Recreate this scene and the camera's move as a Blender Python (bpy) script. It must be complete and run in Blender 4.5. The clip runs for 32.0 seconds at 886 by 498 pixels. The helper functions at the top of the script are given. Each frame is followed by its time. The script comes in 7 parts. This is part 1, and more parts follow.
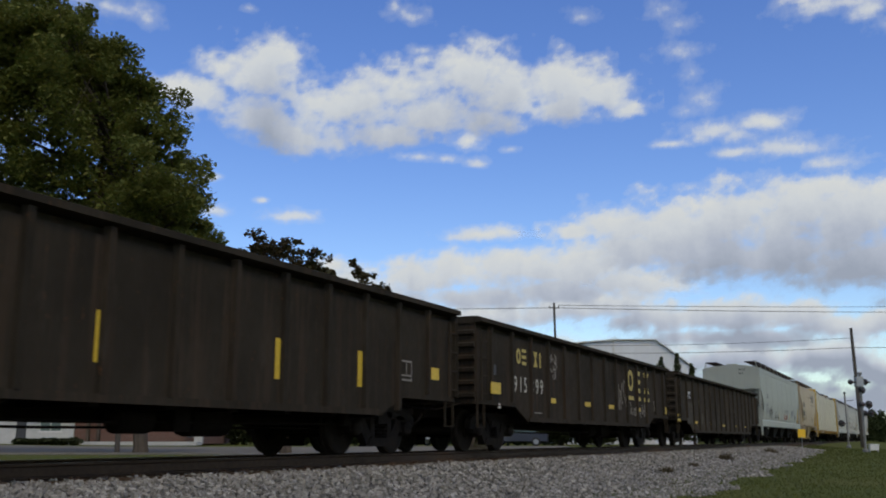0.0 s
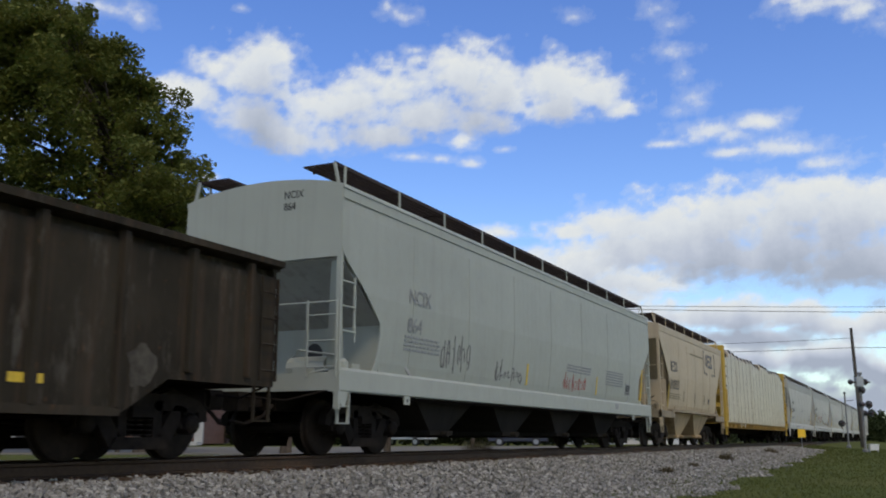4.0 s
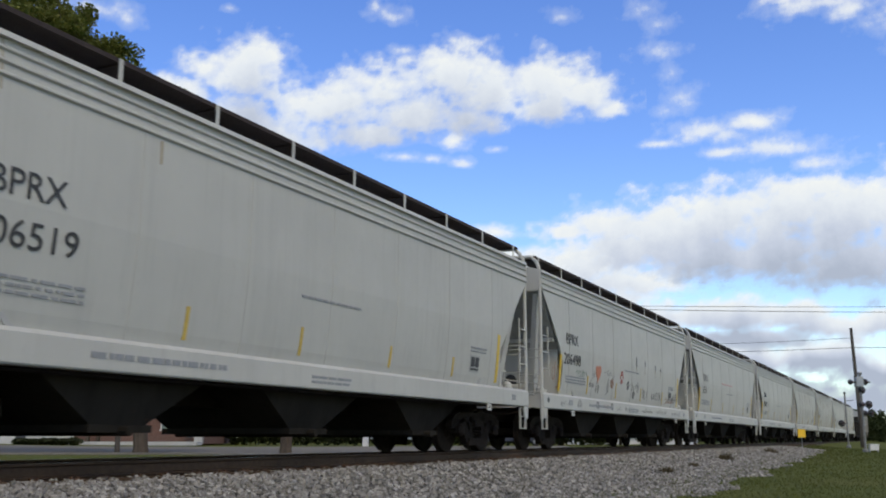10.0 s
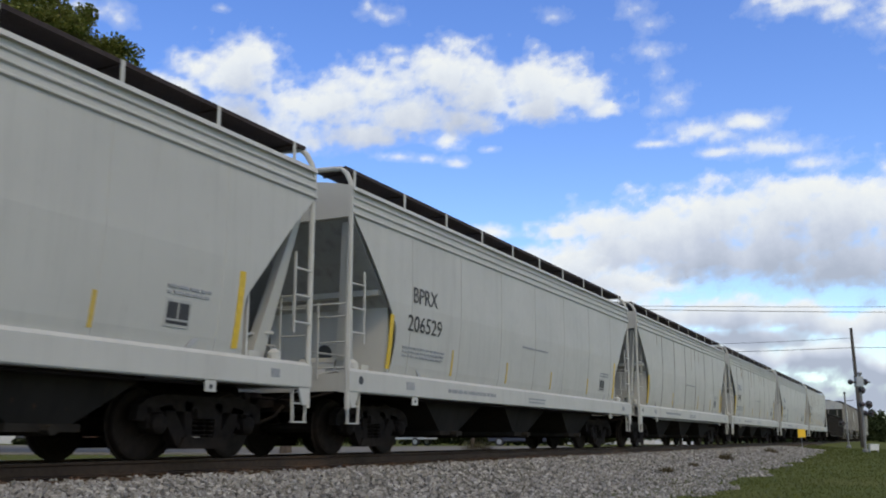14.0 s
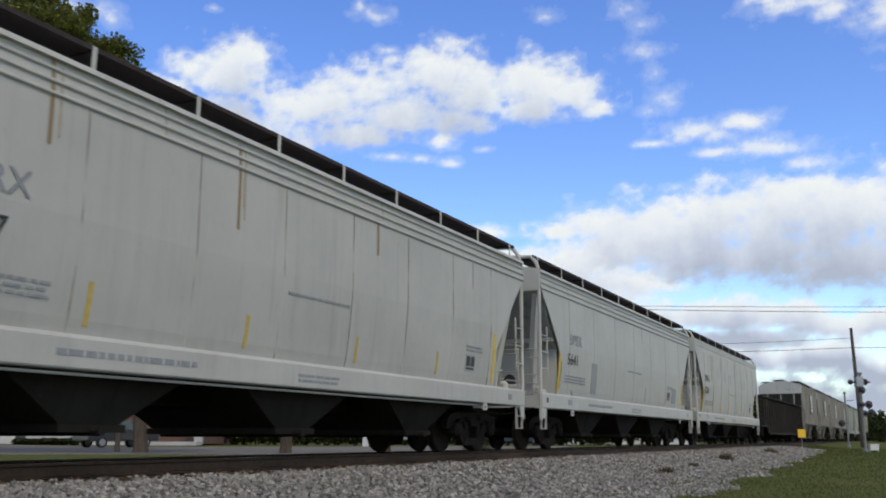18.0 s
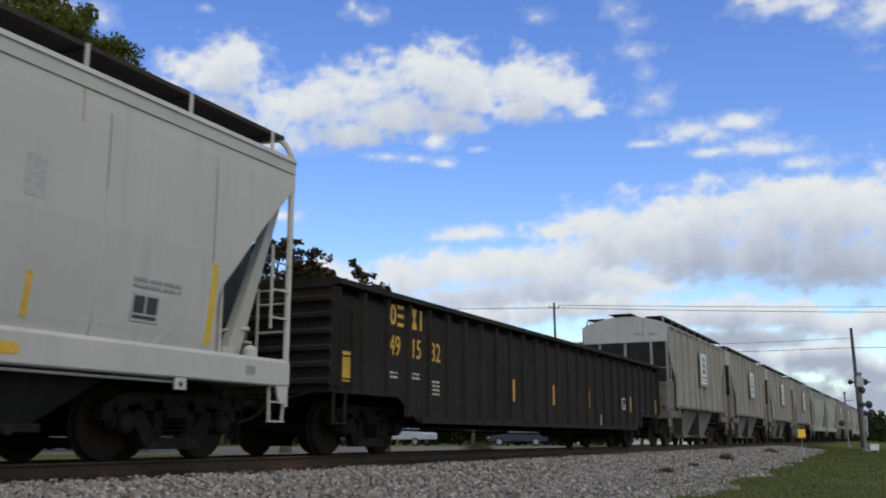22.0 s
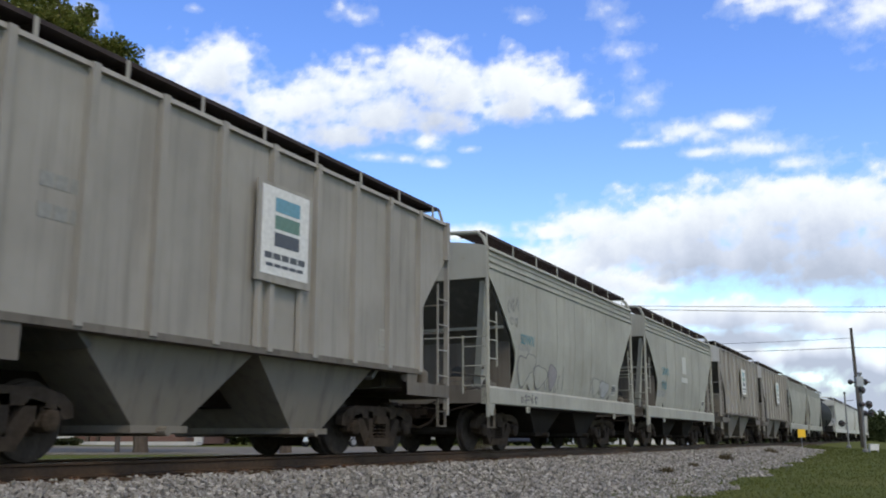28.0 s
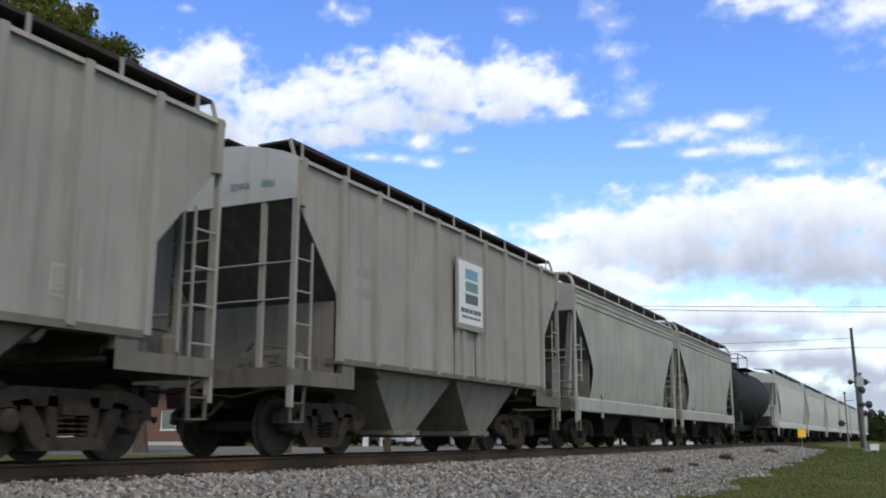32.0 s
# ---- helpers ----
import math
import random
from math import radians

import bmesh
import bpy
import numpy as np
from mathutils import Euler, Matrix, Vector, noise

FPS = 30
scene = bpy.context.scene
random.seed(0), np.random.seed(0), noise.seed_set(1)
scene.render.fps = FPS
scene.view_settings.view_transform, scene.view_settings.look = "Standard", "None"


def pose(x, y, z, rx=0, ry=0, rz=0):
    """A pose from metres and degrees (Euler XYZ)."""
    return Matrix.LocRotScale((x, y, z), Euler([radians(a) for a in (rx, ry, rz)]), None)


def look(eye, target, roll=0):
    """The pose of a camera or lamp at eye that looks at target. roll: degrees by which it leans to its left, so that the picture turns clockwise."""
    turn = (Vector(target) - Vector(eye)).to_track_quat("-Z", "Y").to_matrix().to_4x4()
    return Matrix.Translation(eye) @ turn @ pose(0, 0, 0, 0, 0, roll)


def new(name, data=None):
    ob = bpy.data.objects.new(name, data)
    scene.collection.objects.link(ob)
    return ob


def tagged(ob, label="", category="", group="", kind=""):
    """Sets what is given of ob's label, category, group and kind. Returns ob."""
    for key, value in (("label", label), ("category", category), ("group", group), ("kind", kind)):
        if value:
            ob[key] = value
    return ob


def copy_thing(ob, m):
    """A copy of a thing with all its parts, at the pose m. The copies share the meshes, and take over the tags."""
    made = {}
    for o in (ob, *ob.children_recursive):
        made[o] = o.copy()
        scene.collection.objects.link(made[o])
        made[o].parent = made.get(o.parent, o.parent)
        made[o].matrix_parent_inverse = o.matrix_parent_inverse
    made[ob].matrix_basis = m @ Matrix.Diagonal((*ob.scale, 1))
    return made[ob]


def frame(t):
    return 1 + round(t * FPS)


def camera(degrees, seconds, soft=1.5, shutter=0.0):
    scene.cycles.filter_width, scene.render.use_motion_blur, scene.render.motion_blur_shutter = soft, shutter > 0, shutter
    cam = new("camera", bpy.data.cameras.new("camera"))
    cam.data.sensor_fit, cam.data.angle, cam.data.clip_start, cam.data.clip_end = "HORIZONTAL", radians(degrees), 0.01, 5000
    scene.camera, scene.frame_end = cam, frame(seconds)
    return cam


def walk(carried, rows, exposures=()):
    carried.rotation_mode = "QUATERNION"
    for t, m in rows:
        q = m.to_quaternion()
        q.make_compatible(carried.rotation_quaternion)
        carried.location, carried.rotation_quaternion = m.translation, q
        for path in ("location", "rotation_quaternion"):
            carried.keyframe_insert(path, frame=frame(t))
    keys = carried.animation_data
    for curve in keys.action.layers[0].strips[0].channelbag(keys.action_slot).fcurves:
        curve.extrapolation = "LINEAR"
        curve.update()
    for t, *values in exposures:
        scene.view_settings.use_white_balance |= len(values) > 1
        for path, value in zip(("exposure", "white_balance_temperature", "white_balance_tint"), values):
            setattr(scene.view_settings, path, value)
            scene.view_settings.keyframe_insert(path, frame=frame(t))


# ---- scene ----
# World: +y runs along the track away from the camera, z = 0 is the top of the rails.
TRACK_X = -9.66
RAIL_HALF = 0.753
cam = camera(50.15, 32.0, soft=1.9, shutter=0.12)
EYE = (0.0, 0.0, 0.271)
YAW, PITCH = radians(26.306), radians(11.339)
AIM = (-math.sin(YAW) * math.cos(PITCH), math.cos(YAW) * math.cos(PITCH), EYE[2] + math.sin(PITCH))
walk(cam, [(0.0, look(EYE, AIM, 0.03)), (32.0, look(EYE, AIM, 0.03))],
     [(t, e, 7000, 3) for t, e in ((0.0, -0.15), (3.0, -0.05), (5.5, 0.26), (8.0, 0.28), (20.0, 0.28), (21.2, 0.36), (22.2, 0.08), (23.0, 0.02), (24.0, 0.35), (25.0, 0.45), (28.0, 0.5), (32.0, 0.52))])

# ---- light ----
SUN_EL, SUN_AZ = radians(50), radians(130)
world = bpy.data.worlds.new("sky")
scene.world = world
world.use_nodes = True
wn, wl = world.node_tree.nodes, world.node_tree.links
sky_tex = wn.new("ShaderNodeTexSky")
sky_tex.sky_type = "NISHITA"
sky_tex.sun_disc = False
sky_tex.sun_elevation, sky_tex.sun_rotation = SUN_EL, SUN_AZ
sky_tex.air_density, sky_tex.dust_density, sky_tex.ozone_density = 1.0, 0.8, 3.0
hsv = wn.new("ShaderNodeHueSaturation")
hsv.inputs["Saturation"].default_value, hsv.inputs["Value"].default_value = 1.25, 1.55
hsv.inputs["Hue"].default_value = 0.520
wl.new(sky_tex.outputs[0], hsv.inputs["Color"])
wl.new(hsv.outputs[0], wn["Background"].inputs[0])
wn["Background"].inputs[1].default_value = 0.13
sun_data = bpy.data.lights.new("sun", "SUN")
sun_data.energy, sun_data.angle, sun_data.color = 1.05, radians(12), (1.0, 0.82, 0.55)
sun = new("sun", sun_data)
SUN_DIR = Vector((math.sin(SUN_AZ) * math.cos(SUN_EL), math.cos(SUN_AZ) * math.cos(SUN_EL), math.sin(SUN_EL)))
sun.matrix_world = look((0, 0, 60), Vector((0, 0, 60)) - SUN_DIR)
# ---- materials ----
MATS = {}


def node_mat(name):
    m = bpy.data.materials.new(name)
    m.use_nodes = True
    nt = m.node_tree
    return m, nt.nodes, nt.links, nt.nodes["Principled BSDF"]


def coords(n, l, scale=(1, 1, 1), vary=True, kind="Object"):
    """Texture coordinates, scaled; shifted from object to object where vary is set."""
    tc, mp = n.new("ShaderNodeTexCoord"), n.new("ShaderNodeMapping")
    l.new(tc.outputs[kind], mp.inputs["Vector"])
    mp.inputs["Scale"].default_value = scale
    if vary:
        oi, ml = n.new("ShaderNodeObjectInfo"), n.new("ShaderNodeMath")
        ml.operation, ml.inputs[1].default_value = "MULTIPLY", 37.0
        l.new(oi.outputs["Random"], ml.inputs[0])
        cb = n.new("ShaderNodeCombineXYZ")
        l.new(ml.outputs[0], cb.inputs[1])
        l.new(cb.outputs[0], mp.inputs["Location"])
    return mp.outputs[0]


def noise_tex(n, l, vec, scale, detail=4.0, rough=0.55):
    t = n.new("ShaderNodeTexNoise")
    t.inputs["Scale"].default_value, t.inputs["Detail"].default_value, t.inputs["Roughness"].default_value = scale, detail, rough
    l.new(vec, t.inputs["Vector"])
    return t.outputs["Fac"]


def ramp(n, l, fac, stops):
    r = n.new("ShaderNodeValToRGB")
    e = r.color_ramp.elements
    while len(e) < len(stops):
        e.new(0.5)
    for el, (at, c) in zip(e, stops):
        el.position, el.color = at, (*c, 1) if len(c) == 3 else c
    l.new(fac, r.inputs[0])
    return r.outputs[0]


def mix(n, l, fac, a, b, mode="MIX"):
    m = n.new("ShaderNodeMix")
    m.data_type, m.blend_type = "RGBA", mode
    for sock, v in ((0, fac), (6, a), (7, b)):
        if hasattr(v, "links"):
            l.new(v, m.inputs[sock])
        elif sock == 0:
            m.inputs[0].default_value = v
        else:
            m.inputs[sock].default_value = (*v, 1)
    return m.outputs[2]


def bump(n, l, bsdf, height, strength=0.3, dist=0.02):
    b = n.new("ShaderNodeBump")
    b.inputs["Strength"].default_value, b.inputs["Distance"].default_value = strength, dist
    l.new(height, b.inputs["Height"])
    l.new(b.outputs[0], bsdf.inputs["Normal"])


def tone(c, k):
    return tuple(min(1.0, v * k) for v in c)


def paint(name, base, dirt=(0.09, 0.075, 0.06), streak=0.35, spec=0.3, spots=0.25, rough=0.5, blotch=0.12, rust=(0.16, 0.07, 0.03), runs=0.0, scuff=0.0):
    """Weathered paint on steel: broad fading, rain streaks, grime and rust spots."""
    if name in MATS:
        return MATS[name]
    m, n, l, bsdf = node_mat(name)
    v = coords(n, l)
    broad = noise_tex(n, l, v, 0.7, 3)
    col = ramp(n, l, broad, [(0.3, tone(base, 1 - blotch)), (0.7, tone(base, 1 + blotch))])
    vs = coords(n, l, (3.2, 3.2, 0.16))
    st = noise_tex(n, l, vs, 1.6, 5, 0.62)
    fac = ramp(n, l, st, [(0.50, (0, 0, 0)), (0.75, (streak, streak, streak))])
    col = mix(n, l, fac, col, dirt)
    sp = noise_tex(n, l, coords(n, l, (1, 1, 0.6)), 9.0, 6, 0.7)
    fac2 = ramp(n, l, sp, [(0.62, (0, 0, 0)), (0.74, (spots, spots, spots))])
    col = mix(n, l, fac2, col, rust)
    if runs:
        rn = noise_tex(n, l, coords(n, l, (1.6, 1.6, 0.13)), 1.3, 3, 0.5)
        col = mix(n, l, ramp(n, l, rn, [(0.63, (0, 0, 0)), (0.69, (runs,) * 3)]), col, tone(rust, 0.7))
    if scuff:
        # chalky abrasions, a hand's width across and uneven
        sc = noise_tex(n, l, coords(n, l, (1, 1.5, 0.45)), 2.4, 7, 0.68)
        col = mix(n, l, ramp(n, l, sc, [(0.56, (0, 0, 0)), (0.72, (scuff,) * 3)]), col, (0.15, 0.135, 0.11))
    l.new(col, bsdf.inputs["Base Color"])
    rr = ramp(n, l, sp, [(0.3, (rough - 0.08,) * 3), (0.7, (min(1, rough + 0.2),) * 3)])
    l.new(rr, bsdf.inputs["Roughness"])
    bsdf.inputs["Specular IOR Level"].default_value = spec
    bump(n, l, bsdf, mix(n, l, 0.5, broad, sp), 0.12, 0.02)
    MATS[name] = m
    return m


def rough_mat(name, a, b, scale=6.0, rough=0.85, strength=0.4, dist=0.02, metal=0.0, vary=True, kind="Object", stretch=(1, 1, 1), spec=0.2):
    """A matt surface between two colours, at two scales of grain."""
    if name in MATS:
        return MATS[name]
    m, n, l, bsdf = node_mat(name)
    v = coords(n, l, stretch, vary, kind)
    n1, n2 = noise_tex(n, l, v, scale, 6, 0.65), noise_tex(n, l, v, scale * 0.13, 3)
    f = mix(n, l, 0.4, n1, n2)
    l.new(ramp(n, l, f, [(0.32, a), (0.68, b)]), bsdf.inputs["Base Color"])
    bsdf.inputs["Roughness"].default_value, bsdf.inputs["Metallic"].default_value = rough, metal
    bsdf.inputs["Specular IOR Level"].default_value = spec
    bump(n, l, bsdf, n1, strength, dist)
    MATS[name] = m
    return m


def plain(name, c, rough=0.5, metal=0.0):
    if name in MATS:
        return MATS[name]
    m, n, l, bsdf = node_mat(name)
    f = noise_tex(n, l, coords(n, l), 14.0, 4)
    l.new(ramp(n, l, f, [(0.3, tone(c, 0.86)), (0.7, tone(c, 1.12))]), bsdf.inputs["Base Color"])
    bsdf.inputs["Roughness"].default_value, bsdf.inputs["Metallic"].default_value = rough, metal
    MATS[name] = m
    return m


M_TRUCK = rough_mat("truck_steel", (0.008, 0.0068, 0.0058), (0.027, 0.021, 0.017), 7, 0.8, 0.3, spec=0.06)
M_TRUCKDUST = rough_mat("dusty_truck_steel", (0.020, 0.016, 0.012), (0.062, 0.049, 0.038), 7, 0.9, 0.3, spec=0.06)
M_WHEEL = rough_mat("wheel_steel", (0.009, 0.0075, 0.006), (0.028, 0.020, 0.015), 9, 0.7, 0.2, spec=0.08)
M_WHEELDUST = rough_mat("dusty_wheel_steel", (0.02, 0.0175, 0.015), (0.055, 0.047, 0.040), 9, 0.8, 0.2, spec=0.08)
M_UNDER = rough_mat("underframe_black", (0.006, 0.005, 0.004), (0.016, 0.012, 0.010), 5, 0.85, 0.3, spec=0.04)
M_GRATE = rough_mat("roofwalk_grating", (0.024, 0.018, 0.018), (0.050, 0.038, 0.036), 18, 0.8, 0.4)
M_RUBBER = plain("black_rubber", (0.02, 0.02, 0.02), 0.8)
M_BLACK = plain("black_lettering", (0.03, 0.03, 0.032), 0.6)
M_INK = plain("faded_lettering", (0.22, 0.23, 0.24), 0.7)
M_YEL = plain("yellow_reflective_tape", (0.56, 0.38, 0.03), 0.5)
M_YELDIRT = plain("dirty_yellow_tape", (0.46, 0.33, 0.07), 0.7)
M_WHITEPAINT = plain("white_marking", (0.72, 0.72, 0.70), 0.6)
M_WHITECAR = paint("white_hopper_paint", (0.41, 0.408, 0.375), streak=0.10, runs=0.06, spots=0.10, blotch=0.05)
M_BLUEWHITE = paint("pale_grey_hopper_paint", (0.325, 0.345, 0.305), streak=0.10, spots=0.06, blotch=0.05)
M_STAINED = paint("stained_white_hopper_paint", (0.405, 0.40, 0.36), streak=0.13, runs=0.12, spots=0.16, blotch=0.07)
M_TAN = paint("tan_hopper_paint", (0.42, 0.345, 0.235), streak=0.20, spots=0.15, blotch=0.06)
M_CEMENT = paint("cement_grey_paint", (0.25, 0.24, 0.215), dirt=(0.13, 0.122, 0.108), runs=0.18, streak=0.5, rust=(0.13, 0.10, 0.075), spots=0.15, blotch=0.12, rough=0.8)
M_CEMENT2 = paint("dusty_pale_paint", (0.285, 0.287, 0.25), dirt=(0.125, 0.115, 0.095), runs=0.14, streak=0.32, spots=0.25, blotch=0.14, rough=0.75)
M_GOND = paint("gondola_brown_black", (0.027, 0.022, 0.016), dirt=(0.075, 0.047, 0.030), streak=0.5, spec=0.1, spots=0.45, blotch=0.3, rough=0.8, scuff=0.10)
M_GONDWORN = paint("scraped_gondola_brown", (0.030, 0.025, 0.018), dirt=(0.085, 0.055, 0.036), streak=0.5, spec=0.1, spots=0.5, blotch=0.35, rough=0.8, scuff=0.42)
M_GOND2 = paint("gondola_black", (0.021, 0.019, 0.017), dirt=(0.055, 0.043, 0.032), streak=0.35, spec=0.1, spots=0.2, blotch=0.2, rough=0.75)
M_CBYEL = paint("flatcar_yellow", (0.47, 0.31, 0.05), dirt=(0.17, 0.11, 0.05), streak=0.45, spots=0.55, blotch=0.15, rough=0.6)
M_TANK = paint("tank_black", (0.018, 0.018, 0.019), dirt=(0.07, 0.06, 0.05), streak=0.3, spec=0.1, spots=0.1, rough=0.7)
# Slope sheets face down; this greyer paint carries their shade.
M_SHADEPANEL = paint("shaded_grey_slope", (0.33, 0.335, 0.33), streak=0.4, spots=0.2, blotch=0.1, rough=0.7)
# Platform grime; as apron colour it stands in for the end recess's shade.
M_GRIMESHADE = paint("grimy_shaded_end_steel", (0.115, 0.105, 0.09), dirt=(0.04, 0.034, 0.028), streak=0.6, spots=0.35, blotch=0.25, rough=0.9)
M_TANGRIME = paint("grimy_tan_platform", (0.27, 0.225, 0.155), dirt=(0.07, 0.06, 0.05), streak=0.6, spots=0.35, blotch=0.2, rough=0.85)
# Bays near black: the shade under the car is put into the colour.
M_BAYSHADE = paint("shaded_bay", (0.021, 0.019, 0.016), dirt=(0.009, 0.008, 0.007), streak=0.5, spots=0.3, blotch=0.3, rough=0.9, spec=0.05)
# Grime plus the shade below the body, both held in this tone.
M_BAYGREY = paint("grimy_shaded_bay", (0.15, 0.138, 0.115), dirt=(0.05, 0.045, 0.04), streak=0.5, spots=0.2, rough=0.9)
# Streaked bay tan, warmed in the colour for light bounced off the ground.
M_BAYTAN = paint("bounce_lit_tan_bay", (0.40, 0.295, 0.165), dirt=(0.08, 0.065, 0.05), streak=0.5, spots=0.25, rough=0.85)
M_OLIVE = paint("grimy_slope_sheet", (0.20, 0.18, 0.12), streak=0.4, spots=0.2, rough=0.8)
# Dark tone that paints in the shade on down-facing slope sheets and end plates.
M_SHADESLOPE = paint("shaded_dark_slope", (0.085, 0.083, 0.075), dirt=(0.2, 0.19, 0.16), streak=0.3, spots=0.2, rough=0.85)
M_CAP = paint("whitish_end_paint", (0.40, 0.405, 0.385), dirt=(0.2, 0.18, 0.14), streak=0.3, spots=0.2, blotch=0.08, rough=0.7, runs=0.3)
M_CBSILL = paint("flatcar_sill_grime", (0.24, 0.15, 0.035), dirt=(0.035, 0.025, 0.017), streak=0.7, spots=0.6, blotch=0.3, rough=0.8)


def seam_mat():
    """Weld seams: painted over in places, cracked and dark in others."""
    m, n, l, bsdf = node_mat("cracked_weld_seam")
    f = noise_tex(n, l, coords(n, l, (1, 1, 0.8)), 1.1, 3)
    l.new(ramp(n, l, f, [(0.44, (0.41, 0.405, 0.375)), (0.54, (0.17, 0.155, 0.135))]), bsdf.inputs["Base Color"])
    bsdf.inputs["Roughness"].default_value = 0.8
    return m


M_SEAM = seam_mat()
# ---- mesh helpers ----
def part(name, bm, material, parent=None, label="", smooth=False):
    me = bpy.data.meshes.new(name)
    bmesh.ops.recalc_face_normals(bm, faces=bm.faces)
    bm.to_mesh(me)
    bm.free()
    for mm in material if isinstance(material, (list, tuple)) else [material]:
        me.materials.append(mm)
    if smooth:
        for f in me.polygons:
            f.use_smooth = True
    ob = new(name, me)
    if parent is not None:
        ob.parent = parent
    if label:
        tagged(ob, label)
    return ob


def again(name, me_ob, m, parent=None):
    """Another object on the same mesh."""
    ob = new(name, me_ob.data)
    ob.matrix_basis = m
    if parent is not None:
        ob.parent = parent
    return ob


def thing(name, label, category, group="", m=None):
    e = new(name)
    e.empty_display_size = 0.3
    if m is not None:
        e.matrix_basis = m
    return tagged(e, label, category, group)


def quadbox(bm, c8, mat_i=0):
    v = [bm.verts.new(c) for c in c8]
    out = []
    for f in ((0, 3, 2, 1), (4, 5, 6, 7), (0, 1, 5, 4), (1, 2, 6, 5), (2, 3, 7, 6), (3, 0, 4, 7)):
        fc = bm.faces.new([v[i] for i in f])
        fc.material_index = mat_i
        out.append(fc)
    return out


def box(bm, x0, x1, y0, y1, z0, z1, mat_i=0):
    return quadbox(bm, [(x0, y0, z0), (x1, y0, z0), (x1, y1, z0), (x0, y1, z0), (x0, y0, z1), (x1, y0, z1), (x1, y1, z1), (x0, y1, z1)], mat_i)


def bar(bm, a, b, w, h=None, mat_i=0, up=(0, 0, 1)):
    """A rectangular bar from a to b."""
    a, b = Vector(a), Vector(b)
    h = h or w
    d = (b - a).normalized()
    u = Vector(up)
    if abs(d.dot(u)) > 0.98:
        u = Vector((0, 1, 0)) if abs(d.y) < 0.9 else Vector((1, 0, 0))
    s = d.cross(u).normalized() * w / 2
    u = s.cross(d).normalized() * h / 2
    return quadbox(bm, [a - s - u, a + s - u, a + s + u, a - s + u, b - s - u, b + s - u, b + s + u, b - s + u], mat_i)


def tube(bm, pts, r, n=8, cap=True, mat_i=0):
    """A round pipe along points; r is one radius or one for each point."""
    pts = [Vector(q) for q in pts]
    rs = r if isinstance(r, (list, tuple)) else [r] * len(pts)
    rings = []
    for i, q in enumerate(pts):
        d = (pts[min(i + 1, len(pts) - 1)] - pts[max(i - 1, 0)]).normalized()
        ref = Vector((0, 0, 1)) if abs(d.z) < 0.9 else Vector((1, 0, 0))
        s = d.cross(ref).normalized()
        u = s.cross(d)
        rings.append([bm.verts.new(q + (s * math.cos(2 * math.pi * k / n) + u * math.sin(2 * math.pi * k / n)) * rs[i]) for k in range(n)])
    for a, b in zip(rings, rings[1:]):
        for k in range(n):
            f = bm.faces.new((a[k], a[(k + 1) % n], b[(k + 1) % n], b[k]))
            f.material_index = mat_i
    if cap:
        for ring in (rings[0][::-1], rings[-1]):
            bm.faces.new(ring).material_index = mat_i
    return rings


def prism(bm, poly, axis, a, b, mat_i=0):
    """A polygon of (u, v) pairs drawn out along an axis from a to b: axis x takes (y, z), y takes (x, z), z takes (x, y)."""
    def at(u, v, w):
        return (w, u, v) if axis == "x" else (u, w, v) if axis == "y" else (u, v, w)
    lo, hi = [bm.verts.new(at(u, v, a)) for u, v in poly], [bm.verts.new(at(u, v, b)) for u, v in poly]
    k = len(poly)
    fs = [bm.faces.new(lo[::-1]), bm.faces.new(hi)]
    fs += [bm.faces.new((lo[i], lo[(i + 1) % k], hi[(i + 1) % k], hi[i])) for i in range(k)]
    for f in fs:
        f.material_index = mat_i
    return fs


def lathe(bm, prof, origin, axis="x", n=20, mat_i=0):
    """Rings of (along, radius) about an axis through origin."""
    rings = []
    o = Vector(origin)
    for s, r in prof:
        ring = []
        for k in range(n):
            c, q = r * math.cos(2 * math.pi * k / n), r * math.sin(2 * math.pi * k / n)
            ring.append(bm.verts.new(o + (Vector((s, c, q)) if axis == "x" else Vector((c, s, q)) if axis == "y" else Vector((c, q, s)))))
        rings.append(ring)
    for a, b in zip(rings, rings[1:]):
        for k in range(n):
            bm.faces.new((a[k], a[(k + 1) % n], b[(k + 1) % n], b[k])).material_index = mat_i
    bm.faces.new(rings[0][::-1]).material_index = mat_i
    bm.faces.new(rings[-1]).material_index = mat_i


def words(name, text, size, m, material, parent, wide=1.0):
    """Lettering as a thin mesh; m carries text space (x right, y up) into the parent's space."""
    cu = bpy.data.curves.new(name, "FONT")
    cu.body, cu.size, cu.extrude, cu.resolution_u = text, size, 0.002, 3
    tmp = new(name, cu)
    dg = bpy.context.evaluated_depsgraph_get()
    me = bpy.data.meshes.new_from_object(tmp.evaluated_get(dg))
    bpy.data.objects.remove(tmp)
    bpy.data.curves.remove(cu)
    me.transform(m @ Matrix.Diagonal((wide, 1, 1, 1)))
    me.materials.clear()
    me.materials.append(material)
    ob = new(name, me)
    ob.parent = parent
    return ob


def side_frame(x, y, z):
    """Text space on the near (+x) side of a car: reading direction is +y."""
    return Matrix.Translation((x, y, z)) @ Matrix(((0, 0, 1, 0), (1, 0, 0, 0), (0, 1, 0, 0), (0, 0, 0, 1)))
# ---- ground and track ----
def smooth01(a, b, v):
    k = max(0.0, min(1.0, (v - a) / (b - a)))
    return k * k * (3 - 2 * k)


def ballast_edge(y):
    """Where the ballast gives way to the grass on the camera's side."""
    return -2.6 - 0.055 * max(-10, min(y, 110)) + 0.25 * math.sin(y * 0.9) + 0.15 * math.sin(y * 2.3 + 1)


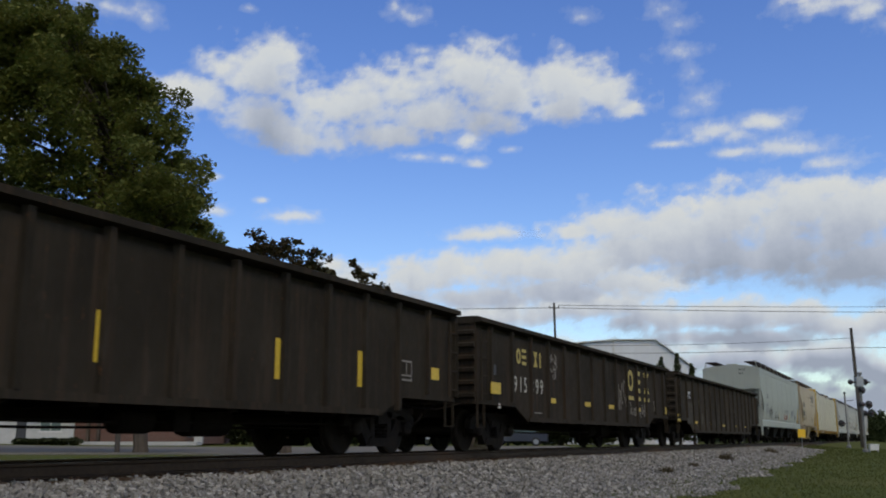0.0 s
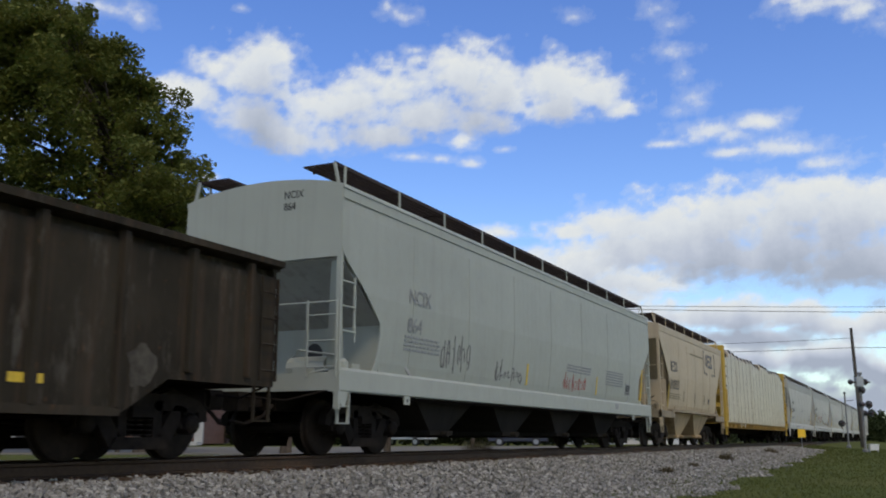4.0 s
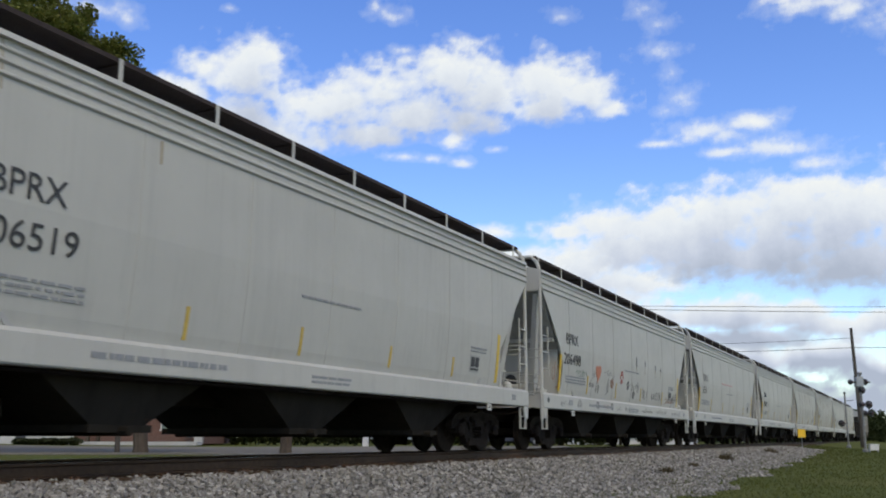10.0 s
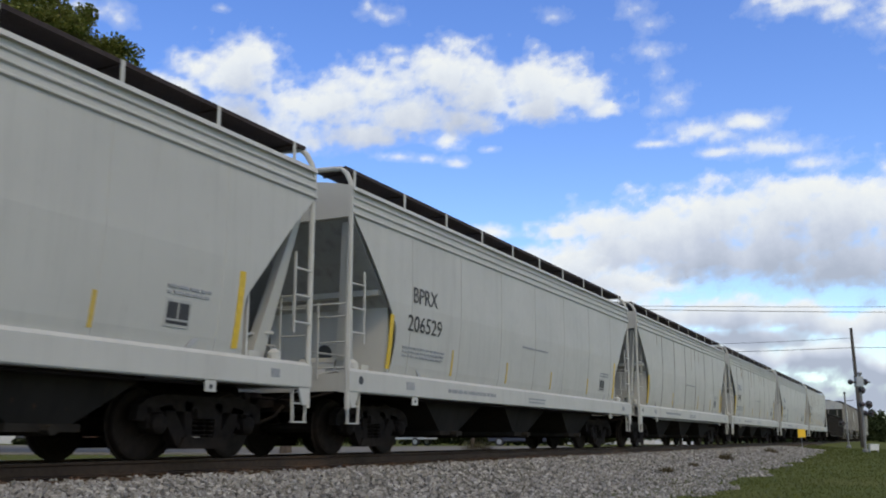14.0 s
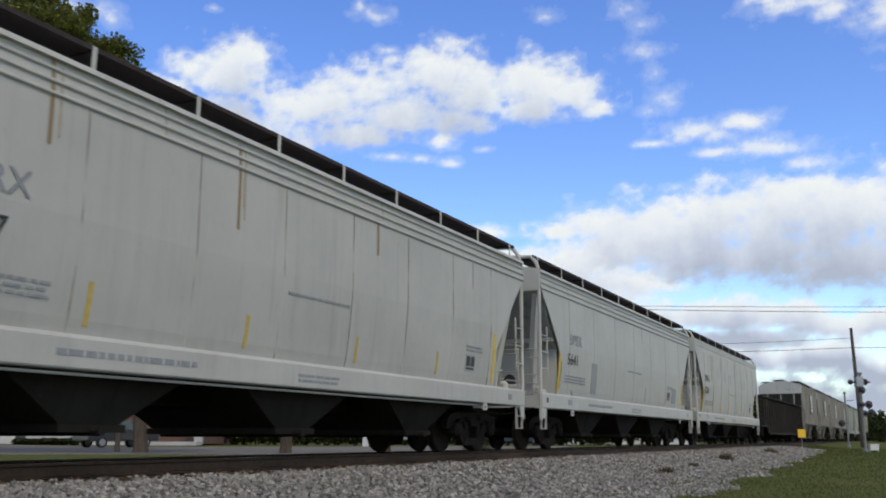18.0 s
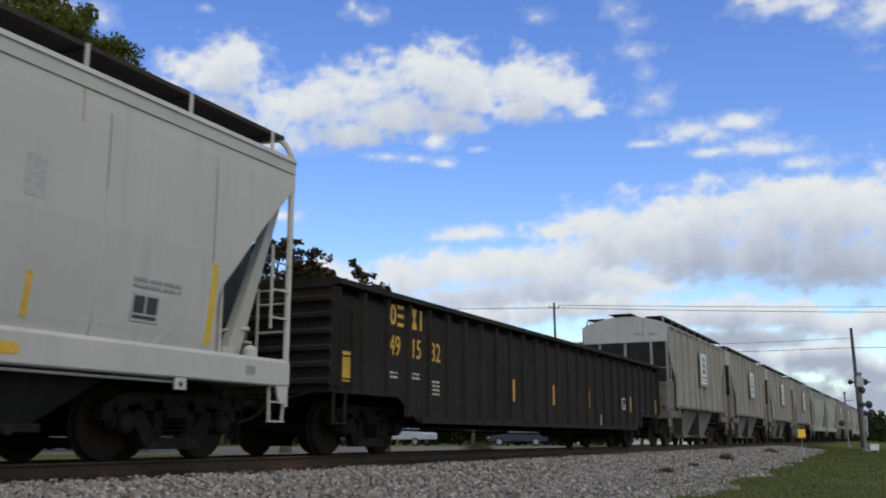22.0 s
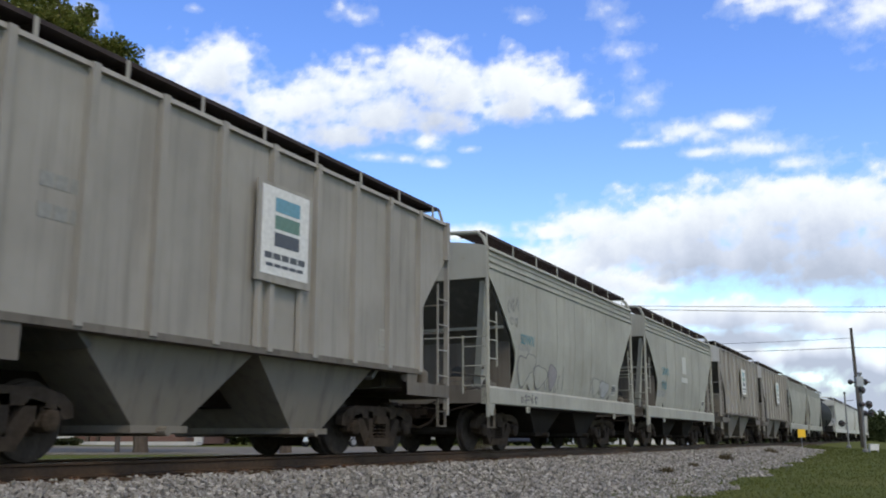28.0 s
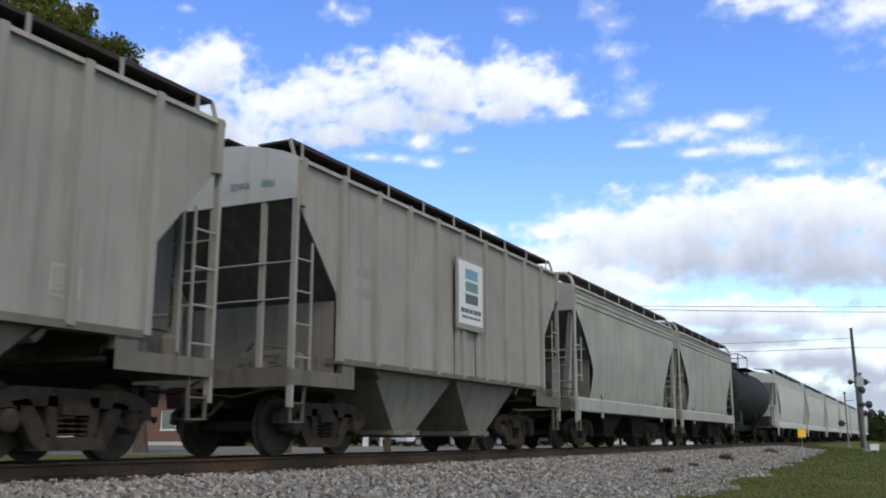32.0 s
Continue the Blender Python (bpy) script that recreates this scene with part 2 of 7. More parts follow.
def ground_z(x, y):
    d = abs(x - TRACK_X)
    bed = -0.22 - 0.30 * smooth01(1.55, 5.2, d)
    z = bed + 0.02 * noise.noise(Vector((x * 0.5, y * 0.5, 3)))
    if x < TRACK_X:
        z += 0.30 * smooth01(6, 14, d) * 0.6 + 0.42 * smooth01(30, 75, d)
    else:
        z += 0.05 * smooth01(5, 30, d)
        z += 0.12 * smooth01(60, 160, y)
    return z


def ground_sheet():
    """One sheet of cells that grow with distance and reach the horizon."""
    xs = [-4200, -1500, -600, -300, -180, -120, -95] + [-85 + 3.0 * i for i in range(22)] + [-19 + 0.5 * i for i in range(46)] + [5, 8, 12, 20, 35, 60, 110, 200, 500, 1500, 4200]
    ys = [-4200, -1500, -500, -200, -120, -60, -30] + [-15 + 0.8 * i for i in range(100)] + [66 + 3 * i for i in range(40)] + [190, 215, 250, 300, 400, 600, 900, 1500, 2500, 4400]
    bm = bmesh.new()
    grid = [[bm.verts.new((x, y, ground_z(x, y))) for y in ys] for x in xs]
    for i in range(len(xs) - 1):
        for j in range(len(ys) - 1):
            bm.faces.new((grid[i][j], grid[i + 1][j], grid[i + 1][j + 1], grid[i][j + 1]))
    m, n, l, bsdf = node_mat("ground_cover")
    v = coords(n, l, vary=False)
    sep = n.new("ShaderNodeSeparateXYZ")
    l.new(v, sep.inputs[0])

    def math_node(op, a, b=None):
        q = n.new("ShaderNodeMath")
        q.operation = op
        for i, s in enumerate((a, b)):
            if s is None:
                continue
            if hasattr(s, "links"):
                l.new(s, q.inputs[i])
            else:
                q.inputs[i].default_value = s
        return q.outputs[0]

    g1, g2, g3 = noise_tex(n, l, v, 9, 7, 0.7), noise_tex(n, l, v, 0.35, 4), noise_tex(n, l, v, 60, 3, 0.7)
    grass = ramp(n, l, g1, [(0.3, (0.058, 0.072, 0.014)), (0.5, (0.078, 0.093, 0.019)), (0.72, (0.108, 0.112, 0.030))])
    dry = ramp(n, l, g2, [(0.42, (0, 0, 0)), (0.7, (0.5, 0.5, 0.5))])
    grass = mix(n, l, dry, grass, (0.118, 0.112, 0.036))
    vor = n.new("ShaderNodeTexVoronoi")
    vor.inputs["Scale"].default_value = 17
    l.new(v, vor.inputs["Vector"])
    stone = ramp(n, l, vor.outputs["Color"], [(0.0, (0.075, 0.072, 0.063)), (0.5, (0.16, 0.155, 0.138)), (1.0, (0.28, 0.271, 0.243))])
    # stone colour darkens towards cell edges: crevice shade painted in
    crevice_shade = ramp(n, l, vor.outputs["Distance"], [(0.25, (1, 1, 1)), (0.62, (0.25, 0.24, 0.23))])
    stone = mix(n, l, 1.0, stone, crevice_shade, "MULTIPLY")
    # ballast lies between the grass edge on the camera's side and 3.4 m beyond the track
    yc = math_node("MINIMUM", math_node("MAXIMUM", sep.outputs[1], -10.0), 110.0)
    edge = math_node("SUBTRACT", math_node("MULTIPLY", yc, -0.055), 2.6)
    wob = math_node("MULTIPLY", math_node("SUBTRACT", noise_tex(n, l, v, 0.9, 6, 0.7), 0.5), 1.5)
    side = math_node("ADD", math_node("SUBTRACT", edge, sep.outputs[0]), wob)
    near = math_node("MULTIPLY", side, 2.2)
    near.node.use_clamp = True
    far = math_node("MULTIPLY", math_node("ADD", math_node("ADD", sep.outputs[0], 24.0), wob), 3.0)
    far.node.use_clamp = True
    isb = math_node("MULTIPLY", near, far)
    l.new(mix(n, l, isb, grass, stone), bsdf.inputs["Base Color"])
    bsdf.inputs["Roughness"].default_value = 0.95
    bsdf.inputs["Specular IOR Level"].default_value = 0.1
    bump(n, l, bsdf, mix(n, l, isb, g3, vor.outputs["Distance"]), 0.7, 0.04)
    ob = part("ground", bm, m)
    return tagged(ob, "grey ballast beside the track giving way to patchy mown grass", "ground", kind="structure")


def rail_profile(x):
    return [(x - 0.07, -0.175), (x + 0.07, -0.175), (x + 0.07, -0.162), (x + 0.012, -0.14), (x + 0.010, -0.045), (x + 0.036, -0.03),
            (x + 0.037, -0.004), (x + 0.03, 0.0), (x - 0.03, 0.0), (x - 0.037, -0.004), (x - 0.036, -0.03), (x - 0.010, -0.045), (x - 0.012, -0.14), (x - 0.07, -0.162)]


def build_track():
    rust = rough_mat("rail_rust", (0.034, 0.021, 0.013), (0.072, 0.047, 0.030), 12, 0.75, 0.3, vary=False)
    shine = plain("rail_head_polish", (0.30, 0.28, 0.27), 0.35, 0.8)
    for k in (-1, 1):
        bm = bmesh.new()
        fs = prism(bm, rail_profile(TRACK_X + k * RAIL_HALF), "y", -400, 900)
        fs[2 + 7].material_index = 1
        tagged(part("rail", bm, [rust, shine]), "rusty steel rail with polished head on wooden ties", "rail", "rails of the track")
    tie_m = rough_mat("tie_timber", (0.035, 0.022, 0.012), (0.085, 0.055, 0.033), 5, 0.9, 0.6, stretch=(0.5, 3, 3))
    plate_m = rough_mat("tie_plate_rust", (0.07, 0.04, 0.025), (0.14, 0.08, 0.05), 14, 0.8)
    rng = random.Random(5)
    bm = bmesh.new()
    prism(bm, [(-0.115, -0.36), (0.115, -0.36), (0.115, -0.195), (0.10, -0.18), (-0.10, -0.18), (-0.115, -0.195)], "x", -1.3, 1.3)
    proto = part("tie", bm, tie_m)
    tagged(proto, "dark creosoted wooden railway tie sunk in ballast", "railway tie", "ties under the rails")
    proto.matrix_basis = pose(TRACK_X, -3.0, 0, 0, 0, 0)
    pb = bmesh.new()
    box(pb, -0.17, 0.17, -0.09, 0.09, -0.182, -0.172)
    for sx in (-0.1, 0.1):
        for sy in (-0.05, 0.05):
            box(pb, sx - 0.014, sx + 0.014, sy - 0.014, sy + 0.014, -0.176, -0.150)
    pl = part("tie_plate", pb, plate_m, proto, "rusty tie plate with spikes")
    pl.location = (RAIL_HALF, 0, 0)
    again("tie_plate", pl, pose(-RAIL_HALF, 0, 0), proto)
    for i in range(1, 190):
        copy_thing(proto, pose(TRACK_X + rng.uniform(-0.06, 0.06), -3.0 + i * 0.53 + rng.uniform(-0.03, 0.03), rng.uniform(-0.008, 0.0), 0, 0, rng.uniform(-1.2, 1.2)))


def build_stones():
    """Loose ballast stones on the near shoulder, one sheet of small angular pieces."""
    rng = random.Random(11)
    verts, faces = [], []
    base = [(-1, -1, -1), (1, -1, -1), (1, 1, -1), (-1, 1, -1), (-0.7, -0.8, 1), (0.8, -0.6, 1), (0.6, 0.8, 1), (-0.8, 0.6, 1)]
    fidx = ((0, 3, 2, 1), (4, 5, 6, 7), (0, 1, 5, 4), (1, 2, 6, 5), (2, 3, 7, 6), (3, 0, 4, 7))

    def stone(x, y, z, s):
        rot = Euler((rng.uniform(0, 6), rng.uniform(0, 6), rng.uniform(0, 6))).to_matrix()
        sx, sy, sz = s * rng.uniform(0.7, 1.3), s * rng.uniform(0.6, 1.0), s * rng.uniform(0.45, 0.8)
        k = len(verts)
        for b in base:
            w = rot @ Vector((b[0] * sx * rng.uniform(0.8, 1.1), b[1] * sy * rng.uniform(0.8, 1.1), b[2] * sz))
            verts.append((x + w.x, y + w.y, z + w.z))
        faces.extend(tuple(k + i for i in f) for f in fidx)

    for i in range(30000):
        y = 5.5 + 60 * rng.random() ** 1.7
        e = ballast_edge(y)
        x = rng.uniform(TRACK_X + 0.95, e + 0.5)
        if abs(x - TRACK_X) < 1.36:
            # between tie ends
            if (y + 3.0 + 0.13) % 0.53 < 0.26:
                continue
        s = rng.uniform(0.016, 0.034) * (1.0 + 0.012 * y)
        stone(x, y, ground_z(x, y) + s * 0.25, s)
    for i in range(4000):
        y, x = 7 + 50 * rng.random() ** 1.5, TRACK_X + rng.uniform(-2.4, -0.9)
        s = rng.uniform(0.02, 0.035)
        stone(x, y, ground_z(x, y) + s * 0.3, s)
    me = bpy.data.meshes.new("ballast_stones")
    me.from_pydata(verts, [], faces)
    m, n, l, bsdf = node_mat("ballast_stone")
    geo = n.new("ShaderNodeNewGeometry")
    v = coords(n, l, vary=False)
    c = ramp(n, l, geo.outputs["Random Per Island"], [(0.0, (0.075, 0.072, 0.063)), (0.35, (0.16, 0.155, 0.138)), (0.75, (0.26, 0.252, 0.226)), (1.0, (0.40, 0.388, 0.35))])
    c = mix(n, l, 0.35, c, ramp(n, l, noise_tex(n, l, v, 40, 4), [(0.3, (0.12, 0.11, 0.10)), (0.7, (0.36, 0.33, 0.295))]))
    l.new(c, bsdf.inputs["Base Color"])
    bsdf.inputs["Roughness"].default_value = 0.9
    bsdf.inputs["Specular IOR Level"].default_value = 0.15
    me.materials.append(m)
    tagged(new("ballast_stones", me), "loose grey crushed stone ballast along the track", "ballast", kind="stuff")


ground_sheet()
build_track()
build_stones()
# ---- railway cars ----
WHEEL_R = 0.457
WHEELSETS = []


def truck(parent, y, finish=None):
    """A three-piece freight truck at y along its car: side frames, bolster, springs, and two wheel sets that turn."""
    finish = finish or M_TRUCK
    if finish not in truck.proto:
        bm = bmesh.new()
        for k in (-1, 1):
            x0, x1 = k * 1.0 - 0.07, k * 1.0 + 0.07
            prism(bm, [(-1.24, 0.50), (-1.22, 0.66), (-1.08, 0.76), (-0.80, 0.83), (0.80, 0.83), (1.08, 0.76), (1.22, 0.66), (1.24, 0.50), (1.10, 0.48), (1.04, 0.58), (0.72, 0.62), (-0.72, 0.62), (-1.04, 0.58), (-1.10, 0.48)], "x", x0, x1)
            for s in (-1, 1):
                prism(bm, [(s * 0.86, 0.66), (s * 0.62, 0.70), (s * 0.26, 0.24), (s * 0.48, 0.15)], "x", x0, x1)
                prism(bm, [(s * 0.38, 0.74), (s * 0.23, 0.74), (s * 0.22, 0.26), (s * 0.36, 0.24)], "x", x0, x1)
                # pedestal jaws
                box(bm, x0, x1, s * 0.89 - 0.17, s * 0.89 - 0.11, 0.40, 0.66)
                box(bm, x0, x1, s * 0.89 + 0.11, s * 0.89 + 0.17, 0.44, 0.62)
                lathe(bm, [(-0.10, 0.13), (0.10, 0.13), (0.13, 0.10), (0.15, 0.05)] if k > 0 else [(-0.15, 0.05), (-0.13, 0.10), (-0.10, 0.13), (0.10, 0.13)], (k * 1.03, s * 0.89, WHEEL_R), "x", 12)
            prism(bm, [(-0.50, 0.14), (0.50, 0.14), (0.40, 0.29), (-0.40, 0.29)], "x", x0 - 0.03, x1 + 0.03)
            for sy in (-0.16, 0.0, 0.16):
                for i in range(4):
                    lathe(bm, [(0.30 + i * 0.06, 0.055), (0.315 + i * 0.06, 0.07), (0.33 + i * 0.06, 0.055)], (k * 1.02, sy, 0), "z", 8)
            box(bm, k * 1.0 - 0.13, k * 1.0 + 0.13, -0.2, 0.2, 0.53, 0.66)
        prism(bm, [(-0.2, 0.52), (0.2, 0.52), (0.22, 0.70), (-0.22, 0.70)], "x", -0.95, 0.95)
        for s in (-1, 1):
            bar(bm, (-0.8, s * 0.40, 0.38), (0.8, s * 0.40, 0.38), 0.10, 0.14)
            for k in (-1, 1):
                box(bm, k * 0.72 - 0.05, k * 0.72 + 0.05, s * 0.41 - 0.03, s * 0.41 + 0.05, 0.30, 0.62)
        made = part("truck", bm, finish)
        wb = bmesh.new()
        for k in (-1, 1):
            o = (k * 0.745, 0, 0)
            prof = [(0.045, 0.40), (0.035, 0.445), (0.0, 0.457), (-0.05, 0.459), (-0.063, 0.485), (-0.085, 0.485), (-0.085, 0.40), (-0.06, 0.37), (-0.035, 0.20), (-0.09, 0.13), (-0.09, 0.09), (0.08, 0.09), (0.08, 0.13), (0.015, 0.20), (-0.005, 0.37)]
            lathe(wb, [(s * k, r) for s, r in prof], o, "x", 28)
        tube(wb, [(-1.02, 0, 0), (1.02, 0, 0)], 0.085, 10)
        truck.proto[finish] = (made, part("wheel_set", wb, M_WHEELDUST if finish == M_TRUCKDUST else M_WHEEL))
    ob, w0 = truck.proto[finish]
    if ob.parent is None:
        ob.parent = parent
        ob.location = (0, y, 0)
        w0.parent = ob
        w0.location = (0, -0.889, WHEEL_R)
        sets = [w0, again("wheel_set", w0, pose(0, 0.889, WHEEL_R), ob)]
    else:
        ob = again("truck", ob, pose(0, y, 0), parent)
        sets = [again("wheel_set", w0, pose(0, s * 0.889, WHEEL_R), ob) for s in (-1, 1)]
    WHEELSETS.extend(sets)
    return ob


truck.proto = {}


def coupler(parent, y, s):
    bm = bmesh.new()
    box(bm, -0.09, 0.09, min(y, y + s * 0.45), max(y, y + s * 0.45), 0.78, 0.95)
    prism(bm, [(-0.14, 0.70), (0.14, 0.70), (0.17, 0.9), (0.14, 1.0), (-0.14, 1.0), (-0.17, 0.9)], "y", y + s * 0.42, y + s * 0.72)
    tube(bm, [(0.3, y + s * 0.02, 0.8), (0.32, y + s * 0.3, 0.62), (0.2, y + s * 0.6, 0.5), (0.05, y + s * 0.78, 0.55)], 0.03, 6)
    tube(bm, [(0.15, y + s * 0.55, 0.92), (0.8, y + s * 0.35, 0.86), (1.35, y + s * 0.15, 1.0)], 0.018, 5)
    return part("coupler", bm, M_TRUCK, parent, "rusty coupler with air hose")


def ladder(parent, mat, p0, p1, across, rungs, r=0.022):
    """A ladder whose first stile runs from p0 to p1; across leads to the second stile."""
    bm = bmesh.new()
    p0, p1, a = Vector(p0), Vector(p1), Vector(across)
    for o in (Vector((0, 0, 0)), a):
        bar(bm, p0 + o, p1 + o, 0.036, 0.022)
    for i in range(rungs):
        q = p0.lerp(p1, (i + 0.4) / rungs)
        tube(bm, [q, q + a], r * 0.7, 6)
    return part("ladder", bm, mat, parent)


def hopper_x(z, bulge, top):
    """Half width of the body at a height."""
    if not bulge:
        return 1.575
    k = (z - 1.3) / 3.08
    return 1.44 + 0.18 * min(1, max(0.0, k) / 0.42) ** 0.55 - 0.05 * max(0, (k - 0.8) / 0.2) ** 2


def side_cut(z, hi, cut, deep, lo=2.15):
    """How far the side sheet stands back from the car's end at a height."""
    if z >= hi:
        return 0.0
    if z >= lo:
        k = (hi - z) / (hi - lo)
        return cut * (k ** (0.85 if deep else 1.0))
    return cut - deep * ((lo - z) / (lo - 1.3)) ** 2


def covered_hopper(label, length, body, slope, bays=3, ribbed=False, sill=True, top=4.38, peak=0.20, walk_z=4.73, cut=1.60, posts=9,
                   bay_mat=None, bottom=1.33, walk_mat=None, group="", curved_pipe=True, walk_in=1.40, corrug=True, end_drop=0.52, cut_lo=2.15, ribs_at_end=False, cap=None, apron_mat=None, truck_mat=None, plat_mat=None, open_walk=False):
    """A covered hopper of a body length between its end posts, centred on its origin at rail height."""
    car = thing("covered_hopper", label, "hopper car", group)
    h = length / 2
    bulge = not ribbed
    deep = 0.14 if bulge else 0.0
    brow = top - end_drop
    bay_mat = bay_mat or body
    plat_mat = plat_mat or body
    walk_mat = walk_mat or M_GRATE
    zs = [bottom + (top - bottom) * i / 14 for i in range(15)]
    for k in (-1, 1):
        bm = bmesh.new()
        rows_o, rows_i = [], []
        for z in zs:
            x = hopper_x(z, bulge, top)
            c = side_cut(z, brow + 0.02, cut, deep, cut_lo)
            ys = [-h + c + (2 * h - 2 * c) * j / 8 for j in range(9)]
            rows_o.append([bm.verts.new((k * x, y, z)) for y in ys])
            rows_i.append([bm.verts.new((k * (x - 0.025), y, z)) for y in ys])
        for rows in (rows_o, rows_i):
            for a, b in zip(rows, rows[1:]):
                for j in range(8):
                    bm.faces.new((a[j], a[j + 1], b[j + 1], b[j]))
        for a, b in ((rows_o[0], rows_i[0]), (rows_o[-1], rows_i[-1])):
            for j in range(8):
                bm.faces.new((a[j], a[j + 1], b[j + 1], b[j]))
        for j in (0, 8):
            for i in range(14):
                bm.faces.new((rows_o[i][j], rows_o[i + 1][j], rows_i[i + 1][j], rows_i[i][j]))
        sheet = part("side_sheet", bm, body, car)
        if ribbed:
            count = max(6, round((length - 1.0) / 1.03))
            for i in range(count + 1):
                y = -h + 0.12 + (length - 0.24) * i / count
                z0 = bottom if min(y + h, h - y) > cut else max(bottom, brow + 0.02 - (min(y + h, h - y) / cut) * (brow - cut_lo))
                rb = bmesh.new()
                prism(rb, [(k * 1.575, y - 0.07), (k * 1.664, y - 0.055), (k * 1.664, y + 0.055), (k * 1.575, y + 0.07)], "z", z0, top)
                part("side_post", rb, body, sheet)
        elif corrug:
            for zz in (top - 0.18, top - 0.32, top - 0.46):
                rb = bmesh.new()
                x = hopper_x(zz, bulge, top)
                prism(rb, [(k * (x - 0.005), zz - 0.035), (k * (x + 0.03), zz - 0.012), (k * (x + 0.03), zz + 0.012), (k * (x - 0.005), zz + 0.035)], "y", -h + 0.02, h - 0.02)
                part("rail_bead", rb, body, sheet)
        else:
            rb = bmesh.new()
            x = hopper_x(top - 0.1, bulge, top)
            prism(rb, [(k * (x - 0.01), top - 0.25), (k * (x + 0.035), top - 0.235), (k * (x + 0.035), top - 0.07), (k * (x - 0.01), top - 0.07)], "y", -h + 0.02, h - 0.02)
            part("top_chord", rb, body, sheet)
        # weld seams of the side sheet
        if bulge:
            for y in [-6.58 + 1.88 * i for i in range(8)] if body == M_STAINED else [-h + length * i / 8 for i in range(1, 8)]:
                c = side_cut(1.5, brow + 0.02, cut, deep, cut_lo)
                if abs(y) > h - c - 0.1:
                    continue
                sb = bmesh.new()
                pts = [(k * (hopper_x(z, True, top) + 0.002), y, z) for z in zs[:-2]]
                tube(sb, pts, 0.010 if body == M_STAINED else 0.006, 4)
                part("weld_seam", sb, M_SEAM if body == M_STAINED else body, sheet)
    # roof
    bm = bmesh.new()
    arc = [(-1.62 + 3.24 * i / 12, top + peak * math.sin(math.pi * i / 12) ** 0.8 if 0 < i < 12 else top) for i in range(13)]
    prism(bm, [(-1.64, top - 0.07)] + arc + [(1.64, top - 0.07)], "y", -h, h)
    roof = part("roof", bm, body, car)
    hb = bmesh.new()
    prism(hb, [(-0.33, top + peak - 0.06), (0.33, top + peak - 0.06), (0.30, top + peak + 0.10), (-0.30, top + peak + 0.10)], "y", -h + 0.6, h - 0.6)
    part("hatch_trough", hb, body, roof)
    # ends
    for s in (-1, 1):
        bm = bmesh.new()
        prism(bm, [(-1.6, brow), (1.6, brow), (1.61, top - 0.06)] + arc[::-1] + [(-1.61, top - 0.06)], "y", s * (h - 0.05), s * (h + 0.008))
        part("end_sheet", bm, cap or body, car)
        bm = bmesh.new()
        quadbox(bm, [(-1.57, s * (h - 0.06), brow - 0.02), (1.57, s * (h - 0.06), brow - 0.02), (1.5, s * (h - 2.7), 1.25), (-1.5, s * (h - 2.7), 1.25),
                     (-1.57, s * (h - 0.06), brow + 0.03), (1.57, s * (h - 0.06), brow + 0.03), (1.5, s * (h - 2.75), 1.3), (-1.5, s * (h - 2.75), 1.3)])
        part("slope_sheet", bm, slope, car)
        # dark plates added at the far end to block the view through and darken it
        if s > 0:
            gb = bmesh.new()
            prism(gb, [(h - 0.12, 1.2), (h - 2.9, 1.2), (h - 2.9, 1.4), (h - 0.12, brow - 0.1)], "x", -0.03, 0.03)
            part("center_web", gb, M_SHADESLOPE, car)
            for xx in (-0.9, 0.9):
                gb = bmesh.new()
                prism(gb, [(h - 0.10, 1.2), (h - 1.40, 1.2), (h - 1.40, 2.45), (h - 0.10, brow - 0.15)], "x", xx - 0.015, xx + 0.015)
                part("end_web", gb, M_SHADESLOPE, car)
        gb = bmesh.new()
        zt, yb = (2.42, 1.25) if ribs_at_end else (2.66, 1.42)
        box(gb, -1.5, 1.5, s * (h - yb) - 0.02, s * (h - yb) + 0.02, 1.2, zt)
        wall = part("end_apron", gb, apron_mat or body, car)
        if ribs_at_end:
            for xx in (-0.98, 0.0, 0.98):
                gb = bmesh.new()
                box(gb, xx - 0.045, xx + 0.045, s * (h - 0.04) - 0.03, s * (h - 0.04) + 0.03, 1.2, brow + 0.22)
                part("end_post", gb, body, car)
            gb = bmesh.new()
            for z in (2.3, 2.85):
                tube(gb, [(-1.56, s * (h + 0.01), z), (1.56, s * (h + 0.01), z)], 0.016, 6)
            part("grab_iron", gb, body, car)
        else:
            gb = bmesh.new()
            lathe(gb, [(-0.03, 0.17), (0.03, 0.17)], (0.2, s * (h - yb), 1.75), "y", 16)
            part("access_hole", gb, M_BLACK, wall)
            for k in (-1, 1):
                gb = bmesh.new()
                quadbox(gb, [(k * 0.95, s * (h - 0.62), 1.2), (k * 1.12, s * (h - 0.62), 1.2), (k * 1.12, s * (h - 0.92), 1.2), (k * 0.95, s * (h - 0.92), 1.2),
                             (k * 1.36, s * (h - 0.10), brow - 0.05), (k * 1.47, s * (h - 0.10), brow - 0.05), (k * 1.47, s * (h - 0.22), brow - 0.05), (k * 1.36, s * (h - 0.22), brow - 0.05)])
                part("gusset", gb, body, car)
            gb = bmesh.new()
            box(gb, -1.5, 1.5, s * (h - 1.14) - 0.09, s * (h - 1.14) + 0.09, 2.70, 2.80)
            part("cross_brace", gb, body, car)
            gb = bmesh.new()
            tube(gb, [(-1.56, s * (h + 0.01), 2.42), (1.56, s * (h + 0.01), 2.42)], 0.016, 6)
            part("grab_iron", gb, body, car)
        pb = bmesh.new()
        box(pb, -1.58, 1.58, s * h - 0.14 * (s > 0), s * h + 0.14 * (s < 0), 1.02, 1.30)
